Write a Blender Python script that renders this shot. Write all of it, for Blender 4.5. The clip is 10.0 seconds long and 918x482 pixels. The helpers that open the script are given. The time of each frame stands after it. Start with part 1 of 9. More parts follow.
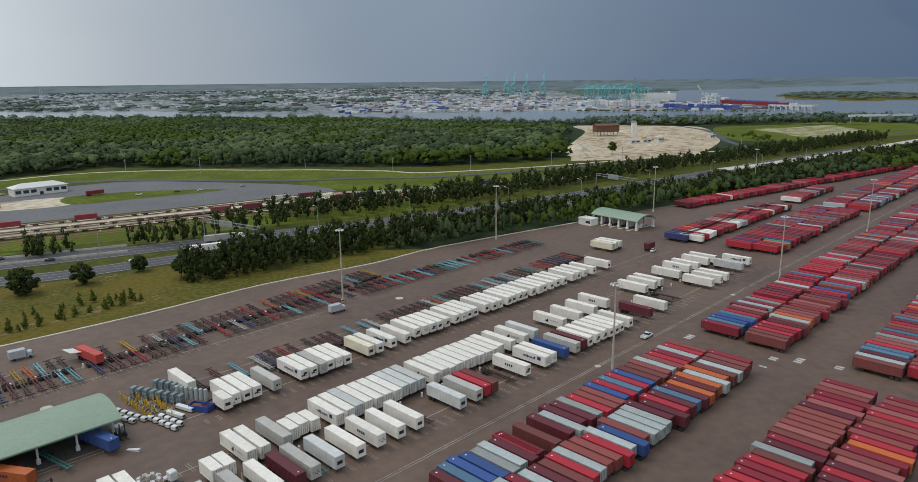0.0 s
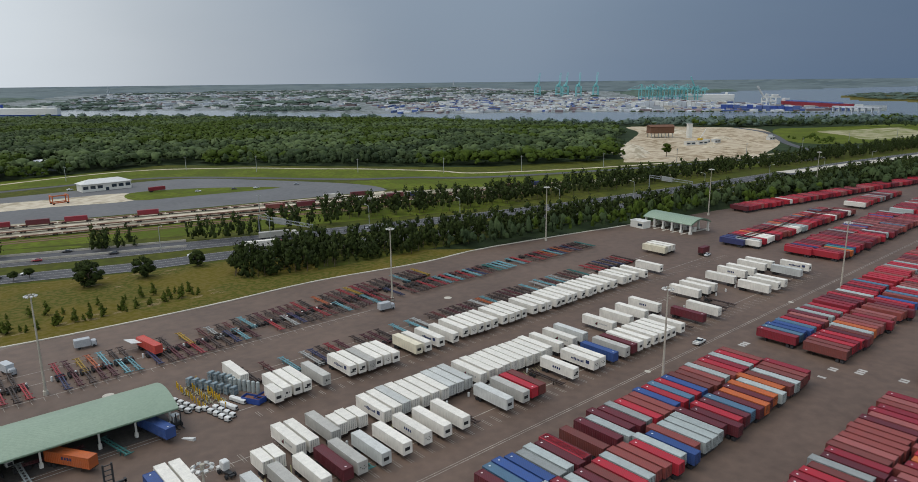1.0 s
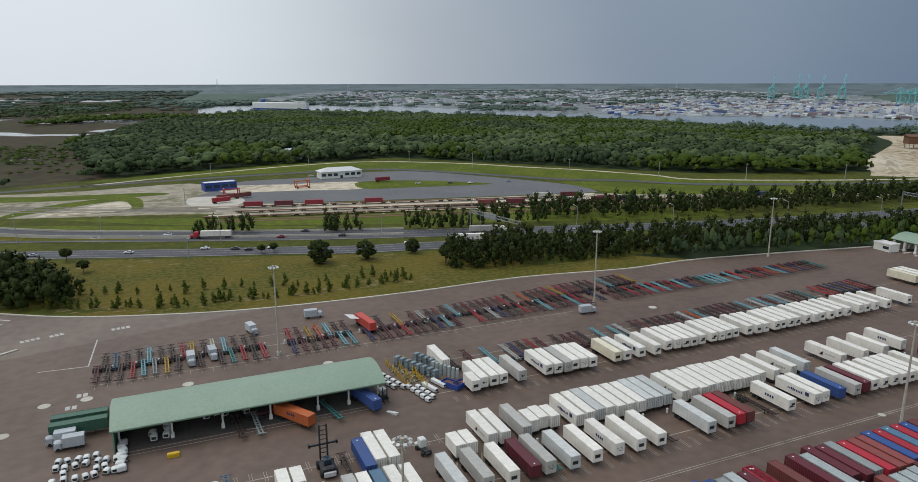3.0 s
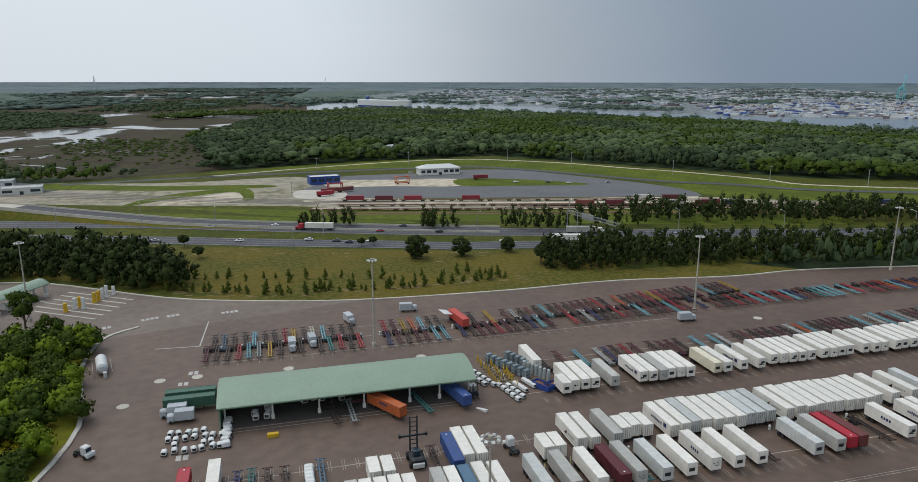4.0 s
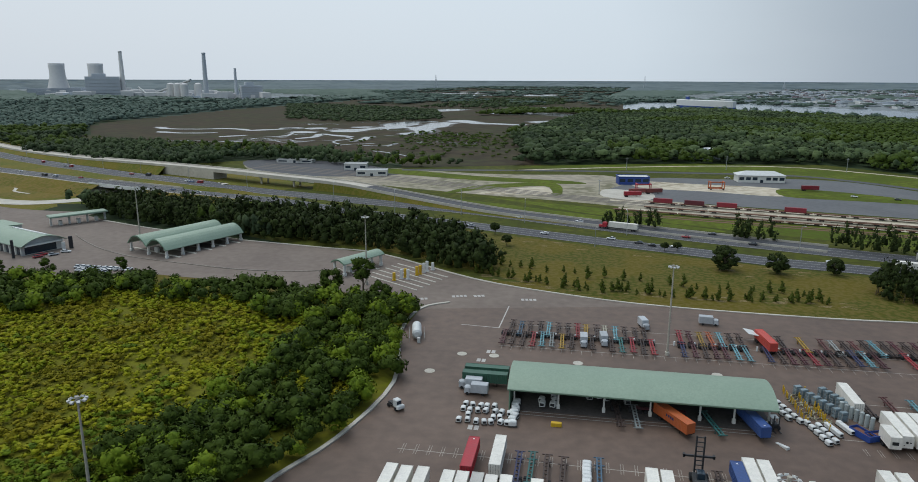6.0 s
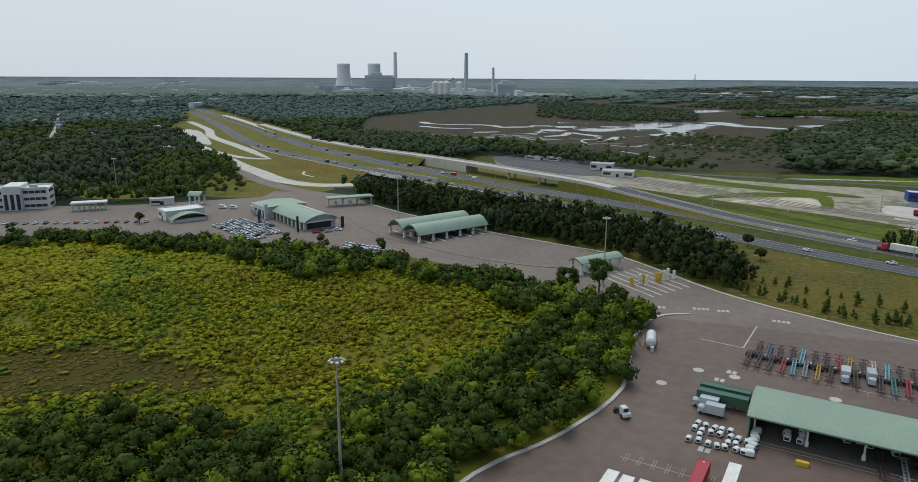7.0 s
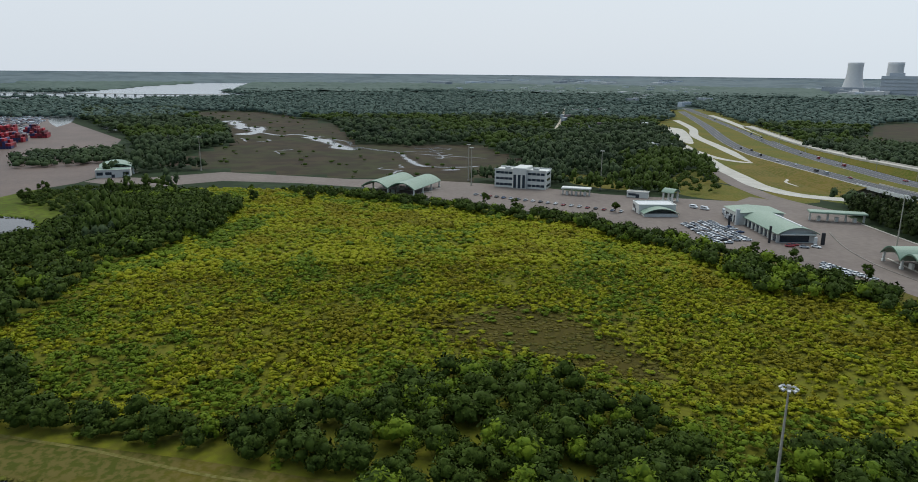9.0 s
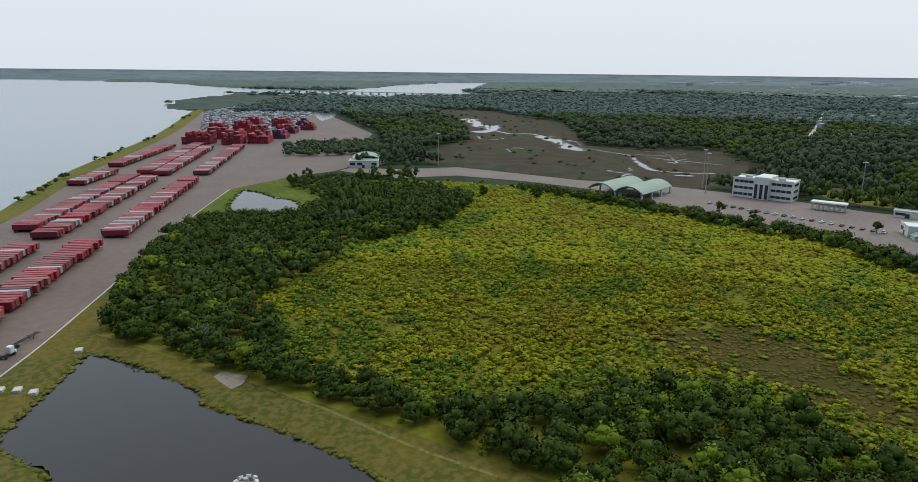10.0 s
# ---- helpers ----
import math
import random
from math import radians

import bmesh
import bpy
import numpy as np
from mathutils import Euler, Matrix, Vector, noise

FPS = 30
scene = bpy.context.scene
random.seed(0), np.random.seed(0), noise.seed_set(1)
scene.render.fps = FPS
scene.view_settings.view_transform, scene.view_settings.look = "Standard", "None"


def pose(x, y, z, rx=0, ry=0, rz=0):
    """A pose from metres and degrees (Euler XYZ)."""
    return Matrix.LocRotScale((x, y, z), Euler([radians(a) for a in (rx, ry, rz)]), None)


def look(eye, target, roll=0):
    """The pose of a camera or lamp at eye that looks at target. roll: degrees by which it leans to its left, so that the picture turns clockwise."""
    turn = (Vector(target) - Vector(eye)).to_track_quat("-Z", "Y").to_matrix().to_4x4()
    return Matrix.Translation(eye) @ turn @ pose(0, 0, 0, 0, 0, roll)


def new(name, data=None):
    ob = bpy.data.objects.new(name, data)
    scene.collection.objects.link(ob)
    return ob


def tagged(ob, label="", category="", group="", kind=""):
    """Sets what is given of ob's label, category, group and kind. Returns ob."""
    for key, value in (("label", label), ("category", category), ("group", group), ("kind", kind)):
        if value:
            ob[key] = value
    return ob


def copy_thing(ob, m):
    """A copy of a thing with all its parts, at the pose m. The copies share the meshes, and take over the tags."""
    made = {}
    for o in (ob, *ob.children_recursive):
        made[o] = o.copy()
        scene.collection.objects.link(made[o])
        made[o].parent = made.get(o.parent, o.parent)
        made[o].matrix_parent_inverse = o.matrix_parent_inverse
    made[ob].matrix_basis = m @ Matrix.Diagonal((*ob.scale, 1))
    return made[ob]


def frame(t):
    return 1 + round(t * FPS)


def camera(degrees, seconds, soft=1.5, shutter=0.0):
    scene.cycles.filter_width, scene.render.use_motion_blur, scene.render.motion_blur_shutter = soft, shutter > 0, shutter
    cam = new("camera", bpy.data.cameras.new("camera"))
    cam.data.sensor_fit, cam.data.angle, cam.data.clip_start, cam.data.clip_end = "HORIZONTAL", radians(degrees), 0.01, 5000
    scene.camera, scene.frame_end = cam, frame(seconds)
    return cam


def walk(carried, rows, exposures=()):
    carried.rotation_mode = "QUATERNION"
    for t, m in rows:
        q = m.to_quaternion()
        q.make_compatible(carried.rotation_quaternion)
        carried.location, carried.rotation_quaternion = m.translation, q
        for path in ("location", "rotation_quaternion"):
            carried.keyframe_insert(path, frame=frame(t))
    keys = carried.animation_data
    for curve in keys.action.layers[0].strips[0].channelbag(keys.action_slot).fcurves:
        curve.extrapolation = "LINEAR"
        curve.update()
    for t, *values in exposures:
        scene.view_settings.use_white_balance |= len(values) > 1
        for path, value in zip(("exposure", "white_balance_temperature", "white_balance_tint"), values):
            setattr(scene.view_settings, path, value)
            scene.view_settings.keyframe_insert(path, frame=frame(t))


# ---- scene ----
cam = camera(67.54, 10.0, 0.7, 0.06)
EYE = 81.0  # metres over the yard
PATH = [  # seconds, yaw, pitch, roll
    (0.0, -45.25, -13.28, -0.62), (0.5, -44.61, -13.28, -0.66), (1.0, -41.02, -13.21, -0.61), (1.5, -37.41, -13.16, -0.44),
    (2.0, -33.14, -13.12, -0.43), (2.5, -28.81, -13.09, -0.29), (3.0, -23.50, -13.09, -0.13), (3.2, -21.43, -13.13, -0.02),
    (4.3, -14.66, -13.23, 0.02), (4.5, -14.67, -13.26, -0.01), (5.0, -9.32, -13.29, 0.01), (5.5, -0.36, -13.29, 0.01),
    (5.7, 3.87, -13.30, 0.10), (6.8, 26.42, -13.51, 0.30), (7.0, 30.48, -13.52, 0.31), (7.5, 39.49, -13.59, 0.35),
    (8.0, 49.91, -13.67, 0.45), (8.5, 58.74, -13.75, 0.51), (9.0, 68.94, -13.83, 0.56), (9.5, 77.64, -13.91, 0.58),
    (10.0, 87.87, -13.97, 0.62),
]
EXPOSURE = [(0.0, -0.1, 6900, 13), (3.0, -0.13, 6850, 13), (5.0, -0.19, 6600, 11), (6.0, -0.2, 6520, 10), (8.0, -0.2, 6520, 10), (9.0, -0.08, 6550, 10), (10.0, 0.02, 6600, 10)]
walk(cam, [(t, pose(0, 0, EYE, 90 + p, 0, y) @ pose(0, 0, 0, 0, 0, r)) for t, y, p, r in PATH], EXPOSURE)

# ---------------------------------------------------------------- sky and light
STORM = Vector((0.97, -0.05, 0.12)).normalized()   # the dark rain cloud stands in the east


def build_world():
    w = bpy.data.worlds.new("sky")
    scene.world = w
    w.use_nodes = True
    nt = w.node_tree
    nt.nodes.clear()
    N, Lk = nt.nodes.new, nt.links.new
    out, bg = N("ShaderNodeOutputWorld"), N("ShaderNodeBackground")
    tc, sky = N("ShaderNodeTexCoord"), N("ShaderNodeTexSky")
    sky.sky_type, sky.sun_disc = "NISHITA", False
    sky.sun_elevation, sky.sun_rotation = radians(48), radians(-60)
    sky.air_density, sky.dust_density = 1.4, 3.0
    skys = N("ShaderNodeMix"); skys.data_type, skys.blend_type = "RGBA", "MULTIPLY"
    skys.inputs[0].default_value = 1.0
    skys.inputs[7].default_value = (0.05, 0.05, 0.05, 1)
    Lk(sky.outputs[0], skys.inputs[6])
    sep = N("ShaderNodeSeparateXYZ")
    Lk(tc.outputs["Generated"], sep.inputs[0])
    # soft cloud shapes, stretched level
    mp = N("ShaderNodeMapping"); mp.inputs["Scale"].default_value = (1.2, 1.2, 5.0)
    nz = N("ShaderNodeTexNoise"); nz.inputs["Scale"].default_value, nz.inputs["Detail"].default_value = 1.6, 5
    Lk(tc.outputs["Generated"], mp.inputs[0]); Lk(mp.outputs[0], nz.inputs[0])
    # the deck runs from pale cloud in the west to dark blue rain cloud in the east
    dot = N("ShaderNodeVectorMath"); dot.operation = "DOT_PRODUCT"
    Lk(tc.outputs["Generated"], dot.inputs[0]); dot.inputs[1].default_value = STORM
    dn = N("ShaderNodeMath"); dn.operation = "MULTIPLY_ADD"
    Lk(nz.outputs[0], dn.inputs[0]); dn.inputs[1].default_value = 0.10; Lk(dot.outputs["Value"], dn.inputs[2])
    dr = N("ShaderNodeMapRange")
    dr.inputs[1].default_value, dr.inputs[2].default_value = -0.95, 1.05
    Lk(dn.outputs[0], dr.inputs[0])
    ramp = N("ShaderNodeValToRGB")
    Lk(dr.outputs[0], ramp.inputs[0])
    ramp.color_ramp.interpolation = "CARDINAL"
    e = ramp.color_ramp.elements
    e[0].position, e[0].color = 0.0, (0.74, 0.82, 0.905, 1)
    e[1].position, e[1].color = 0.985, (0.100, 0.165, 0.275, 1)
    for at, col in ((0.50, (0.75, 0.86, 0.96)), (0.62, (0.52, 0.61, 0.70)), (0.75, (0.295, 0.38, 0.485)), (0.855, (0.21, 0.295, 0.41))):
        m = ramp.color_ramp.elements.new(at); m.color = (*col, 1)
    # brighter towards the zenith, as an overcast sky is
    up = N("ShaderNodeValToRGB")
    Lk(sep.outputs[2], up.inputs[0])
    e = up.color_ramp.elements
    e[0].position, e[0].color = 0.0, (0.48, 0.48, 0.48, 1)
    e[1].position, e[1].color = 0.9, (0.92, 0.92, 0.92, 1)
    for at, v in ((0.12, 0.5), (0.35, 0.58)):
        m = up.color_ramp.elements.new(at); m.color = (v, v, v, 1)
    st = N("ShaderNodeMix"); st.data_type, st.blend_type = "RGBA", "MULTIPLY"
    st.inputs[0].default_value = 1.0
    Lk(ramp.outputs[0], st.inputs[6]); Lk(up.outputs[0], st.inputs[7])
    mix = N("ShaderNodeMix"); mix.data_type = "RGBA"
    mix.inputs[0].default_value = 0.95
    Lk(skys.outputs[2], mix.inputs[6]); Lk(st.outputs[2], mix.inputs[7])
    Lk(mix.outputs[2], bg.inputs[0])
    bg.inputs[1].default_value = 2.0
    Lk(bg.outputs[0], out.inputs[0])
    sun = bpy.data.lights.new("sun", "SUN")
    sun.energy, sun.angle, sun.color = 1.0, radians(25), (1.0, 0.96, 0.9)
    so = new("sun", sun)
    so.matrix_world = look((0, 0, 300), (120, -140, 0))


build_world()
scene.view_settings.exposure = 0.0

# ---------------------------------------------------------------- materials
MATS = {}


def rgb(c):
    """A colour from its 8-bit sRGB code, linear."""
    out = []
    for k in (0, 2, 4):
        v = int(c[k:k + 2], 16) / 255
        out.append(v / 12.92 if v < 0.04045 else ((v + 0.055) / 1.055) ** 2.4)
    return tuple(out) + (1,)


def surface(name, colour, rough=0.7, metal=0.0, other=None, scale=0.5, fine=6.0, amount=0.5, bump=0.0, bump_scale=None,
            by_object=0.0, by_island=0.0, waves=None, coat=0.0, streak=0.0):
    """A node material: a base colour that drifts to another one at two scales, with grain, relief and gloss."""
    if name in MATS:
        return MATS[name]
    m = bpy.data.materials.new(name)
    m.use_nodes = True
    nt = m.node_tree
    b = nt.nodes["Principled BSDF"]
    N, Lk = nt.nodes.new, nt.links.new
    tc = N("ShaderNodeTexCoord")
    col = colour if len(colour) == 4 else (*colour, 1)
    dark = other or tuple(c * 0.62 for c in col[:3]) + (1,)
    n1 = N("ShaderNodeTexNoise"); n1.inputs["Scale"].default_value, n1.inputs["Detail"].default_value = scale, 4
    n2 = N("ShaderNodeTexNoise"); n2.inputs["Scale"].default_value, n2.inputs["Detail"].default_value = fine, 3
    src = tc.outputs["Object"]
    Lk(src, n1.inputs[0])
    if streak:
        mp = N("ShaderNodeMapping"); mp.inputs["Scale"].default_value = (1, 1, 1 / streak)
        Lk(src, mp.inputs[0]); Lk(mp.outputs[0], n2.inputs[0])
    else:
        Lk(src, n2.inputs[0])
    add = N("ShaderNodeMath"); add.operation = "ADD"
    Lk(n1.outputs[0], add.inputs[0]); Lk(n2.outputs[0], add.inputs[1])
    mr = N("ShaderNodeMapRange")
    mr.inputs[1].default_value, mr.inputs[2].default_value = 0.72, 1.28
    mr.inputs[3].default_value, mr.inputs[4].default_value = 0.0, amount
    Lk(add.outputs[0], mr.inputs[0])
    mix = N("ShaderNodeMix"); mix.data_type = "RGBA"
    mix.inputs[6].default_value, mix.inputs[7].default_value = col, dark
    Lk(mr.outputs[0], mix.inputs[0])
    last = mix.outputs[2]
    for share, node, sock in ((by_object, "ShaderNodeObjectInfo", "Random"), (by_island, "ShaderNodeNewGeometry", "Random Per Island")):
        if share:
            inf, r2 = N(node), N("ShaderNodeMapRange")
            r2.inputs[3].default_value, r2.inputs[4].default_value = 1 - share, 1 + share
            Lk(inf.outputs[sock], r2.inputs[0])
            sc = N("ShaderNodeVectorMath"); sc.operation = "SCALE"
            Lk(last, sc.inputs[0]); Lk(r2.outputs[0], sc.inputs["Scale"])
            last = sc.outputs[0]
    Lk(last, b.inputs["Base Color"])
    b.inputs["Roughness"].default_value, b.inputs["Metallic"].default_value = rough, metal
    b.inputs["Coat Weight"].default_value = coat
    height = None
    if waves:
        wv = N("ShaderNodeTexWave"); wv.wave_type, wv.bands_direction = "BANDS", waves[0]
        wv.inputs["Scale"].default_value = waves[1]
        Lk(src, wv.inputs[0])
        height, strength = wv.outputs["Fac"], waves[2]
    elif bump:
        n3 = N("ShaderNodeTexNoise"); n3.inputs["Scale"].default_value, n3.inputs["Detail"].default_value = bump_scale or fine, 4
        Lk(src, n3.inputs[0])
        height, strength = n3.outputs[0], bump
    if height:
        bp = N("ShaderNodeBump"); bp.inputs["Strength"].default_value, bp.inputs["Distance"].default_value = strength, 0.08
        Lk(height, bp.inputs["Height"]); Lk(bp.outputs[0], b.inputs["Normal"])
    MATS[name] = m
    return m


def three(name, a, b_, c, scale1, scale2, rough=0.9, bump=0.3, by_island=0.0, detail=6, lo=0.42, hi=0.58):
    """A ground or leaf material that runs over three colours in patches."""
    m = bpy.data.materials.new(name)
    m.use_nodes = True
    nt = m.node_tree
    bs = nt.nodes["Principled BSDF"]
    N, Lk = nt.nodes.new, nt.links.new
    tc = N("ShaderNodeTexCoord")
    facs = []
    for s in (scale1, scale2):
        n = N("ShaderNodeTexNoise"); n.inputs["Scale"].default_value, n.inputs["Detail"].default_value = s, detail
        Lk(tc.outputs["Object"], n.inputs[0])
        r = N("ShaderNodeMapRange"); r.interpolation_type = "SMOOTHSTEP"
        r.inputs[1].default_value, r.inputs[2].default_value = lo, hi
        Lk(n.outputs[0], r.inputs[0])
        facs.append((r, n))
    m1, m2 = N("ShaderNodeMix"), N("ShaderNodeMix")
    m1.data_type = m2.data_type = "RGBA"
    m1.inputs[6].default_value, m1.inputs[7].default_value, m2.inputs[7].default_value = a, b_, c
    Lk(facs[0][0].outputs[0], m1.inputs[0]); Lk(m1.outputs[2], m2.inputs[6])
    half = N("ShaderNodeMath"); half.operation = "MULTIPLY"; half.inputs[1].default_value = 0.7
    Lk(facs[1][0].outputs[0], half.inputs[0]); Lk(half.outputs[0], m2.inputs[0])
    last = m2.outputs[2]
    if by_island:
        inf, r2 = N("ShaderNodeNewGeometry"), N("ShaderNodeMapRange")
        r2.inputs[3].default_value, r2.inputs[4].default_value = 1 - by_island, 1 + by_island
        Lk(inf.outputs["Random Per Island"], r2.inputs[0])
        sc = N("ShaderNodeVectorMath"); sc.operation = "SCALE"
        Lk(last, sc.inputs[0]); Lk(r2.outputs[0], sc.inputs["Scale"])
        last = sc.outputs[0]
    Lk(last, bs.inputs["Base Color"])
    bs.inputs["Roughness"].default_value = rough
    bs.inputs["Specular IOR Level"].default_value = 0.08
    if bump:
        bp = N("ShaderNodeBump"); bp.inputs["Strength"].default_value, bp.inputs["Distance"].default_value = bump, 0.3
        Lk(facs[1][1].outputs[0], bp.inputs["Height"]); Lk(bp.outputs[0], bs.inputs["Normal"])
    MATS[name] = m
    return m


def water(name, tint, rough=0.08, scale=0.6, strength=0.12):
    m = bpy.data.materials.new(name)
    m.use_nodes = True
    nt = m.node_tree
    b = nt.nodes["Principled BSDF"]
    N, Lk = nt.nodes.new, nt.links.new
    tc, n, bp = N("ShaderNodeTexCoord"), N("ShaderNodeTexNoise"), N("ShaderNodeBump")
    n.inputs["Scale"].default_value, n.inputs["Detail"].default_value = scale, 4
    Lk(tc.outputs["Object"], n.inputs[0]); Lk(n.outputs[0], bp.inputs["Height"])
    bp.inputs["Strength"].default_value, bp.inputs["Distance"].default_value = strength, 0.15
    Lk(bp.outputs[0], b.inputs["Normal"])
    b.inputs["Base Color"].default_value, b.inputs["Roughness"].default_value = (*tint, 1), rough
    b.inputs["IOR"].default_value = 1.33
    MATS[name] = m
    return m


# ---------------------------------------------------------------- building helpers
class Build:
    """Collects the faces of one mesh."""

    def __init__(self):
        self.v, self.f, self.m = [], [], []

    def add(self, verts, faces, mat=0):
        k = len(self.v)
        self.v += [tuple(p) for p in verts]
        self.f += [tuple(i + k for i in f) for f in faces]
        self.m += [mat] * len(faces)
        return self

    def box(self, x0, x1, y0, y1, z0, z1, mat=0, turn=None):
        vs = [Vector((x, y, z)) for z in (z0, z1) for y in (y0, y1) for x in (x0, x1)]
        if turn is not None:
            vs = [turn @ p for p in vs]
        return self.add(vs, [(0, 2, 3, 1), (4, 5, 7, 6), (0, 1, 5, 4), (2, 6, 7, 3), (0, 4, 6, 2), (1, 3, 7, 5)], mat)

    def bevelled(self, x0, x1, y0, y1, z0, z1, r, mat=0):
        """A box whose upright edges and top edge are chamfered."""
        ring = lambda i, z: [(x0 + r + i, y0 + i, z), (x1 - r - i, y0 + i, z), (x1 - i, y0 + r + i, z), (x1 - i, y1 - r - i, z),
                             (x1 - r - i, y1 - i, z), (x0 + r + i, y1 - i, z), (x0 + i, y1 - r - i, z), (x0 + i, y0 + r + i, z)]
        vs = ring(0, z0) + ring(0, z1 - r) + ring(r, z1)
        fs = [tuple(range(7, -1, -1)), tuple(range(16, 24))]
        for k in (0, 8):
            fs += [(k + j, k + (j + 1) % 8, k + 8 + (j + 1) % 8, k + 8 + j) for j in range(8)]
        return self.add(vs, fs, mat)

    def tube(self, a, b, r0, r1=None, n=8, mat=0, caps=True):
        a, b = Vector(a), Vector(b)
        q = (b - a).to_track_quat("Z", "Y")
        r1 = r0 if r1 is None else r1
        vs = []
        for p, r in ((a, r0), (b, r1)):
            vs += [p + q @ Vector((r * math.cos(2 * math.pi * j / n), r * math.sin(2 * math.pi * j / n), 0)) for j in range(n)]
        fs = [(j, (j + 1) % n, n + (j + 1) % n, n + j) for j in range(n)]
        if caps:
            fs += [tuple(range(n - 1, -1, -1)), tuple(range(n, 2 * n))]
        return self.add(vs, fs, mat)

    def sheet(self, rows, mat=0, closed=False):
        """Quads between rows of points."""
        n = len(rows[0])
        vs = [p for r in rows for p in r]
        fs = []
        for i in range(len(rows) - 1):
            for j in range(n if closed else n - 1):
                k = (j + 1) % n
                fs.append((i * n + j, i * n + k, (i + 1) * n + k, (i + 1) * n + j))
        return self.add(vs, fs, mat)

    def mesh(self, name, mats):
        me = bpy.data.meshes.new(name)
        me.from_pydata(self.v, [], self.f)
        for mt in (mats if isinstance(mats, (list, tuple)) else [mats]):
            me.materials.append(mt)
        if any(self.m):
            me.polygons.foreach_set("material_index", self.m)
        return me


def part(name, bm, material, parent, label=""):
    ob = new(name, bm.mesh(name, material))
    ob.parent = parent
    if label:
        ob["label"] = label
    return ob


def whole(name, bm, material, label, category, group="", kind="", at=None):
    ob = new(name, bm.mesh(name, material))
    if at is not None:
        ob.matrix_world = at
    return tagged(ob, label, category, group, kind)


def hub(name, label, category, group="", at=None):
    ob = new(name)
    if at is not None:
        ob.matrix_world = at
    return tagged(ob, label, category, group)


def mesh_np(name, verts, faces, mats, mat_index=None):
    """A mesh from arrays; faces all of one corner count."""
    me = bpy.data.meshes.new(name)
    verts, faces = np.asarray(verts, np.float32), np.asarray(faces, np.int32)
    me.vertices.add(len(verts)); me.vertices.foreach_set("co", verts.ravel())
    n = faces.shape[1]
    me.loops.add(faces.size); me.loops.foreach_set("vertex_index", faces.ravel())
    me.polygons.add(len(faces))
    me.polygons.foreach_set("loop_start", np.arange(0, faces.size, n, dtype=np.int32))
    me.polygons.foreach_set("loop_total", np.full(len(faces), n, np.int32))
    for mt in mats:
        me.materials.append(mt)
    if mat_index is not None:
        me.polygons.foreach_set("material_index", np.asarray(mat_index, np.int32))
    me.update(calc_edges=True)
    me.validate()
    return me


# far land is drawn in towards the eye, so that the whole distance fits within five kilometres
NEAR, SPAN = 2000.0, 2850.0


def shrink(D):
    D = np.maximum(D, 1e-6)
    d = np.where(D > NEAR, NEAR + SPAN * (1 - np.exp(-(D - NEAR) / SPAN)), D)
    return d / D


def far(x, y, z=0.0):
    s = float(shrink(np.hypot(x, y)))
    return Vector((x * s, y * s, EYE + (z - EYE) * s))


def far_pose(x, y, rz=0.0):
    s = float(shrink(np.hypot(x, y)))
    return pose(*far(x, y), 0, 0, rz) @ Matrix.Scale(s, 4)


def inside(px, py, poly):
    px, py = np.asarray(px, float), np.asarray(py, float)
    hit = np.zeros(px.shape, bool)
    for (x0, y0), (x1, y1) in zip(poly, poly[1:] + poly[:1]):
        if y0 != y1:
            hit ^= ((y0 > py) != (y1 > py)) & (px < (x1 - x0) * (py - y0) / (y1 - y0) + x0)
    return hit


def edge_distance(px, py, poly):
    best = np.full(np.shape(px), 1e9)
    for (x0, y0), (x1, y1) in zip(poly, poly[1:] + poly[:1]):
        dx, dy = x1 - x0, y1 - y0
        k = np.clip(((px - x0) * dx + (py - y0) * dy) / (dx * dx + dy * dy + 1e-9), 0, 1)
        best = np.minimum(best, np.hypot(px - x0 - k * dx, py - y0 - k * dy))
    return best


def smooth(pts, n=6, closed=True):
    """A rounded line through points (Catmull-Rom)."""
    p = [Vector((*q, 0)) if len(q) == 2 else Vector(q) for q in pts]
    out, m = [], len(p)
    for i in range(m if closed else m - 1):
        a, b, c, d = (p[(i + k) % m] if closed else p[min(max(i + k, 0), m - 1)] for k in (-1, 0, 1, 2))
        for j in range(n):
            t = j / n
            out.append(0.5 * (2 * b + (c - a) * t + (2 * a - 5 * b + 4 * c - d) * t * t + (3 * b - a - 3 * c + d) * t ** 3))
    if not closed:
        out.append(p[-1])
    return out


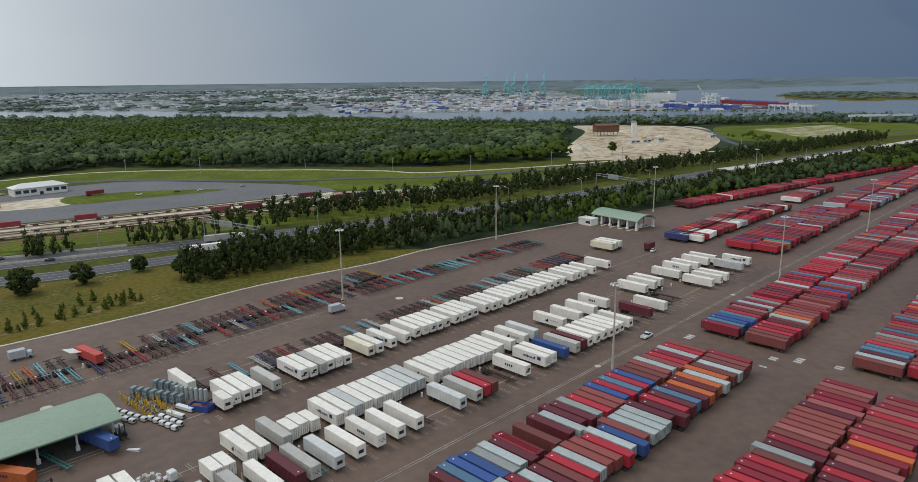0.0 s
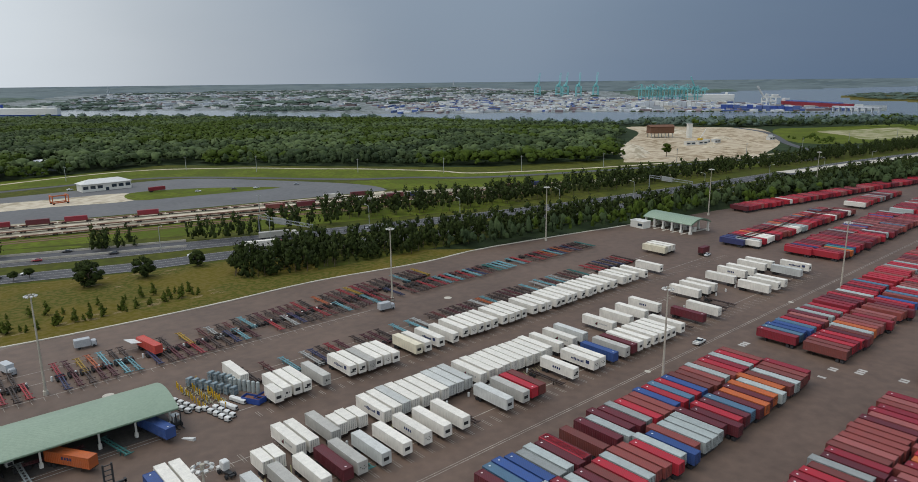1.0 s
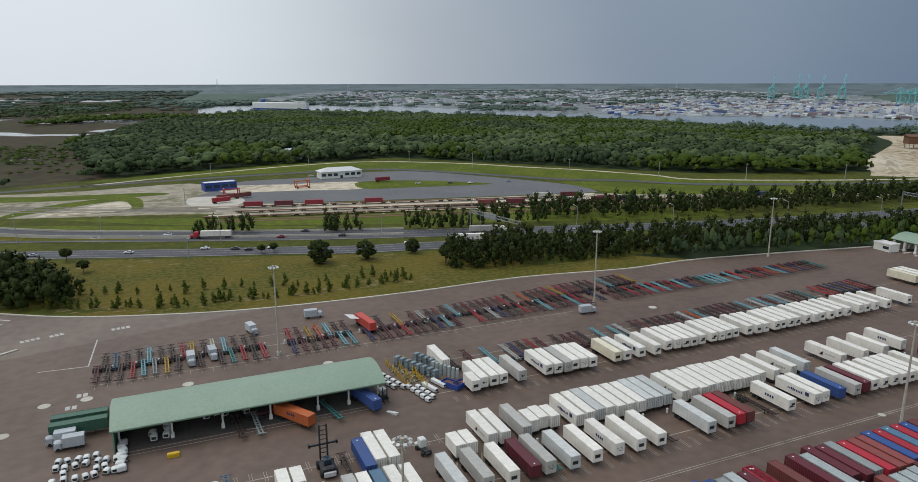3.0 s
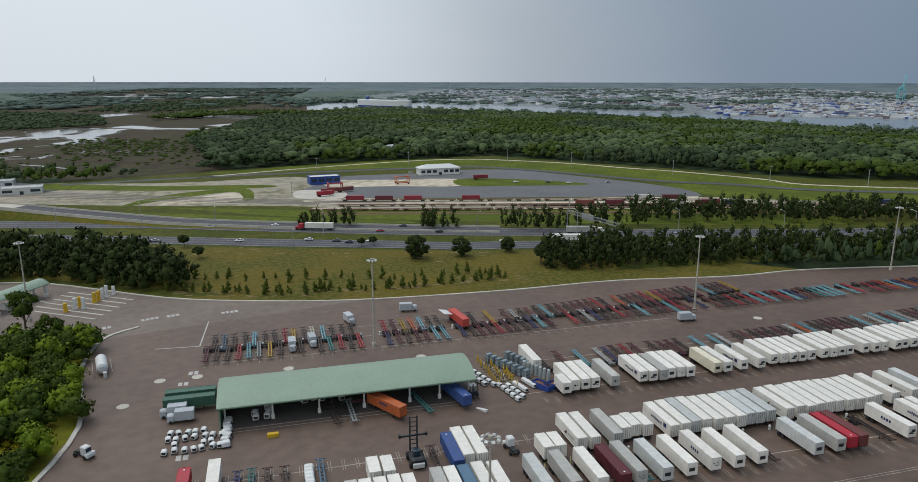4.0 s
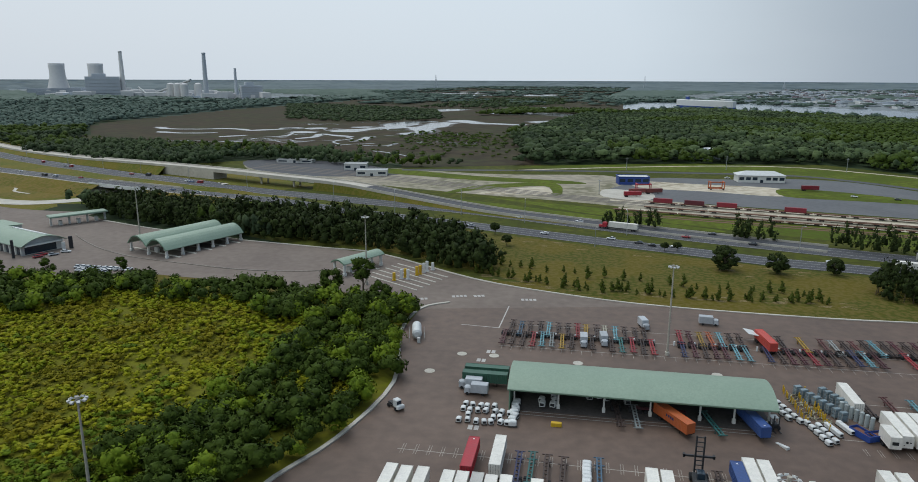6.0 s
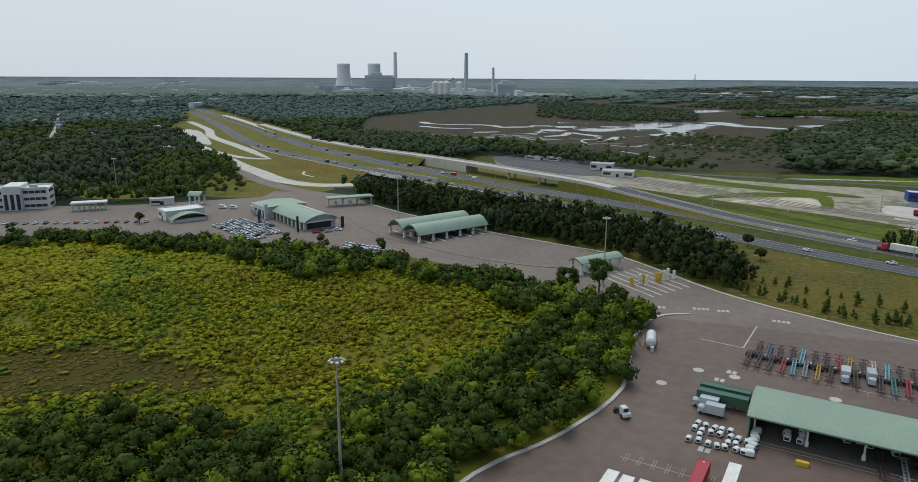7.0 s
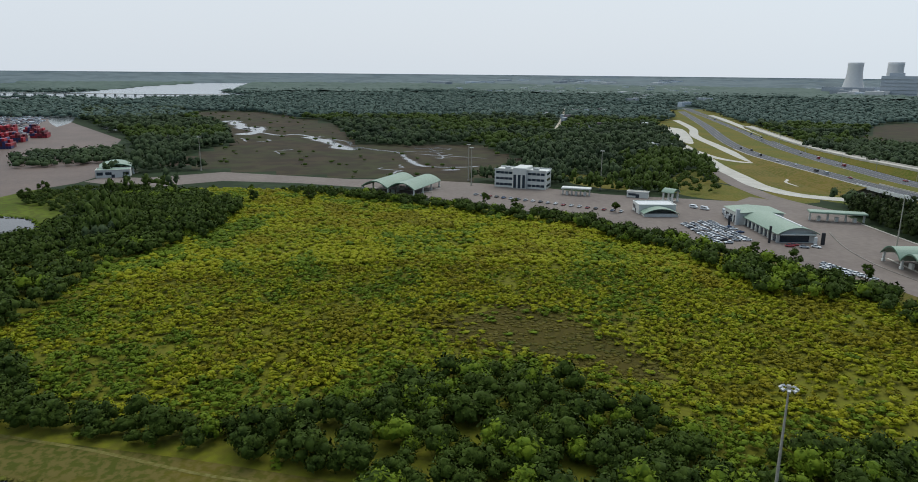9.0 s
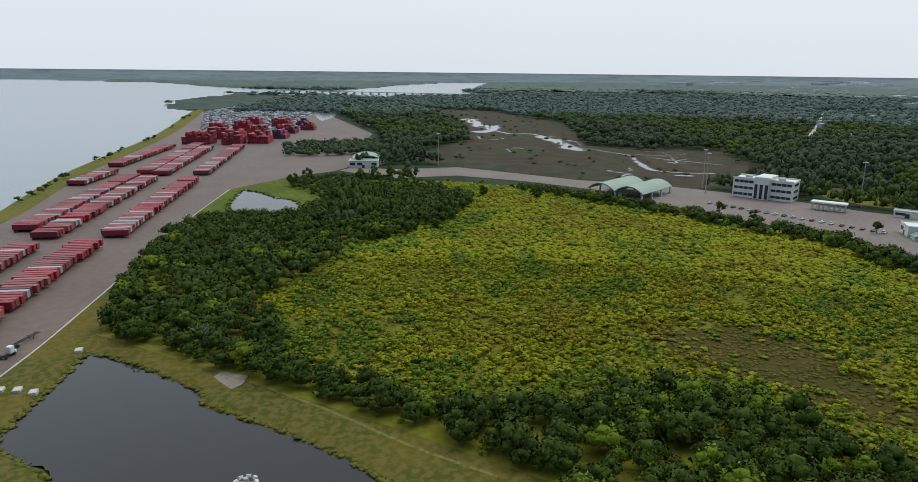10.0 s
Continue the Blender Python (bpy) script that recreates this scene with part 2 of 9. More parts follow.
def flat_poly(name, pts, z, material, label, category, kind="structure"):
    """A level sheet that fills an outline, cut into triangles ear by ear."""
    p = [(q[0], q[1]) for q in pts]
    if sum(p[i - 1][0] * p[i][1] - p[i][0] * p[i - 1][1] for i in range(len(p))) < 0:
        p.reverse()
    cross = lambda a, b, c: (b[0] - a[0]) * (c[1] - a[1]) - (b[1] - a[1]) * (c[0] - a[0])
    left, tris, guard = list(range(len(p))), [], 0
    while len(left) > 3 and guard < len(left):
        i = guard % len(left)
        a, b, c = left[i - 1], left[i], left[(i + 1) % len(left)]
        A, B, C = p[a], p[b], p[c]
        if cross(A, B, C) > 1e-9 and not any(cross(A, B, p[k]) >= 0 and cross(B, C, p[k]) >= 0 and cross(C, A, p[k]) >= 0 for k in left if k not in (a, b, c)):
            tris.append((a, b, c)); left.pop(i); guard = 0
        else:
            guard += 1
    if len(left) == 3:
        tris.append(tuple(left))
    me = mesh_np(name, [(x, y, z) for x, y in p], tris, [material])
    return tagged(new(name, me), label, category, "", kind)


def strip(line, width, z=None, side=0.0):
    """Rows of two points along a line, for Build.sheet."""
    rows = []
    for i, p in enumerate(line):
        d = (line[min(i + 1, len(line) - 1)] - line[max(i - 1, 0)]).normalized()
        nrm = Vector((-d.y, d.x, 0)).normalized()
        c = p + nrm * side
        zz = p.z if z is None else z
        rows.append([(*(c + nrm * width / 2).xy, zz), (*(c - nrm * width / 2).xy, zz)])
    return rows

# ---------------------------------------------------------------- surfaces
ASPHALT = surface("asphalt", rgb("645145"), 0.66, other=rgb("504036"), scale=0.03, fine=0.3, amount=1.0, bump=0.15, bump_scale=8)
ROAD = surface("road_asphalt", rgb("4a4b4e"), 0.85, other=rgb("3c3d41"), scale=0.02, fine=0.4, amount=1.0, bump=0.1, bump_scale=6)
PAD = surface("pad_asphalt", rgb("616263"), 0.85, other=rgb("525355"), scale=0.03, fine=0.3, amount=1.0, bump=0.1, bump_scale=6)
CONCRETE = surface("concrete", rgb("bdb8ac"), 0.85, other=rgb("979185"), scale=0.1, fine=2.0, amount=0.8, bump=0.15)
PAINT = surface("line_paint", rgb("b9b6b0"), 0.7, other=rgb("8a8682"), scale=0.3, fine=3.0, amount=0.9)
FADED = surface("faded_paint", rgb("a69f95"), 0.75, other=rgb("756c64"), scale=0.3, fine=2.0, amount=1.0)
GRASS = three("grass", rgb("635c22"), rgb("50581e"), rgb("6d6233"), 0.025, 0.5, lo=0.42, hi=0.58)
SLOPE = three("slope_grass", rgb("58501b"), rgb("454919"), rgb("665a31"), 0.03, 0.5, lo=0.42, hi=0.58)
STRAW = three("straw_grass", rgb("665c26"), rgb("55551f"), rgb("726038"), 0.03, 0.4, lo=0.42, hi=0.58)
LUSH = three("lush_grass", rgb("4b591b"), rgb("5b6720"), rgb("4a4d20"), 0.03, 0.25, lo=0.4, hi=0.6)
ROUGH = three("rough_grass", rgb("434a1c"), rgb("50531f"), rgb("3c3f1d"), 0.02, 0.2, lo=0.42, hi=0.58)
SAND = three("pale_sand", rgb("b0a592"), rgb("968c78"), rgb("c4bba8"), 0.02, 0.15)
WOODFLOOR = three("woodland_floor", rgb("2c3722"), rgb("34412a"), rgb("263020"), 0.01, 0.08)
FIELD = three("field_floor", rgb("66681c"), rgb("6c6b1e"), rgb("575320"), 0.03, 0.4, lo=0.3, hi=0.7)
GRAVEL = three("rail_gravel", rgb("8c8577"), rgb("6f6c58"), rgb("a29a88"), 0.015, 0.12, lo=0.4, hi=0.6)
MARSH = three("marsh_grass", rgb("453c2e"), rgb("3f402a"), rgb("362f27"), 0.012, 0.05, lo=0.38, hi=0.62)
URBAN = three("built_up_land", rgb("6e7476"), rgb("545c58"), rgb("8a9092"), 0.008, 0.05, lo=0.46, hi=0.54)
# the next two far ground colours have the blue-grey of haze mixed in
FARWOOD = three("hazed_woodland", rgb("3c4941"), rgb("35423b"), rgb("45524a"), 0.004, 0.02)
HAZED_LAND = three("hazed_distance", rgb("59666c"), rgb("505d64"), rgb("636f75"), 0.002, 0.01)
RIVER = water("river_water", (0.16, 0.19, 0.21), 0.2, 0.15, 0.3)
POND = water("pond_water", (0.012, 0.013, 0.014), 0.06, 0.5, 0.06)
CREEK = water("creek_water", (0.12, 0.13, 0.13), 0.15, 0.3, 0.1)

# ---------------------------------------------------------------- plan of the land
POND_EDGE = [(-133, -87), (-139, -97), (-156, -99), (-178, -100), (-191, -101), (-183, -85), (-172, -70), (-166, -61), (-158, -58), (-152, -47), (-144, -34), (-134, -20), (-124, -10),
             (-112, 8), (-96, 10), (-84, -14), (-80, -50), (-92, -72), (-112, -76), (-127, -78)]
POND_2 = [(-470, -132), (-462, -119), (-444, -104), (-428, -87), (-405, -80), (-388, -88), (-382, -104), (-392, -118), (-425, -127)]
FIELD_EDGE = [(-54, 229), (-55, 205), (-47, 168), (-53, 136), (-62, 112), (-66, 70), (-70, 40), (-84, 24), (-121, 26), (-143, -6),
              (-168, -46), (-203, -103), (-233, -115), (-295, -128), (-340, -134), (-330, -70), (-345, -45), (-400, -30), (-470, -60),
              (-505, -40), (-505, 20), (-470, 88), (-432, 122), (-384, 160), (-330, 200), (-270, 222), (-215, 232), (-180, 243),
              (-130, 238), (-90, 236)]
RIVER_SOUTH = [(-387, -244), (-561, -288), (-866, -340), (-1345, -457), (-1431, -556), (-1832, -665), (-2295, -648), (-2181, -344),
               (-2096, -99), (-2267, 257), (-2721, 110), (-4771, 367), (-4568, 46), (-3614, -227), (-3173, -292), (-2709, -404),
               (-2897, -815), (-3842, -1500), (-4400, -2600), (-4400, -5000), (3000, -5000), (3000, -420), (700, -320), (0, -300), (-200, -250)]
RIVER_NORTH = [(139, 1845), (300, 1990), (560, 1700), (879, 1200), (935, 975), (1014, 770), (1146, 745), (1300, 560), (1479, 440), (1500, 285),
               (2000, -100), (7000, -900), (7000, 1600), (3900, 2050), (2600, 1800), (2300, 1300), (2112, 1044), (2126, 688), (1798, 580), (1521, 870), (1350, 1096),
               (1191, 1245), (1015, 1367), (760, 2100), (480, 2540), (300, 2553), (185, 2500), (100, 2200), (110, 1800)]
PORT = [(1015, 1367), (1191, 1245), (1350, 1096), (1521, 870), (1798, 580), (2126, 688), (2112, 1044), (2300, 1300), (2600, 1800), (3500, 2600),
        (5200, 6000), (1500, 6500), (450, 3600), (420, 2800), (760, 2100)]
ISLAND = [(2465, 631), (2526, 884), (2991, 1122), (3522, 1236), (3722, 957), (3500, 640), (2800, 470)]
MARSH_N = [(-335, 737), (-170, 632), (-98, 640), (-40, 650), (-70, 778), (-120, 1073), (154, 1654), (60, 2900), (420, 6800), (-1000, 6800), (-1250, 3900), (-820, 2900), (-900, 1700),
           (-860, 1100), (-677, 844), (-600, 714), (-430, 700)]
MARSH_SW = [(-1500, -37), (-1436, 119), (-1109, 205), (-772, 172), (-752, 231), (-722, 303), (-631, 290), (-560, 285), (-488, 220), (-490, 169), (-515, 121), (-545, 90), (-590, 30), (-650, -35),
            (-809, 30), (-1068, 40)]
SHORE_SOUTH = [(-330, -228), (-387, -246), (-561, -291), (-866, -343), (-1345, -460), (-1345, -440), (-866, -325), (-561, -274), (-387, -232)]
PLANTLAND = [(-1150, 2250), (-2200, 2700), (-3600, 3800), (-3000, 4300), (-1000, 3000)]


def build_ground():
    """One sheet to the horizon, finer near the eye; the ponds lie in hollows."""
    az = np.radians(np.concatenate([np.arange(-180, -124, 3), np.arange(-124, 84, 0.58), np.arange(84, 180, 3)]))
    drop = np.concatenate([np.arange(1500, 420, -18), np.arange(420, 70, -7), np.arange(70, 3.4, -1.5)])
    D = np.concatenate([[0.5, 12, 24, 36, 48], EYE * 1161 / drop])
    A, R = np.meshgrid(az, D)
    X, Y = R * np.sin(A), R * np.cos(A)
    Z = np.zeros_like(X)
    for poly, depth in ((POND_EDGE, 2.2),):
        ins, e = inside(X, Y, poly), edge_distance(X, Y, poly)
        Z -= np.where(ins, depth * np.clip(e / 5 + 0.35, 0, 1), depth * 0.35 * np.clip(1 - e / 5, 0, 1) ** 2)
    s = shrink(R)
    V = np.stack([X * s, Y * s, EYE + (Z - EYE) * s], -1).reshape(-1, 3)
    n, m = len(D), len(az)
    i, j = np.meshgrid(np.arange(n - 1), np.arange(m), indexing="ij")
    k = (j + 1) % m
    F = np.stack([i * m + j, (i + 1) * m + j, (i + 1) * m + k, i * m + k], -1).reshape(-1, 4)[:, ::-1]
    cx, cy = (X[:-1] + X[1:]) / 2, (Y[:-1] + Y[1:]) / 2
    idx = np.zeros(cx.shape, int)
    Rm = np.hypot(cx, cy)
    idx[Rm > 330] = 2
    # farther rings take the two ground colours with haze painted in
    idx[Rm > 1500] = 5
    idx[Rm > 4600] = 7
    for poly, k_ in ((MARSH_N, 3), (MARSH_SW, 3), (PORT, 4), (PLANTLAND, 4), (RIVER_SOUTH, 6), (RIVER_NORTH, 6), (ISLAND, 0)):
        idx[inside(cx, cy, poly)] = k_
    me = mesh_np("ground", V, F, [SLOPE, FIELD, WOODFLOOR, MARSH, URBAN, FARWOOD, RIVER, HAZED_LAND], idx.ravel())
    me.polygons.foreach_set("use_smooth", np.ones(len(F), bool))
    tagged(new("ground", me), "flat coastal land of grass, marsh, woods and grey river", "ground", "", "structure")


def ragged(pts, n=14, size=1.6):
    """A shoreline with small bays."""
    out = []
    for p in smooth(pts, n):
        out.append((p.x + size * noise.noise((p.x * 0.12, p.y * 0.12, 1)) + 0.8 * noise.noise((p.x * 0.5, p.y * 0.5, 2)),
                    p.y + size * noise.noise((p.x * 0.12, p.y * 0.12, 6)) + 0.8 * noise.noise((p.x * 0.5, p.y * 0.5, 7))))
    return out


build_ground()
BARE = [(-201, 66), (-206, 84), (-210, 107), (-183, 116), (-152, 118), (-141, 112), (-150, 104), (-175, 80)]
BROWN = three("brown_wet_ground", rgb("443c16"), rgb("3b3714"), rgb("4d4519"), 0.05, 0.6, lo=0.35, hi=0.65)
flat_poly("bare_ground", [(p.x, p.y) for p in smooth(BARE, 5)], 0.045, BROWN, "bare brown patch in the shrub field", "ground")
flat_poly("field_ground", FIELD_EDGE, 0.03, FIELD, "wet olive ground under the shrubs", "ground")
flat_poly("pond", ragged(POND_EDGE), -0.75, POND, "dark still retention pond with grassy banks", "pond")
lawn_ring = [(-335, -136), (-506, -147), (-540, -110), (-520, -60), (-470, -70), (-430, -74), (-400, -68), (-374, -80), (-368, -105), (-376, -122), (-345, -128)]
flat_poly("pond_bank", lawn_ring, 0.04, LUSH, "green grass bank round the small pond", "grass verge")
flat_poly("pond", ragged(POND_2), 0.055, POND, "small dark pond between grass and trees", "pond")

flat_poly("river", [(-200, -252), (-387, -246), (-470, -268), (-561, -290), (-866, -342), (-1100, -405), (-1345, -459), (-1431, -556), (-1832, -665), (-1860, -1000), (0, -1000), (0, -300)], 0.1, RIVER,
          "wide pale grey river under an overcast sky", "river")
flat_poly("river", [(1014, 770), (1146, 745), (1300, 560), (1479, 440), (1500, 285), (1800, 0), (1890, 200), (1798, 580), (1521, 870), (1350, 1096), (1191, 1245), (1015, 1367), (860, 1560), (879, 1200), (935, 975)], 0.1, RIVER,
          "grey river channel between wood and port", "river")
flat_poly("shore", [(p.x, p.y) for p in smooth(SHORE_SOUTH, 4)], 0.14, GRASS, "narrow grassy shore beside the river", "shore")
CORRIDOR = [(-330, 640), (-180, 610), (-60, 655), (60, 690), (230, 720), (440, 480), (590, 420), (760, 330), (1100, 240), (1370, 240), (1120, 120), (560, 215), (330, 250), (130, 262), (-50, 270),
            (-330, 400), (-450, 520)]
flat_poly("corridor_grass", CORRIDOR, 0.012, ROUGH, "rough green grass along highway and railway", "grass verge")
# paved yard
YARD = [(-55, 229), (-56, 205), (-48, 168), (-53, 136), (-62, 112), (-66, 70), (-70, 30), (-74, -60), (-80, -117), (-172, -116), (-239, -121),
        (-381, -135), (-470, -140), (-530, -110), (-560, -82), (-620, -60), (-700, -80), (-900, -80), (-1330, -210), (-1330, -452), (-866, -335), (-561, -283), (-470, -262), (-387, -240),
        (-200, -238), (0, -280), (700, -300), (900, 90), (660, 152), (500, 190), (398, 212), (330, 222), (230, 239), (186, 239), (135, 246), (86, 245), (31, 248)]
GATE_YARD = [(31, 248), (-6, 256), (-42, 270), (-92, 303), (-122, 309), (-167, 316), (-229, 333), (-271, 348), (-304, 366), (-331, 361), (-361, 352), (-350, 330), (-372, 300), (-400, 262), (-440, 232), (-478, 190),
             (-500, 160), (-520, 110), (-551, 70), (-588, 20), (-572, -38), (-590, -66), (-565, -78), (-523, -38), (-540, 18), (-512, 70), (-475, 115), (-440, 130), (-380, 172), (-325, 212),
             (-265, 232), (-215, 240), (-180, 252), (-130, 247), (-90, 243), (-55, 229)]
flat_poly("yard_pavement", YARD, 0.06, ASPHALT, "worn brown-grey asphalt of the container yard", "pavement")
GATE_ASPHALT = surface("gate_asphalt", rgb("75695f"), 0.85, other=rgb("63574f"), scale=0.03, fine=0.3, amount=1.0, bump=0.15, bump_scale=8)
flat_poly("gate_pavement", GATE_YARD, 0.065, GATE_ASPHALT, "worn brown-grey asphalt before the gates", "pavement")


DULLKERB = surface("dull_kerb", rgb("8a8278"), 0.9, other=rgb("5e564e"), scale=0.05, fine=0.8, amount=1.0)


def kerb(name, pts, w=0.5, h=0.25, label="pale concrete kerb along the yard", material=None):
    ln = smooth(pts, 4, False)
    a, b = strip(ln, w, 0.0), strip(ln, w, h)
    rows = [[p[0] for p in a], [p[0] for p in b], [p[1] for p in b], [p[1] for p in a]]
    return whole(name, Build().sheet(rows), material or CONCRETE, label, "kerb", kind="structure")


kerb("kerb", [(330, 222), (230, 239), (186, 239), (135, 246), (86, 245), (31, 248), (-6, 256), (-42, 270), (-92, 303), (-122, 309), (-167, 316)], 0.9, 0.35)
kerb("kerb", [(-167, 316), (-200, 325), (-229, 332), (-271, 347)], 0.9, 0.35)
kerb("kerb", [(-262, 313), (-257, 308), (-240, 295), (-224, 285), (-201, 275), (-171, 269), (-144, 265), (-118, 267), (-100, 273)], 0.8, 0.3, "worn concrete kerb crossing the gate pavement", DULLKERB)
kerb("kerb", [(-46, 238), (-55, 229), (-56, 205), (-48, 168), (-53, 136), (-62, 112), (-66, 70), (-70, 30), (-74, -60), (-80, -117)], 1.1, 0.4)
kerb("kerb", [(-80, -117), (-172, -116), (-239, -121), (-381, -135), (-470, -140)], 0.5, 0.2)


def road(name, pts, width, material, label, z=0.1, lines=(), n=6):
    ln = smooth(pts, n, False)
    if len(pts[0]) == 3:
        ln = [Vector((p.x, p.y, max(p.z, z))) for p in ln]
    ob = whole(name, Build().sheet(strip(ln, width, None if len(pts[0]) == 3 else z)), material, label, "road", kind="structure")
    for k, (side, w) in enumerate(lines):
        b = Build().sheet([[(x, y, (zz if len(pts[0]) == 3 else z) + 0.03) for x, y, zz in r] for r in strip(ln, w, None if len(pts[0]) == 3 else z, side)])
        o = part("lane_line", b, PAINT, ob)
    return ob


def raised(pts):
    """The highway climbs onto a bank where it crosses the local road."""
    out = []
    for x, y in pts:
        t = min(max(min((-215 - x) / 85, (x + 640) / 220), 0.0), 1.0)
        z = 0.12 + 6.4 * t * t * (3 - 2 * t)
        out.append((x * (1 - z / 81), y * (1 - z / 81), z))
    return out


HWY_E = raised([(1100, 150), (760, 210), (560, 236), (420, 254), (320, 268), (239, 280), (139, 312), (88, 323), (55, 335), (1, 353), (-59, 375), (-140, 402), (-196, 427), (-226, 436), (-260, 446),
                (-286, 453), (-313, 462), (-350, 473), (-390, 486), (-442, 505), (-502, 526), (-567, 552), (-661, 605), (-760, 672), (-921, 785), (-1283, 1025)])
HWY_W = raised([(1100, 182), (760, 240), (560, 262), (420, 278), (330, 292), (241, 312), (156, 337), (96, 355), (60, 367), (1, 390), (-66, 417), (-137, 436), (-213, 459), (-250, 473),
                (-285, 487), (-316, 500), (-346, 512), (-383, 524), (-443, 551), (-502, 577), (-591, 623), (-700, 690), (-813, 765), (-1150, 975), (-1400, 1130)])
lawn_land = [(-1350, 1020), (-1060, 790), (-880, 655), (-690, 550), (-640, 515), (-570, 465), (-500, 435), (-420, 375), (-330, 390), (-250, 420), (-200, 500), (-330, 570), (-450, 600), (-600, 690), (-800, 810), (-1100, 1000), (-1350, 1150)]
flat_poly("highway_land", lawn_land, 0.02, GRASS, "olive grass between the lanes of the interchange", "grass verge")
road("road", HWY_E, 16, ROAD, "grey highway carriageway with painted lane lines", 0.12, ((-7, 0.3), (-2.3, 0.2), (2.3, 0.2), (7, 0.3)))
road("road", HWY_W, 19, ROAD, "grey highway carriageway with painted lane lines", 0.12, ((-8.6, 0.3), (-3, 0.2), (3, 0.2), (8.6, 0.3)))


def lawn(name, pts, material, label, z=0.05):
    return flat_poly(name, [(p.x, p.y) for p in smooth(pts, 4)], z, material, label, "grass verge")


# grass between yard and highway, railway land, verges
lawn("grass_slope", [(-120, 330), (-60, 292), (-6, 262), (31, 254), (86, 250), (135, 250), (150, 292), (88, 312), (1, 340), (-59, 362), (-110, 382)], SLOPE, "dry olive grass slope beside the highway", 0.03)
STRAWDIRT = three("straw_and_dirt", rgb("6c5f3d"), rgb("574f27"), rgb("86775a"), 0.3, 1.6, lo=0.42, hi=0.58)
dirt = Build()
for k in range(70):  # bare straw-coloured scrapes low on the slope and under the highway edge
    u = random.Random(500 + k)
    x = u.uniform(-40, 100)
    y = (256 + max(0.0, -x) * 0.36 + abs(u.gauss(0, 3.2)) + 2.0) if k % 3 else (330 - x * 0.33 + u.gauss(0, 5))
    w, d = u.uniform(0.8, 4.0), u.uniform(0.4, 1.3)
    ring = [(x + w * math.cos(a) * u.uniform(0.5, 1.2), y + d * math.sin(a) * u.uniform(0.5, 1.2), 0.05 + 0.0004 * k) for a in (2 * math.pi * q / 11 for q in range(11))]
    dirt.add(ring, [tuple(range(11))])
whole("straw_patches", dirt, STRAWDIRT, "bare straw-coloured patches in the grass slope", "grass", kind="stuff")
lawn("verge", [(-140, 502), (-60, 468), (2, 425), (97, 385), (240, 335), (330, 318), (300, 380), (200, 400), (100, 415), (0, 448), (-70, 474)], LUSH, "lush green grass strip beside the railway", 0.06)
lawn("rail_ballast", [(-290, 640), (-90, 590), (20, 600), (36, 540), (40, 490), (161, 444), (290, 420), (420, 378), (560, 330), (540, 316), (410, 345), (280, 378), (160, 412), (72, 428), (10, 458), (-76, 482), (-160, 512), (-300, 580)], GRAVEL,
     "pale ballast and sand of the rail yard", 0.045)
lawn("paved_pad", [(21, 524), (20, 490), (46, 481), (164, 452), (280, 428), (300, 430), (298, 470), (258, 540), (215, 597), (166, 609), (122, 596), (64, 594), (47, 571)], PAD, "grey paved pad of the rail yard", 0.08)
lawn("sand_strip", [(45, 570), (95, 562), (148, 553), (141, 514), (92, 526), (44, 536)], SAND, "pale sand strip on the pad", 0.11)
lawn("apron", [(19, 524), (50, 511), (46, 480), (16, 488)], CONCRETE, "pale concrete apron on the pad", 0.115)
lawn("verge", [(150, 551), (195, 540), (246, 496), (183, 504), (143, 514)], LUSH, "green grass patch on the pad", 0.13)
lawn("verge", [(-60, 640), (110, 705), (205, 690), (240, 668), (286, 630), (322, 584), (357, 546), (396, 487), (419, 444), (520, 390), (500, 375), (400, 420), (355, 462), (316, 487), (288, 517), (256, 558), (218, 600), (180, 624), (100, 640)], LUSH, "bright green embankment below the wood", 0.06)
lawn("verge", [(300, 480), (330, 470), (400, 415), (560, 335), (700, 300), (680, 285), (540, 318), (330, 400), (305, 425)], LUSH, "green strip beside the railway", 0.07)
road("road", [(-160, 600), (-20, 622), (112, 631), (180, 629), (218, 605), (256, 562), (288, 521), (316, 491), (355, 466), (400, 424), (520, 375), (700, 325), (900, 290), (1200, 240)], 9, ROAD, "narrow grey road along the wood", 0.13)
road("road", [(-60, 618), (60, 668), (150, 692), (203, 689), (240, 668), (286, 630), (322, 584), (357, 546), (396, 487), (419, 444), (560, 380), (760, 330)], 5, SAND, "pale concrete road on the embankment", 0.13)
PIT = three("churned_sand", rgb("a39580"), rgb("86765f"), rgb("b9ad97"), 0.02, 0.11, lo=0.45, hi=0.55)
DRY = three("dry_field", rgb("8a8468"), rgb("6c7044"), rgb("a09a80"), 0.01, 0.06, lo=0.42, hi=0.58)
lawn("sand_pit", [(576, 395), (588, 418), (700, 500), (895, 611), (1002, 700), (1090, 560), (1067, 500), (900, 400), (760, 350), (674, 335)], PIT, "bare pale sand of a construction site", 0.1)
lawn("verge", [(885, 370), (1088, 495), (1180, 460), (1346, 389), (1352, 268), (1137, 224), (991, 280)], LUSH, "green field beyond the highway", 0.08)
lawn("sand_patch", [(985, 325), (1040, 372), (1088, 430), (1160, 402), (1250, 372), (1200, 330), (1150, 290), (1060, 300)], DRY, "pale bare sand patch in the green field", 0.12)
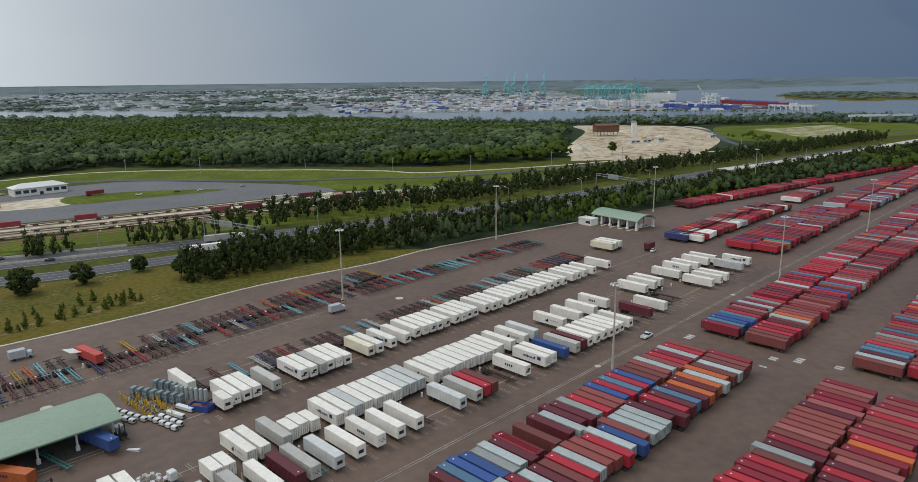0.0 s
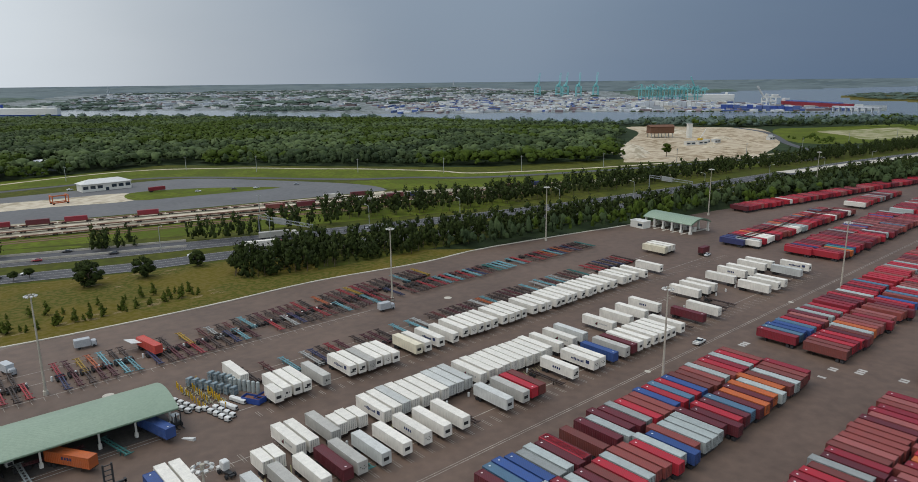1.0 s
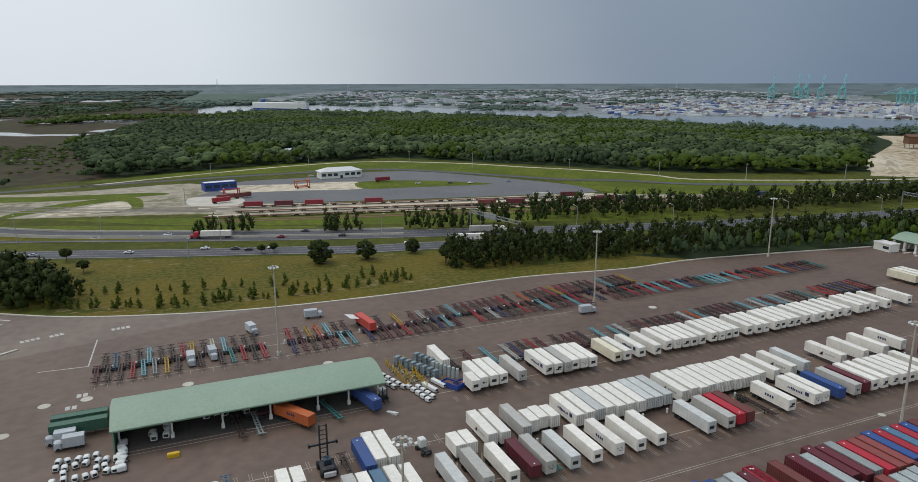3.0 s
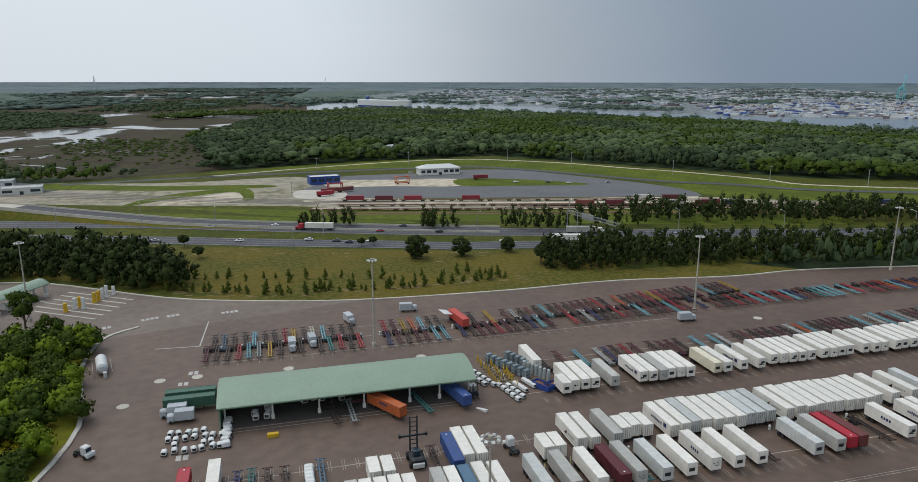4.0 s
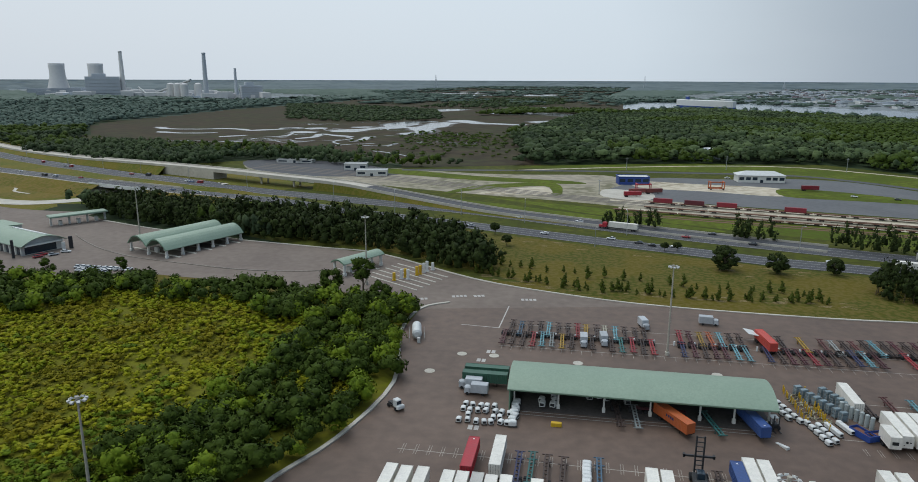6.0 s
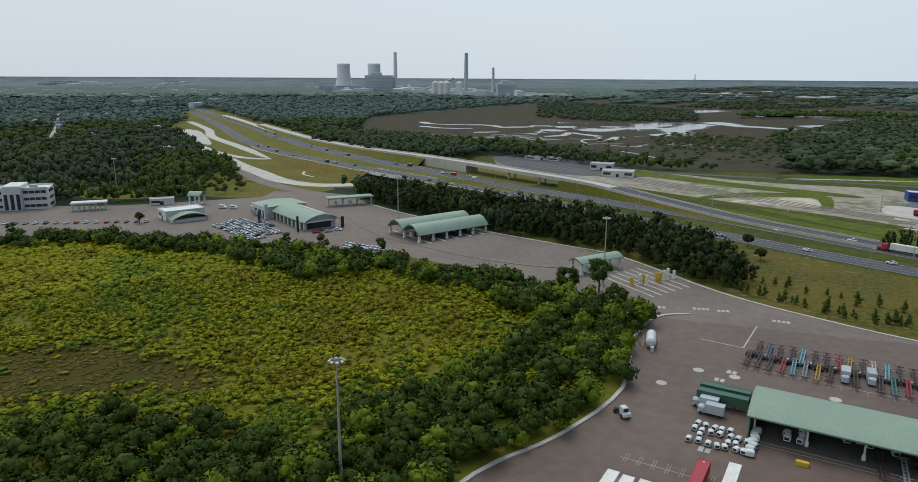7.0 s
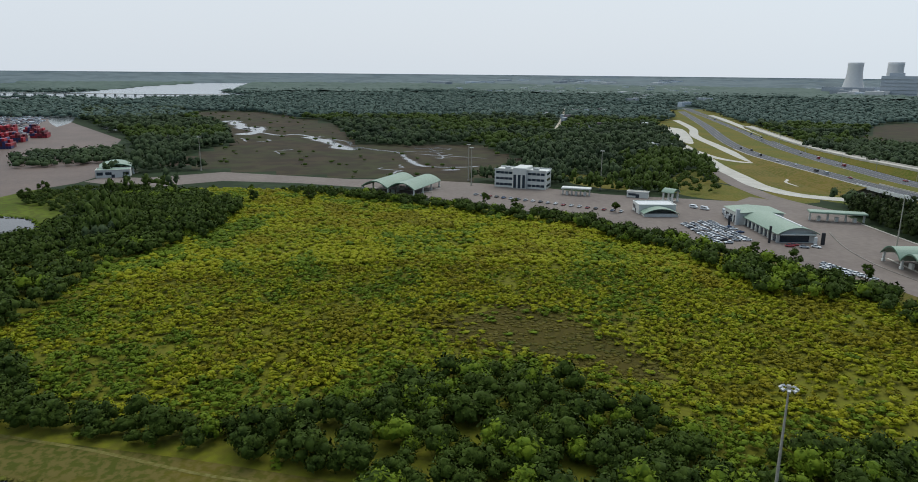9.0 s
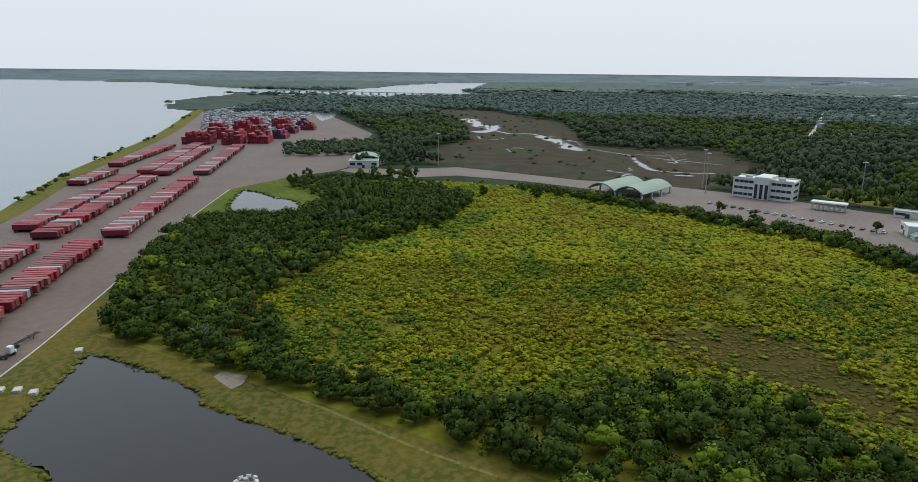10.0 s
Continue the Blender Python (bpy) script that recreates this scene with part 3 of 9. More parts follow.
road("road", [(640, 318), (685, 296), (713, 285), (766, 293), (802, 320), (873, 379), (1017, 472), (1090, 560)], 10, ROAD, "winding grey access road", 0.15)

# ---------------------------------------------------------------- trees and shrubs
def leaf(name, a, b_, c, rough=0.75, isl=0.35, s1=0.05, s2=0.5):
    m = three(name, a, b_, c, s1, s2, rough, 0.0, isl)
    return m


LEAF_DARK = leaf("dark_leaves", rgb("364415"), rgb("2d3b13"), rgb("404f19"), isl=0.08)
LEAF_PINE = leaf("pine_leaves", rgb("2a3417"), rgb("232c14"), rgb("333e1b"), isl=0.25)
LEAF_SHRUB = leaf("yellow_green_leaves", rgb("7e8115"), rgb("6a7515"), rgb("878119"), s1=0.018, isl=0.05)
LEAF_MID = leaf("mid_green_leaves", rgb("586a19"), rgb("4b5e17"), rgb("64721a"), isl=0.06)
# green paled and greyed in the base colour to imitate aerial haze
LEAF_FAR = leaf("hazed_far_leaves", rgb("4a594f"), rgb("405047"), rgb("546258"), s1=0.004, s2=0.03, isl=0.1)
LEAF_WOOD = leaf("wood_leaves", rgb("334026"), rgb("2a3622"), rgb("3d4a2d"), s1=0.008, s2=0.05, isl=0.1)
LEAF_DRY = leaf("dry_leaves", rgb("746c14"), rgb("656113"), rgb("7b7317"), s1=0.03, isl=0.05)
LEAF_LOW = leaf("low_leaves", rgb("3c4616"), rgb("343d14"), rgb("454c18"), isl=0.0, s2=1.1)
LEAF_WOOD2 = leaf("light_wood_leaves", rgb("465434"), rgb("3b482e"), rgb("52603c"), s1=0.008, s2=0.05, isl=0.1)
BARK = surface("bark", rgb("5a4c3e"), 0.9, other=rgb("3c332a"), scale=0.8, fine=6)
DEADWOOD = surface("dead_wood", rgb("a8a194"), 0.9, scale=0.8, fine=6)
RNG = np.random.default_rng(7)


def clump(n_leaf, leaf_size, lobes=5, seed=0, tall=False, body=0.8, soft=0.0):
    """A unit crown of several rounded lobes with leaf sprays standing off them; x, y within 0.5, z from 0 to 1.
    Gives points, triangles and the soft outward normals of the foliage."""
    r = np.random.default_rng(seed)
    vs, fs, ns, k = [], [], [], 0
    if lobes == 1:
        cen, rad = np.array([[0, 0, 0.42]]), np.array([0.47])
    elif tall:
        z = np.linspace(0.2, 0.84, lobes)
        cen = np.stack([r.uniform(-0.2, 0.2, lobes), r.uniform(-0.2, 0.2, lobes), z], 1)
        rad = 0.31 - 0.17 * (z - 0.2) + r.uniform(-0.04, 0.06, lobes)
    else:
        a = 2 * np.pi * (np.arange(lobes) + r.random(lobes) * 0.6) / lobes
        d = r.uniform(0.14, 0.27, lobes)
        cen = np.stack([d * np.cos(a), d * np.sin(a), r.uniform(0.32, 0.62, lobes)], 1)
        cen[0] = (0.04, 0, 0.66)
        rad = r.uniform(0.2, 0.3, lobes)
    for c, q in zip(cen, rad) if body else ():
        a = 2 * np.pi * (np.arange(5) + r.random()) / 5
        ring = lambda e, t: np.stack([np.cos(a + t) * np.cos(e), np.sin(a + t) * np.cos(e), np.full(5, np.sin(e))], 1)
        d = np.concatenate([[[0, 0, 1.0]], ring(0.55, 0.0), ring(-0.5, 0.63)])
        vs.append(c + d * q * (body + 0.25 * r.random((11, 1)) - 0.05))
        n = d * 0.7 + (c + d * q - [0, 0, 0.3]) * 0.8
        ns.append(n)
        f = [(0, 1 + j, 1 + (j + 1) % 5) for j in range(5)]
        for j in range(5):
            f += [(1 + j, 6 + j, 1 + (j + 1) % 5), (1 + (j + 1) % 5, 6 + j, 6 + (j + 1) % 5)]
        fs.append(np.array(f) + k); k += 11
    if n_leaf:
        w = r.integers(0, len(cen), n_leaf)
        d = r.normal(size=(n_leaf, 3)); d[:, 2] = np.abs(d[:, 2]) * 0.9 - 0.25
        d /= np.linalg.norm(d, axis=1, keepdims=True)
        c = cen[w] + d * rad[w][:, None] * r.uniform(0.85, 1.15, (n_leaf, 1))
        o = d + r.normal(size=(n_leaf, 3)) * 0.45
        t1 = np.cross(o, r.normal(size=(n_leaf, 3))); t1 /= np.linalg.norm(t1, axis=1, keepdims=True)
        t2 = np.cross(o, t1); t2 /= np.linalg.norm(t2, axis=1, keepdims=True)
        sz = leaf_size * r.uniform(0.6, 1.3, (n_leaf, 1))
        tri = np.stack([c + t1 * sz, c - t1 * sz * 0.5 + t2 * sz * 0.85, c - t1 * sz * 0.5 - t2 * sz * 0.85], 1)
        up = (np.cross(tri[:, 1] - tri[:, 0], tri[:, 2] - tri[:, 0]) * d).sum(1) < 0
        tri[up] = tri[up][:, ::-1]
        n = d * 0.8 + (c - [0, 0, 0.3]) * 0.8 + r.normal(size=(n_leaf, 3)) * 0.34
        vs.append(tri.reshape(-1, 3)); ns.append(np.repeat(n, 3, 0)); fs.append(np.arange(n_leaf * 3).reshape(-1, 3) + k)
    n = np.concatenate(ns) + [0, 0, soft]
    return np.concatenate(vs), np.concatenate(fs), n / np.linalg.norm(n, axis=1, keepdims=True)


def leafy(name, V, F, N, material):
    """A foliage mesh that keeps the soft normals of its crowns."""
    me = mesh_np(name, V, F, [material])
    me.polygons.foreach_set("use_smooth", np.ones(len(me.polygons), bool))
    me.normals_split_custom_set_from_vertices(np.ascontiguousarray(N, np.float32))
    return me


def scatter(name, x, y, w, h, clumps, material, label, category, base=0.0, kind="stuff"):
    """One object of many crowns: x, y, widths, heights; each crown a clump turned at random."""
    n = len(x)
    which = RNG.integers(0, len(clumps), n)
    turn = RNG.random(n) * 2 * np.pi
    s = shrink(np.hypot(x, y))
    base = np.broadcast_to(base, (n,))
    V, F, NN, k = [], [], [], 0
    for c, (v, f, nn) in enumerate(clumps):
        q = np.where(which == c)[0]
        if not len(q):
            continue
        ca, sa = np.cos(turn[q])[:, None], np.sin(turn[q])[:, None]
        px = (v[None, :, 0] * ca - v[None, :, 1] * sa) * w[q][:, None] + x[q][:, None]
        py = (v[None, :, 0] * sa + v[None, :, 1] * ca) * w[q][:, None] + y[q][:, None]
        pz = v[None, :, 2] * h[q][:, None] + base[q][:, None]
        ss = s[q][:, None]
        V.append(np.stack([px * ss, py * ss, EYE + (pz - EYE) * ss], -1).reshape(-1, 3))
        NN.append(np.stack([nn[None, :, 0] * ca - nn[None, :, 1] * sa, nn[None, :, 0] * sa + nn[None, :, 1] * ca, nn[None, :, 2] + 0 * ca], -1).reshape(-1, 3))
        F.append((f[None] + (np.arange(len(q)) * len(v))[:, None, None]).reshape(-1, 3) + k)
        k += len(q) * len(v)
    ob = new(name, leafy(name, np.concatenate(V), np.concatenate(F), np.concatenate(NN), material))
    return tagged(ob, label, category, "", kind)


def fill(poly, spacing, holes=(), jitter=0.45, keep=1.0):
    """Points over a polygon, unevenly."""
    p = np.array(poly, float)
    gx = np.arange(p[:, 0].min(), p[:, 0].max(), spacing)
    gy = np.arange(p[:, 1].min(), p[:, 1].max(), spacing)
    X, Y = [a.ravel() for a in np.meshgrid(gx, gy)]
    X = X + RNG.uniform(-jitter, jitter, X.shape) * spacing
    Y = Y + RNG.uniform(-jitter, jitter, Y.shape) * spacing
    ok = inside(X, Y, list(poly)) & (RNG.random(X.shape) < keep)
    for h in holes:
        ok &= ~inside(X, Y, list(h))
    return X[ok], Y[ok]


def along(pts, spacing, spread):
    ln = smooth(pts, 8, False)
    xs, ys = [], []
    for a, b in zip(ln, ln[1:]):
        d = (b - a).length
        for _ in range(max(1, int(d / spacing + RNG.random()))):
            t = RNG.random()
            q = a.lerp(b, t)
            nrm = Vector((-(b - a).y, (b - a).x, 0)).normalized()
            q = q + nrm * RNG.uniform(-spread, spread)
            xs.append(q.x); ys.append(q.y)
    return np.array(xs), np.array(ys)


CL_NEAR = [clump(250, 0.06, 9, seed=80 + k, body=0.6) for k in range(5)]
CL_BIG = [clump(100, 0.085, 6, seed=k, body=0.62, soft=0.2) for k in range(5)]
CL_PINE = [clump(84, 0.075, 6, seed=40 + k, tall=True, body=0.52) for k in range(6)]
CL_MID = [clump(30, 0.1, 3, seed=10 + k, body=0.74, soft=0.3) for k in range(5)]
CL_SLIM = [clump(56, 0.075, 5, seed=60 + k, tall=True, body=0.5) for k in range(5)]
CL_FAR = [clump(9, 0.15, 1, seed=20 + k, body=0.72, soft=0.3) for k in range(6)]
CL_SHRUB = [clump(26, 0.14, 2, seed=30 + k, body=0.68, soft=0.3) for k in range(7)]
CL_LOW = [clump(15, 0.14, 1, seed=90 + k, body=0.75, soft=0.3) for k in range(6)]


def crowns(name, x, y, lo, hi, clumps, material, label, category="trees", lift=0.25, slim=0.75):
    """Broad trees: each of a few crowns over a hidden stem."""
    h = lo + (hi - lo) * RNG.random(len(x))
    w = h * slim * (0.75 + 0.5 * RNG.random(len(x)))
    return scatter(name, x, y, w, h * (1 - lift * 0.5), clumps, material, label, category, h * lift * 0.5)


# the shrub field west of the yard


def wave(x, y, f, s):
    return np.array([noise.noise((a * f, b * f, s)) for a, b in zip(x, y)])


DARK = [(-62, 112), (-75, 116), (-87, 99), (-108, 100), (-122, 101), (-134, 93), (-148, 87), (-161, 72), (-165, 55), (-152, 30), (-149, 10), (-165, -14), (-181, -40), (-210, -51), (-240, -62),
        (-271, -48), (-311, -39), (-343, -10), (-398, -8), (-470, 10), (-505, -40), (-470, -60), (-400, -30), (-345, -45), (-330, -70), (-340, -134), (-295, -128), (-233, -115), (-203, -103), (-168, -46),
        (-143, -6), (-121, 26), (-84, 24), (-70, 40)]
x, y = fill(FIELD_EDGE, 2.2, (), jitter=0.75, keep=0.98)
e = edge_distance(x, y, FIELD_EDGE)
north = y > 60
rim = np.where(north, 7 + 9 * (0.5 + wave(x, y, 0.02, 9.0)), 3)
thin = wave(x, y, 0.03, 3.0) + 0.5 * wave(x, y, 0.11, 44.0)
bd = np.where(inside(x, y, BARE), -1.0, 1.0) * edge_distance(x, y, BARE) + 9 * wave(x, y, 0.06, 2.0)
sparse = np.clip((bd + 9) / 16, 0.03, 1.0)
dark = inside(x, y, DARK) & (edge_distance(x, y, DARK) > 4 * RNG.random(len(x)))
core = (e > rim * 0.8) & ~dark & (RNG.random(len(x)) < sparse * np.where(thin < -0.33, 0.6, 1.0))
xs, ys = x[core], y[core]
big = wave(xs, ys, 0.09, 5.0)
h = 1.02 * (1.25 + 1.35 * RNG.random(len(xs)) ** 1.6) * (1.0 + 0.5 * big) * np.clip(sparse[core] + 0.3, 0.5, 1.0)
wd = 2.9 + 2.0 * RNG.random(len(xs)) ** 1.5 + 0.9 * big
tone = 0.8 * wave(xs, ys, 0.018, 12.0) + 0.9 * wave(xs, ys, 0.06, 15.0) + 0.5 * RNG.random(len(xs)) + np.clip((edge_distance(xs, ys, DARK) - 25) / 60, -0.4, 0.2)
for lo, hi, mt, nm in ((-9, 0.1, LEAF_MID, "mid-green"), (0.1, 0.72, LEAF_SHRUB, "yellow-green"), (0.72, 9, LEAF_DRY, "brownish yellow")):
    for near, cl in ((np.hypot(xs, ys) < 290, CL_SHRUB), (np.hypot(xs, ys) >= 290, CL_LOW)):
        q = (tone > lo) & (tone <= hi) & near
        scatter("shrubs", xs[q], ys[q], wd[q], h[q], cl, mt, f"dense {nm} shrubs on wet ground", "shrubs")
TUFT = leaf("brown_tufts", rgb("4d4716"), rgb("424214"), rgb("584f19"), s1=0.05, isl=0.1)
bx, by = fill([(-232, 50), (-236, 116), (-185, 134), (-140, 134), (-118, 112), (-146, 84), (-176, 58), (-204, 46)], 1.6, keep=0.5)
q = inside(bx, by, BARE) | (edge_distance(bx, by, BARE) < 16 * RNG.random(len(bx)))
scatter("tufts", bx[q], by[q], 1.8 + 1.6 * RNG.random(q.sum()), 0.15 + 0.25 * RNG.random(q.sum()), CL_FAR, TUFT, "low brown-green tufts on a bare patch", "grass")
BANK = leaf("bank_grass", rgb("595a20"), rgb("4a5220"), rgb("665c2a"), s1=0.08, isl=0.1)
px, py = along(POND_EDGE + POND_EDGE[:1], 0.4, 1.6)
q = (px < -84) & ~inside(px, py, POND_EDGE)
scatter("reeds", px[q], py[q], 1.3 + 1.6 * RNG.random(q.sum()), 0.35 + 0.4 * RNG.random(q.sum()) ** 2, CL_LOW, BANK, "low brown reeds along the pond edge", "reeds", -0.75)
px, py = along(POND_2 + POND_2[:1], 1.6, 1.5)
scatter("reeds", px, py, 1.5 + 1.5 * RNG.random(len(px)), 0.6 + 0.9 * RNG.random(len(px)), CL_FAR, LEAF_MID, "green reeds round the small pond", "reeds")


GROVE = [(-286, 225), (-282, 246), (-242, 228), (-219, 224), (-194, 242), (-171, 213), (-187, 195), (-197, 195), (-224, 204), (-242, 201), (-256, 201)]
rimx, rimy = fill(FIELD_EDGE, 4.3)
e = edge_distance(rimx, rimy, FIELD_EDGE)
rw = np.where(rimy > 60, 8 + 10 * (0.5 + wave(rimx, rimy, 0.02, 9.0)), 4)
rw = np.where((rimx > -110) & (rimy > 60), rw + 9, rw)
rw = np.where(rimy > 130 + 0.2 * rimx, rw * 1.35 + 3, rw)
far_rim = (rimx < -200) & (rimy > 20)
grove = inside(rimx, rimy, GROVE)
k = (e > 1.5) & ((e < rw) | grove | inside(rimx, rimy, DARK)) & ~((edge_distance(rimx, rimy, POND_2) < 14) | inside(rimx, rimy, POND_2))
tall = np.where(far_rim, 7.0, np.where((rimx < -300) & (rimy < -20), 6.5, 7.0))
for q, mt, nm in ((k & (RNG.random(len(k)) < 0.72), LEAF_DARK, "dark green"), (k, LEAF_MID, "mid-green")):
    q = q if mt is LEAF_DARK else k & (RNG.random(len(k)) < np.where(grove, 0.4, np.where((rimx > -115) & (rimy > 60), 0.24, 0.1)))
    hh = tall[q] * (0.6 + 0.75 * RNG.random(q.sum()) ** 1.3)
    D, eq = np.hypot(rimx[q], rimy[q]), e[q]
    out = 1 + (eq * 1.5 + 6) / D
    slack = eq + RNG.uniform(12, 40, len(eq)) * np.where(rimx[q] > -320, 1.5, 1.0)
    hh = np.where(~inside(rimx[q] * out, rimy[q] * out, FIELD_EDGE), np.minimum(hh, EYE * slack / (D + slack)), hh)
    hh = np.where((edge_distance(rimx[q], rimy[q], POND_2) < 36) & (rimx[q] > -420), np.minimum(hh, 5.6), hh)
    ww = hh * (0.85 + 0.4 * RNG.random(q.sum()))
    for near, cl in ((D < 235, CL_NEAR), (D >= 235, CL_BIG)):
        scatter("edge_trees", rimx[q][near], rimy[q][near], ww[near], hh[near], cl, mt, f"{nm} bushy trees round the shrub field", "trees")
x, y = fill([(-372, -40), (-400, -30), (-430, -66), (-455, -60), (-448, -10), (-430, 25), (-400, 20), (-345, 0)], 5.5)
ok = edge_distance(x, y, POND_2) > 12
crowns("edge_trees", x[ok], y[ok], 6, 10.5, CL_BIG, LEAF_DARK, "tall dark trees beside the small pond", slim=0.8, lift=0.1)

x, y = fill([(-326, -128), (-370, -124), (-368, -84), (-400, -64), (-400, -38), (-340, -38), (-322, -90)], 4.6)
crowns("edge_trees", x, y, 5, 9.5, CL_BIG, LEAF_DARK, "dark trees before the small pond", slim=0.9, lift=0.05)
x, y = fill([(-345, -48), (-395, -60), (-432, -72), (-470, -96), (-505, -112), (-530, -66), (-512, -34), (-455, -42), (-380, -36)], 5)
ok = edge_distance(x, y, POND_2) > 8
crowns("edge_trees", x[ok], y[ok], 3.5, 6, CL_BIG, LEAF_DARK, "dark bushes beside the small pond", slim=1.0, lift=0.05)

# trees between yard and highway


def stems(x, y, h, label):
    """Slender trunks under a belt of pines."""
    a = 2 * np.pi * np.arange(4) / 4
    n = len(x)
    lean = RNG.uniform(-0.4, 0.4, (n, 2))
    lo = np.stack([x[:, None] + 0.17 * np.cos(a), y[:, None] + 0.17 * np.sin(a), np.zeros((n, 4))], -1)
    hi = np.stack([x[:, None] + lean[:, :1] + 0.08 * np.cos(a), y[:, None] + lean[:, 1:] + 0.08 * np.sin(a), np.repeat(h[:, None], 4, 1)], -1)
    V = np.concatenate([lo, hi], 1).reshape(-1, 3)
    f = np.array([(j, (j + 1) % 4, 4 + (j + 1) % 4, 4 + j) for j in range(4)])
    F = (f[None] + 8 * np.arange(n)[:, None, None]).reshape(-1, 4)
    tagged(new("tree_stems", mesh_np("tree_stems", V, F, [BARK])), label, "trees", "", "stuff")


x, y = fill([(335, 236), (260, 247), (190, 256), (140, 262), (110, 270), (120, 290), (150, 296), (240, 272), (330, 258)], 3.9)
low = RNG.random(len(x)) < 0.45
crowns("tree_row", x[~low], y[~low], 8, 14.5, CL_PINE, LEAF_PINE, "dense dark belt of pines behind the yard kerb", slim=0.5, lift=0.45)
crowns("tree_row", x[low], y[low], 3, 8, CL_PINE, LEAF_PINE, "dark undergrowth behind the yard kerb", slim=0.9, lift=0.05)
stems(x[~low], y[~low], 6 + 3 * RNG.random((~low).sum()), "slender brown pine trunks behind the yard kerb")
x, y = fill([(1000, 110), (660, 162), (500, 200), (398, 222), (335, 236), (330, 258), (420, 244), (560, 225), (760, 198), (1000, 150)], 5.5)
crowns("tree_row", x, y, 6, 13, CL_SLIM, LEAF_PINE, "dense dark belt of trees along the fence", slim=0.75, lift=0.15)
x, y = fill([(-36, 274), (-60, 286), (-95, 308), (-125, 316), (-168, 320), (-229, 337), (-272, 353), (-306, 372), (-290, 392), (-240, 388), (-190, 376), (-130, 370), (-80, 352), (-48, 325), (-34, 300)], 4.6)
crowns("tree_row", x, y, 5, 14, CL_PINE, LEAF_PINE, "dark thicket of trees behind the gate", slim=0.75, lift=0.1)
x, y = fill([(-600, 655), (-458, 585), (-390, 572), (-345, 566), (-340, 600), (-360, 660), (-420, 715), (-520, 755), (-620, 730)], 7.5, keep=0.9)
crowns("tree_row", x, y, 7, 14, CL_MID, LEAF_WOOD, "dark wood behind the flyover", slim=0.95, lift=0.05)
x, y = fill([(200, 352), (250, 334), (340, 312), (460, 302), (700, 270), (1000, 225), (1000, 260), (700, 300), (460, 335), (330, 352), (262, 372), (215, 380)], 5.2, keep=0.8)
crowns("tree_row", x, y, 5, 14, CL_SLIM, LEAF_PINE, "loose belt of pines beyond the highway", slim=0.62, lift=0.3)
stems(x, y, 4 + 3 * RNG.random(len(x)), "slender brown pine trunks beyond the highway")
x, y = along([(14, 388), (26, 388), (44, 386)], 2.6, 5)
crowns("tree_row", x, y, 7, 12, CL_SLIM, LEAF_PINE, "clump of slim dark trees by the railway", slim=0.5, lift=0.2)
x, y = along([(80, 371), (100, 366)], 1.6, 5)
crowns("tree_row", x, y, 6, 13, CL_SLIM, LEAF_PINE, "clump of ivy-grown dark trees by the railway", slim=0.55, lift=0.1)
x, y = along([(122, 358), (143, 350), (171, 349), (205, 345)], 1.9, 6)
crowns("tree_row", x, y, 5, 15, CL_SLIM, LEAF_PINE, "clump of slim dark trees by the railway", slim=0.5, lift=0.2)
# big wood to the north
WOOD = [(-60, 655), (60, 690), (160, 720), (230, 725), (310, 668), (390, 585), (450, 480), (540, 425), (590, 430), (700, 520), (880, 625), (990, 740), (925, 960), (870, 1180), (560, 1680),
        (300, 1960), (139, 1830), (0, 1650), (-100, 1060), (-60, 780)]
CLEARING = [(120, 730), (150, 760), (165, 830), (140, 840), (105, 780)]
x, y = fill(WOOD, 10.4, (CLEARING,))
tone = wave(x, y, 0.006, 4.0) + 0.3 * RNG.random(len(x)) + np.clip((x - 200) / 900, -0.2, 0.25)
for lo, hi, mt in ((-9, 0.1, LEAF_WOOD), (0.1, 0.38, LEAF_WOOD2), (0.38, 9, LEAF_DARK)):
    q = (tone > lo) & (tone <= hi)
    far_half = np.hypot(x, y) > 1000
    for half, lo_, hi_ in ((q & ~far_half, 9, 18), (q & far_half, 5, 11)):
        crowns("wood", x[half], y[half], lo_, hi_, CL_MID if lo_ > 6 else CL_FAR, mt, "broad dark green woodland", slim=1.4, lift=0.1)

# all other land out to the horizon: woods, thinner where houses and fields lie
OPEN = [PORT, RIVER_NORTH, RIVER_SOUTH, MARSH_N, MARSH_SW, PLANTLAND, YARD, GATE_YARD, FIELD_EDGE, WOOD, ISLAND,
        [(-330, 640), (-180, 610), (-60, 655), (60, 690), (230, 720), (440, 480), (590, 420), (1000, 735), (1100, 560), (1380, 400), (1370, 240), (1120, 120), (560, 215), (330, 250), (130, 262), (-50, 270), (-330, 400), (-450, 520)]]
OPEN.append([(-1700, -600), (-1700, -430), (-1345, -400), (-1330, -190), (-900, -70), (-640, -50), (-560, -80), (-300, -135), (-100, -118), (0, -120), (0, -600)])

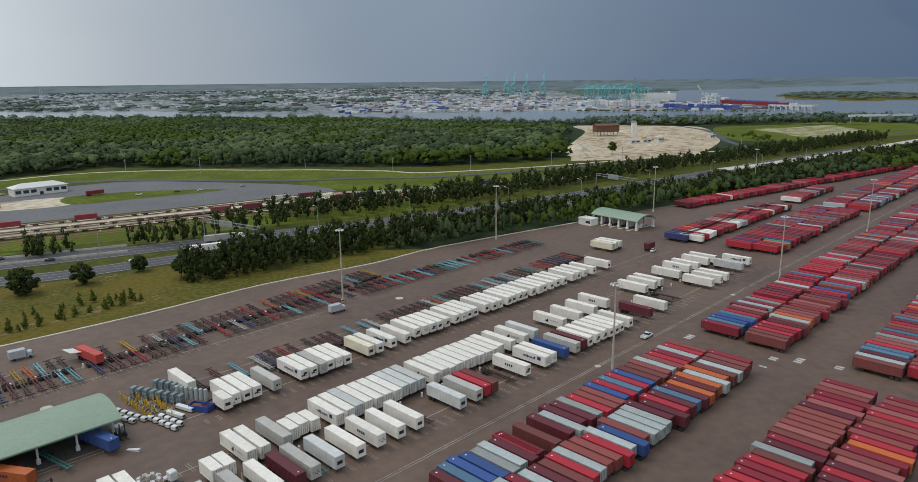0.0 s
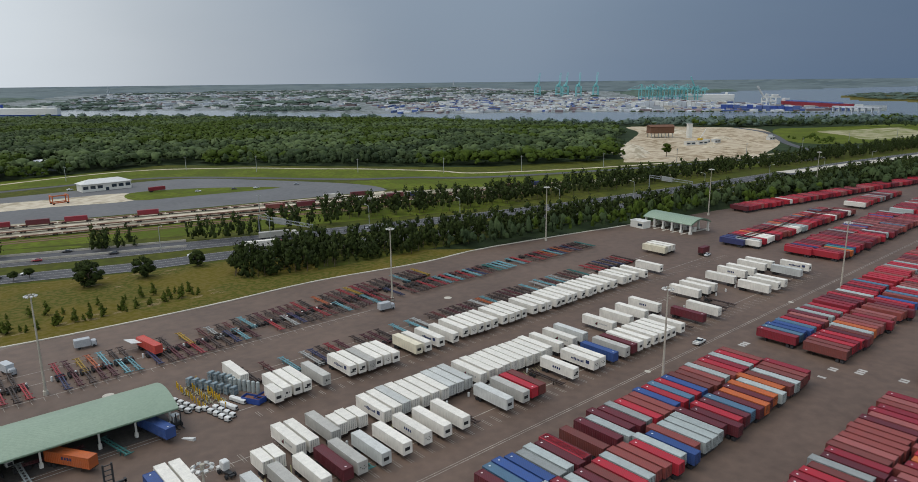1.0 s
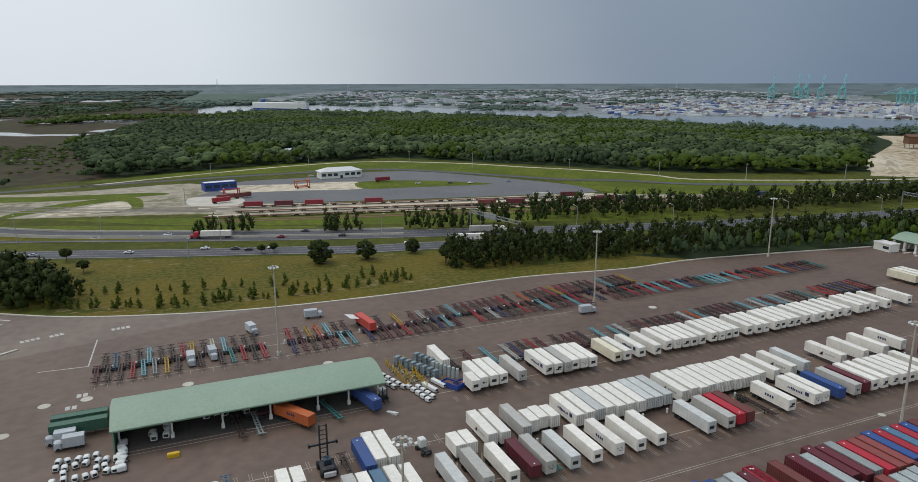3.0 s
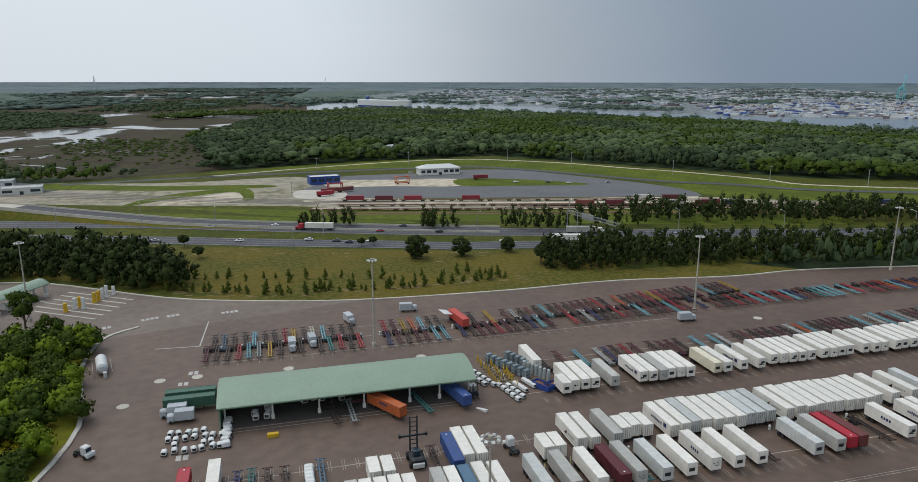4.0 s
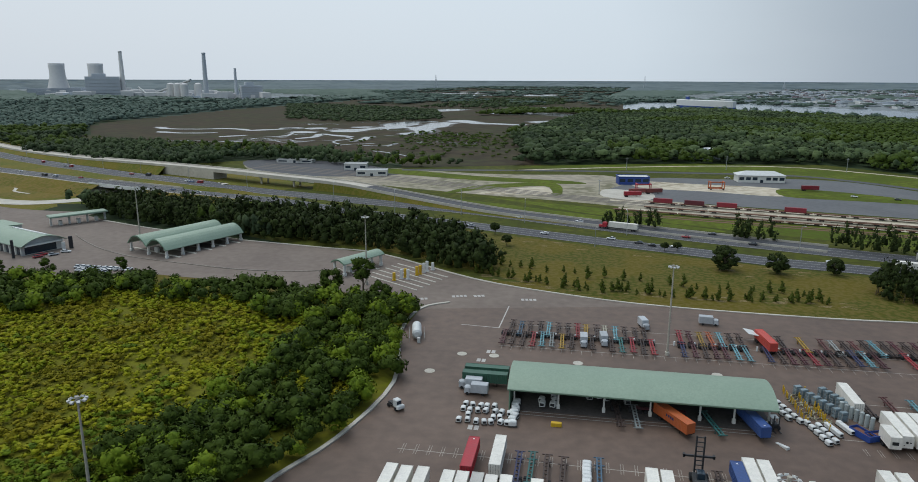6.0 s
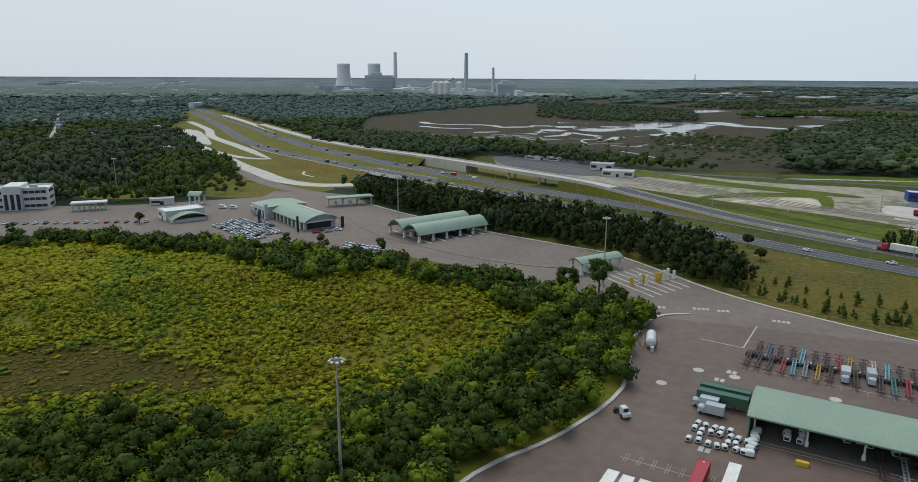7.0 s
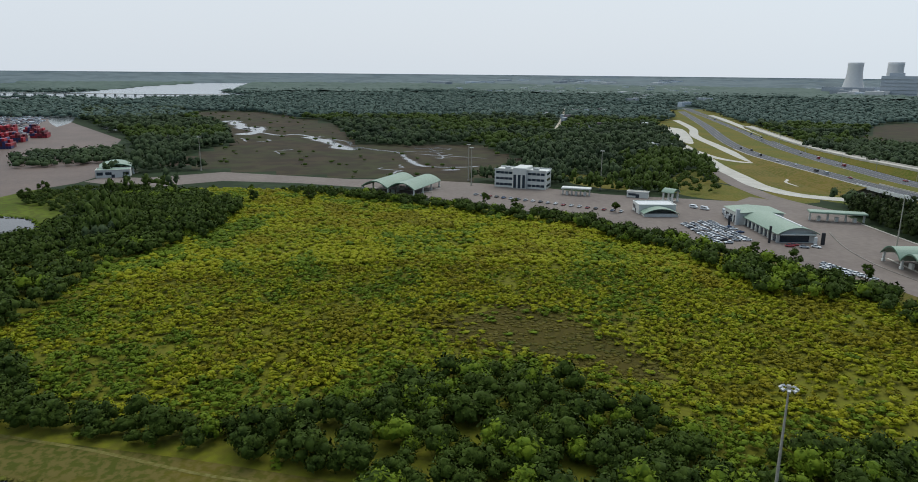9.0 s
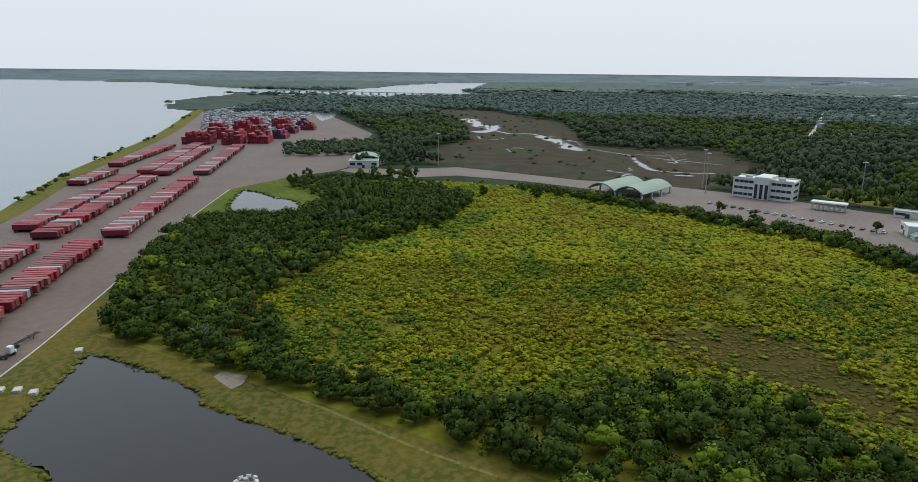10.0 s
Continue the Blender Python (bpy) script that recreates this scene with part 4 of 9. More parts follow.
OPEN.append([(-595, -66), (-605, 20), (-565, 78), (-530, 118), (-510, 168), (-484, 198), (-444, 240), (-404, 270), (-376, 306), (-348, 338), (-332, 388), (-290, 380), (-225, 350), (-167, 320), (-55, 236), (-330, 100)])
OPEN.append([(-1060, 820), (-880, 655), (-690, 550), (-640, 515), (-570, 465), (-500, 435), (-420, 375), (-330, 390), (-300, 440), (-360, 520), (-500, 600), (-700, 720), (-1000, 880)])
OPEN.append([(-330, -145), (-500, -150), (-560, -85), (-575, -60), (-520, -30), (-500, -60), (-440, -60), (-330, -50)])
OPEN.append([(-1345, -390), (-1345, -480), (-1900, -720), (-2150, -660), (-2150, -380), (-1700, -400)])
OPEN.append([(-420, 375), (-330, 390), (-332, 340), (-376, 306), (-430, 330), (-480, 400)])
OPEN.append([(-493, 287), (-460, 307), (-411, 288), (-448, 264)])


def wooded(x, y):
    ok = np.ones(len(x), bool)
    for poly in OPEN:
        ok &= ~inside(x, y, poly) | ((poly is PORT) & (wave(x, y, 0.0035, 77.0) > 0.28) & (x < 0.85 * y) & (y > 1500))
    for ln in (HWY_E, HWY_W):
        for (x0, y0, _), (x1, y1, _) in zip(ln, ln[1:]):
            ok &= edge_distance(x, y, [(x0, y0), (x1, y1)]) > 34
    ok &= edge_distance(x, y, [(-1436, 817), (-1100, 620), (-813, 444), (-1100, 620)]) > 8
    return ok & (wave(x, y, 0.003, 21.0) > -0.45)


A, B = np.meshgrid(np.radians(np.arange(-120, 80, 0.58)), np.exp(np.arange(math.log(330), math.log(1250), 0.0165)))
A = A + RNG.uniform(-0.005, 0.005, A.shape); B = B * (1 + RNG.uniform(-0.008, 0.008, B.shape))
x, y = (np.sin(A) * B).ravel(), (np.cos(A) * B).ravel()
ok = wooded(x, y)
x, y = x[ok], y[ok]
D = np.hypot(x, y)
h = 8 + 8 * RNG.random(len(x)) ** 1.5
tone = wave(x, y, 0.006, 4.0) + 0.25 * RNG.random(len(x))
for lo, hi, mt in ((-9, 0.2, LEAF_WOOD), (0.2, 9, LEAF_DARK)):
    q = (tone > lo) & (tone <= hi)
    scatter("distant_woods", x[q], y[q], D[q] * 0.0125 * (1.0 + 0.6 * RNG.random(q.sum())), h[q], CL_MID, mt, "dark woods between marsh, roads and houses", "trees")

# past that the crowns close into one uneven canopy
az = np.radians(np.arange(-121, 81, 0.28))
ring = EYE * 1161 / np.concatenate([np.arange(36, 30, -1.0), np.arange(30, 5, -0.8)])
A, B = np.meshgrid(az, ring)
X, Y = np.sin(A) * B, np.cos(A) * B
Z = 7 + 6 * RNG.random(X.shape) + 3 * wave(X.ravel(), Y.ravel(), 0.004, 2.0).reshape(X.shape)
S = shrink(B)
n, m = X.shape
i, j = np.meshgrid(np.arange(n - 1), np.arange(m - 1), indexing="ij")
cx, cy = X[:-1, :-1].ravel(), Y[:-1, :-1].ravel()
ok = wooded(cx, cy) & ~((wave(cx, cy, 0.0016, 31.0) > 0.38) & (RNG.random(len(cx)) < 0.5))
F = np.stack([i * m + j, i * m + j + 1, (i + 1) * m + j + 1, (i + 1) * m + j], -1).reshape(-1, 4)
rim = np.zeros(n * m, bool)
rim[F[~ok].ravel()] = True
Z = np.where(rim.reshape(X.shape), 0.3, Z)  # the canopy comes down to the ground at its edges
V = np.stack([X * S, Y * S, EYE + (Z - EYE) * S], -1).reshape(-1, 3)
# the farthest canopy is still paler: haze put into its leaf colour
HAZED_LEAVES = leaf("hazed_distant_leaves", rgb("586466"), rgb("4e5a5c"), rgb("626e70"), s1=0.002, s2=0.01, isl=0.0)
me = mesh_np("distant_woods", V, F[ok], [LEAF_FAR, HAZED_LEAVES], (np.hypot(cx, cy)[ok] > 4600).astype(int))
A, B = np.meshgrid(np.radians(np.arange(-120, 80, 0.4)), np.exp(np.arange(math.log(1250), math.log(3000), 0.0165)))
A = A + RNG.uniform(-0.006, 0.006, A.shape); B = B * (1 + RNG.uniform(-0.01, 0.01, B.shape))
x, y = (np.sin(A) * B).ravel(), (np.cos(A) * B).ravel()
q = wooded(x, y)
x, y, D = x[q], y[q], np.hypot(x[q], y[q])
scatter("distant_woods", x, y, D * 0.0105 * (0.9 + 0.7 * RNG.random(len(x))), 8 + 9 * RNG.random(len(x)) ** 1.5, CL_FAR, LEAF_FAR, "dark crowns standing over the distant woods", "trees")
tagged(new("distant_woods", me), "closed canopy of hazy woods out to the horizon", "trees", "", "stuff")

# ---------------------------------------------------------------- containers and chassis
def steel(name, code, **kw):
    pale = sum(rgb(code)[:3]) > 1.6
    return surface(name, rgb(code), 0.55, other=tuple(c * (0.66 if pale else 0.6) + 0.02 for c in rgb(code)[:3]) + (1,), scale=0.35, fine=2.5, amount=0.7, by_object=0.07 if pale else 0.14, streak=5.0, **kw)


CODES = {"red": "a61c2c", "crimson": "841828", "maroon": "5e1a24", "brown": "713630", "rust": "88403a", "pink": "93504c", "grey": "868a88", "pale": "a2aaa8",
         "blue": "2a4a84", "navy": "2c3260", "steel": "4a6c84", "orange": "bc5e2a", "green": "2e5a48", "white": "dfdbd1", "cream": "d8d0b8",
         "dullgrey": "b3b1aa", "silver": "c0c2be", "teal": "2f7d78", "aqua": "74aeb8", "scarlet": "b02a30", "yellow": "c39a20", "vermilion": "c4473a"}
WORDS = {"pale": "pale blue-grey", "dullgrey": "dull grey", "silver": "silvery grey", "aqua": "light turquoise", "navy": "dark violet-blue", "steel": "mid blue", "pink": "faded pinkish red", "rust": "faded rust-red"}
STEEL = {k: steel("steel_" + k, v) for k, v in CODES.items()}
ROOFS = {k: steel("roof_" + k, v, waves=("X", 1.1, 0.25)) for k, v in CODES.items()}
DARKSTEEL = surface("dark_steel", rgb("3a3a3c"), 0.6, 0.3, other=rgb("25252a"), scale=1, fine=5)
TYRE = surface("tyre_rubber", rgb("1c1c1e"), 0.85, other=rgb("2a2a2b"), scale=2, fine=9)
GALV = surface("galvanised_steel", rgb("a7aaa8"), 0.5, 0.4, other=rgb("84888a"), scale=0.4, fine=3)
UNIT = surface("cooling_unit", rgb("c9c9c4"), 0.6, other=rgb("9a9a96"), scale=1, fine=4)
GRILLE = surface("grille_black", rgb("202224"), 0.6)
LOGO_BLUE = surface("logo_dark_blue", rgb("1f2f5c"), 0.6)
LOGO_RED = surface("logo_red", rgb("a8283a"), 0.6)
LOGO_PALE = surface("logo_white", rgb("d8d8d6"), 0.6)
FLOOR_Z = 1.25      # deck of a chassis over the ground
TEMPLATE = Matrix.Translation((0, -400, -60))


def corrugated(b, x0, x1, y, out, z0, z1, n):
    """A side wall with upright folds; out is +1 or -1."""
    step = (x1 - x0) / n
    lo, hi = [], []
    for i in range(n):
        for fx, d in ((0.0, 0.0), (0.18, -0.045), (0.5, -0.045), (0.68, 0.0)):
            x = x0 + (i + fx) * step
            lo.append((x, y + out * d, z0)); hi.append((x, y + out * d, z1))
    lo.append((x1, y, z0)); hi.append((x1, y, z1))
    b.sheet([lo, hi] if out < 0 else [hi, lo])


CONT = {}


def container(colour, length=12.19, high=2.6, reefer=False, near=True, unit=0):
    """One container lying along x, on its centre, its doors at -x; a cold box has its unit at +x. Made once for each kind."""
    key = (colour, length, high, reefer, near, unit)
    if key in CONT:
        return CONT[key]
    L, W2 = length / 2, 1.22
    kind = "refrigerated" if reefer else "corrugated steel"
    size = "short" if length < 8 else "long"
    word = WORDS.get(colour, colour)
    b = Build()
    if near and not reefer:
        n = 24 if length > 8 else 12
        corrugated(b, -L + 0.1, L - 0.1, -W2 + 0.02, -1, 0.15, high - 0.12, n)
        corrugated(b, -L + 0.1, L - 0.1, W2 - 0.02, 1, 0.15, high - 0.12, n)
        b.box(-L + 0.1, L - 0.1, -W2 + 0.08, W2 - 0.08, 0.12, high - 0.06)
        b.box(L - 0.12, L - 0.03, -W2 + 0.06, W2 - 0.06, 0.12, high - 0.06)
    else:
        b.box(-L + 0.06, L - 0.06, -W2 + 0.03, W2 - 0.03, 0.12, high - 0.04)
    body = whole("refrigerated_container" if reefer else "container", b, [STEEL[colour] if not near else ROOFS[colour]], f"{word} {size} {kind} container on a chassis", "container", "containers in the yard", at=TEMPLATE)
    if near:
        b = Build()
        for sx in (-1, 1):
            for sy in (-1, 1):
                cx, cy = sx * (L - 0.08), sy * (W2 - 0.08)
                b.box(cx - 0.08, cx + 0.08, cy - 0.08, cy + 0.08, 0.0, high)
        for sy in (-1, 1):
            b.box(-L + 0.16, L - 0.16, sy * (W2 - 0.05) - 0.05, sy * (W2 - 0.05) + 0.05, 0.0, 0.16)
            b.box(-L + 0.16, L - 0.16, sy * (W2 - 0.05) - 0.05, sy * (W2 - 0.05) + 0.05, high - 0.1, high - 0.01)
        for sx in (-1, 1):
            b.box(sx * (L - 0.06) - 0.06, sx * (L - 0.06) + 0.06, -W2 + 0.16, W2 - 0.16, 0.0, 0.14)
            b.box(sx * (L - 0.06) - 0.06, sx * (L - 0.06) + 0.06, -W2 + 0.16, W2 - 0.16, high - 0.13, high - 0.01)
        part("frame", b, STEEL[colour], body)
        if not reefer and colour in ("red", "crimson", "maroon", "blue", "steel"):
            part("roof_mark", Build().box(L - 1.2, L - 0.85, -0.17, 0.17, high - 0.06, high - 0.03), LOGO_PALE, body, "small white roof mark")
        for sy in (-1, 1):
            b = Build()
            y0, y1 = (-W2 + 0.17, -0.02) if sy < 0 else (0.02, W2 - 0.17)
            b.box(-L - 0.01, -L + 0.05, y0, y1, 0.16, high - 0.15)
            for yy in (y0 + 0.25, y1 - 0.25):
                b.tube((-L - 0.05, yy, 0.1), (-L - 0.05, yy, high - 0.08), 0.03, n=4, mat=1)
            part("door", b, [STEEL[colour], DARKSTEEL], body)
        if reefer:
            b = Build()
            b.box(L - 0.06, L + 0.01, -W2 + 0.2, W2 - 0.2, 0.2, high - 0.2)
            for y0, y1, z0, z1 in ((-0.95, 0.95, 2.0, 2.45), (-0.95, -0.1, 0.35, 0.8), (0.15, 0.95, 0.35, 0.75)):
                b.bevelled(L, L + 0.04, y0, y1, z0, z1, 0.02)
            u = part("cooling_unit", b, STEEL[colour], body, "pale cooling unit with raised panels")
            b = Build()
            if unit == 0:
                b.box(L, L + 0.03, -0.8, 0.55, 0.95, 1.75)
                b.tube((L, 0.0, 1.3), (L + 0.07, 0.0, 1.3), 0.3, n=12)
            elif unit == 1:
                b.tube((L, -0.15, 1.35), (L + 0.05, -0.15, 1.35), 0.3, n=12)
                b.box(L, L + 0.03, 0.4, 0.75, 1.2, 1.45); b.box(L, L + 0.05, -0.8, -0.55, 0.5, 0.7)
            elif unit == 2:
                b.box(L, L + 0.03, -0.9, 0.2, 0.85, 1.25); b.box(L, L + 0.03, -0.3, 0.85, 1.25, 1.9)
                b.box(L, L + 0.05, 0.3, 0.8, 0.85, 1.0)
            else:
                for y0, z0 in ((-0.75, 1.55), (-0.3, 1.1), (0.15, 1.6), (0.5, 1.2), (0.1, 0.9)):
                    b.box(L, L + 0.05, y0, y0 + 0.28, z0, z0 + 0.16)
            part("grille", b, GRILLE, u, "black fan and grille")
    else:
        b = Build().box(-L - 0.01, -L + 0.05, -W2 + 0.15, W2 - 0.15, 0.16, high - 0.12)
        part("door", b, STEEL[colour], body)
    CONT[key] = body
    return body


CHASSIS = {}
CHASSIS_PAINT = {k: surface("chassis_" + k, tuple(c * 0.72 for c in rgb(v)[:3]) + (1,), 0.65, other=tuple(c * 0.3 + 0.02 for c in rgb(v)[:3]) + (1,), scale=0.5, fine=3.0, amount=0.9, by_object=0.2) for k, v in CODES.items()}
CHASSIS_BLACK = surface("chassis_black", rgb("2e2725"), 0.65, 0.1, other=rgb("46332b"), scale=0.6, fine=4, amount=0.8, by_object=0.3)


def chassis(colour, length=12.2, full=True):
    """A container chassis along x, its wheels at -x, on the ground."""
    key = (colour, length, full)
    if key in CHASSIS:
        return CHASSIS[key]
    L = length / 2
    mt = CHASSIS_BLACK if colour == "black" else CHASSIS_PAINT[colour]
    b = Build()
    for sy in (-0.42, 0.42):
        b.box(-L, L - 0.1, sy - 0.15, sy + 0.15, 0.92, 1.2)
    n = 9 if full else 4
    for i in range(n):
        x = -L + 0.3 + (2 * L - 0.9) * i / (n - 1)
        b.box(x - 0.13, x + 0.13, -0.42, 0.42, 1.0, 1.16)
    for x in (-L + 0.12, L - 0.12, L - 3.2):
        b.box(x - 0.1, x + 0.1, -1.15, 1.15, 1.06, 1.22)
    b.box(-L, -L + 0.12, -1.1, 1.1, 0.55, 0.68)
    for sy in (-0.5, 0.5):
        b.box(-L + 0.02, -L + 0.1, sy - 0.05, sy + 0.05, 0.6, 1.0)
    word = WORDS.get(colour, colour)
    ob = whole("chassis" if full else "trailer", b, mt, f"empty {word} steel container chassis on tandem wheels" if full else "steel chassis below a container", "chassis", "chassis in the yard", at=TEMPLATE)
    for x in (-L + 1.1, -L + 2.35):
        for sy in (-1, 1):
            b = Build()
            b.tube((x, sy * 1.2, 0.5), (x, sy * 0.62, 0.5), 0.5, n=8)
            b.tube((x, sy * 1.21, 0.5), (x, sy * 1.0, 0.5), 0.22, n=6)
            b.tube((x, sy * 0.63, 0.5), (x, 0, 0.5), 0.08, n=5)
            part("wheel", b, TYRE, ob, "black double tyre")
    for sy in (-0.62, 0.62):
        b = Build()
        b.box(L - 3.0, L - 2.86, sy - 0.07, sy + 0.07, 0.08, 1.0)
        b.box(L - 3.1, L - 2.76, sy - 0.15, sy + 0.15, 0.06, 0.12)
        part("landing_leg", b, mt, ob)
    CHASSIS[key] = ob
    return ob


R = random.Random(11)
MIX = ["red"] * 5 + ["crimson"] * 6 + ["maroon"] * 5 + ["brown"] * 5 + ["rust"] * 4 + ["pink"] * 3 + ["grey"] * 2 + ["pale"] * 2 + ["blue", "steel", "orange"]


def mark(body, west, kind, high=2.9):
    """Plain coloured shapes where a company mark stands on the side of a box; west is the side's sign in local y."""
    y = west * 1.205
    s = -west
    def slab(x0, x1, z0, z1):
        return Build().box(min(x0, x1), max(x0, x1), min(y, y + west * 0.02), max(y, y + west * 0.02), z0, z1)
    if kind == "blue":
        part("company_mark", slab(s * 3.2, s * 4.4, 1.35, 2.35), LOGO_BLUE, body, "dark blue square mark")
        b = Build()
        for k in range(9):
            x = s * (2.4 - k * 0.52)
            b.box(min(x, x - s * 0.36), max(x, x - s * 0.36), min(y, y + west * 0.02), max(y, y + west * 0.02), 1.1 if k == 5 else 1.25, 1.95 if k in (0, 5, 6) else 1.75)
        part("lettering", b, LOGO_BLUE, body, "dark blue bars of lettering")
    elif kind == "red":
        b = Build()
        b.add([(s * 0.2, y + west * 0.012, 0.7), (s * -0.9, y + west * 0.012, 0.9), (s * 0.3, y + west * 0.012, 2.0)], [(0, 1, 2), (2, 1, 0)])
        b.add([(s * 0.2, y, 0.7), (s * -0.9, y, 0.9), (s * 0.3, y, 2.0)], [(0, 1, 2)])
        part("company_mark", b, LOGO_RED, body, "red triangular mark")
        b = Build()
        for k in range(6):
            x = s * (4.2 - k * 0.55)
            b.box(min(x, x - s * 0.35), max(x, x - s * 0.35), min(y, y + west * 0.02), max(y, y + west * 0.02), 1.3, 1.75)
        part("lettering", b, GALV, body, "grey bars of lettering")
    else:
        b = Build()
        for k in range(4):
            x = s * (1.4 - k * 0.75)
            b.box(min(x, x - s * 0.5), max(x, x - s * 0.5), min(y, y + west * 0.02), max(y, y + west * 0.02), 1.2, 1.85)
        part("lettering", b, LOGO_BLUE if kind == "plain" else LOGO_PALE, body, "bars of lettering")


def park(colour, x, y, rz=90.0, length=12.19, high=2.9, reefer=False, near=True, wheels=True, sign=None):
    """A container on a chassis; rz turns its +x end."""
    body = copy_thing(container(colour, length, high, reefer, near, R.choice([0, 0, 1, 2, 3]) if reefer else 0), pose(x, y, FLOOR_Z + 0.06, 0, 0, rz))
    if sign:
        mark(body, -1 if rz < 0 else 1, sign, high)
    if wheels:
        copy_thing(chassis("black", max(length, 6.1), False), pose(x, y, 0.06, 0, 0, rz))
    return body


class Lot:
    """Distant containers and undercarriages, gathered into one mesh."""

    def __init__(self):
        self.b, self.names = Build(), list(CODES)

    def box(self, colour, x, y, rz=90.0, length=12.19, high=2.6, z=None, legs=True):
        t = pose(x, y, FLOOR_Z + 0.06 if z is None else z, 0, 0, rz)
        k = self.names.index(colour)
        L = length / 2
        self.b.box(-L, L, -1.2, 1.2, 0.0, high - 0.05, k, t)
        self.b.box(-L + 0.15, L - 0.15, -1.08, 1.08, high - 0.05, high, k, t)
        if legs:
            self.under(x, y, rz, length)

    def under(self, x, y, rz=90.0, length=12.19):
        t, L, k = pose(x, y, 0.06, 0, 0, rz), length / 2, len(self.names)
        self.b.box(-L, L, -0.5, 0.5, 0.95, FLOOR_Z, k, t)
        for xx in (-L + 1.1, -L + 2.35):
            self.b.box(xx - 0.45, xx + 0.45, -1.2, 1.2, 0.05, 0.95, k, t)
        self.b.box(L - 3.0, L - 2.8, -0.7, 0.7, 0.05, 0.95, k, t)

    def done(self, name, label):
        whole(name, self.b, [ISLE[c] for c in self.names] + [DARKSTEEL], label, "containers", kind="stuff")


ISLE = {k: surface("far_steel_" + k, rgb(v), 0.55, other=tuple(c * 0.6 + 0.02 for c in rgb(v)[:3]) + (1,), scale=0.35, fine=2.5, amount=0.6, by_island=0.2) for k, v in CODES.items()}
FAR_LOT, UNDER = Lot(), Lot()


def row(x0, x1, y, pitch=3.0, colours=(), gaps=0.03, near=230.0, slope=0.0, high=2.6, mix=MIX):
    """A line of containers side by side along x; those past the given distance join the distant lot."""
    for i in range(int((x1 - x0) / pitch) + 1):
        c = colours[i] if i < len(colours) else R.choice(mix)
        skip = i >= len(colours) and R.random() < gaps
        x = x0 + i * pitch
        yy = y + slope * (x - x0) + R.gauss(0, 0.5)
        if skip:
            continue
        if math.hypot(x, yy) < near:
            park(c, x, yy, 90, 12.19, high, False, True, False)
            UNDER.under(x, yy)
        else:
            FAR_LOT.box(c, x, yy, 90 + math.degrees(math.atan(slope)) + R.uniform(-0.8, 0.8))


# laden dry boxes south of the double line, block by block
row(84.5, 108, 86.4, 2.95, ("maroon", "steel", "blue", "blue", "grey", "pale"))
row(104.7, 106, 86.8, 3, ("red",))
row(111.0, 112, 86, 3, ("brown",))
row(116.5, 184, 86.3, 2.95, ("maroon", "pale", "maroon", "maroon", "grey", "red", "rust", "rust", "blue", "red", "steel", "red", "blue", "brown", "brown", "rust", "pale", "rust", "red", "crimson", "pale", "red", "rust"), gaps=0)
row(90.8, 184, 72.8, 2.96, ("pale", "crimson", "pale", "maroon", "brown", "red", "pale", "rust", "rust", "red", "pale", "blue", "rust", "pale", "pale", "pale", "maroon", "maroon", "red", "maroon", "steel", "maroon", "orange", "maroon",
                            "orange", "pale", "orange", "brown", "pale", "brown", "rust", "crimson"), gaps=0)
row(206.2, 520, 86.4, 3.0, ("crimson", "steel", "blue", "blue", "steel", "red", "maroon", "pink", "maroon", "pale"))
row(205.4, 520, 72.6, 3.0, ("brown", "brown", "red", "crimson", "red", "maroon", "brown", "pale", "orange", "rust"))
row(113, 186, 43, 2.97)
row(104, 187, 29.4, 2.97)
row(206.5, 480, 42.5, 3.0, ("brown", "pale", "maroon", "steel", "steel"), 0.02, 215)
row(209, 480, 29.5, 3.0, ("red",), 0.02, 212)
row(321, 450, 130, 3.2, ("red", "red", "navy", "red"), near=0); row(322.5, 450, 117.4, 3.2, ("red", "crimson", "brown", "orange", "teal", "navy"), near=0)
row(461, 760, 130, 3.2, near=0); row(463, 760, 116, 3.2, ("red",), near=0)
row(317, 434, 160, 3.3, ("navy", "navy", "navy"), near=0); row(320, 440, 153.6, 3.3, ("white", "pale", "red", "white", "white"), near=0, mix=MIX + ["white"] * 4)
row(466, 534, 157.5, 3.3, ("white",), near=0)
row(404.5, 720, 201, 3.1, near=0, slope=-0.175, mix=["red"] * 6 + ["crimson"] * 4 + ["maroon", "white", "pink"])
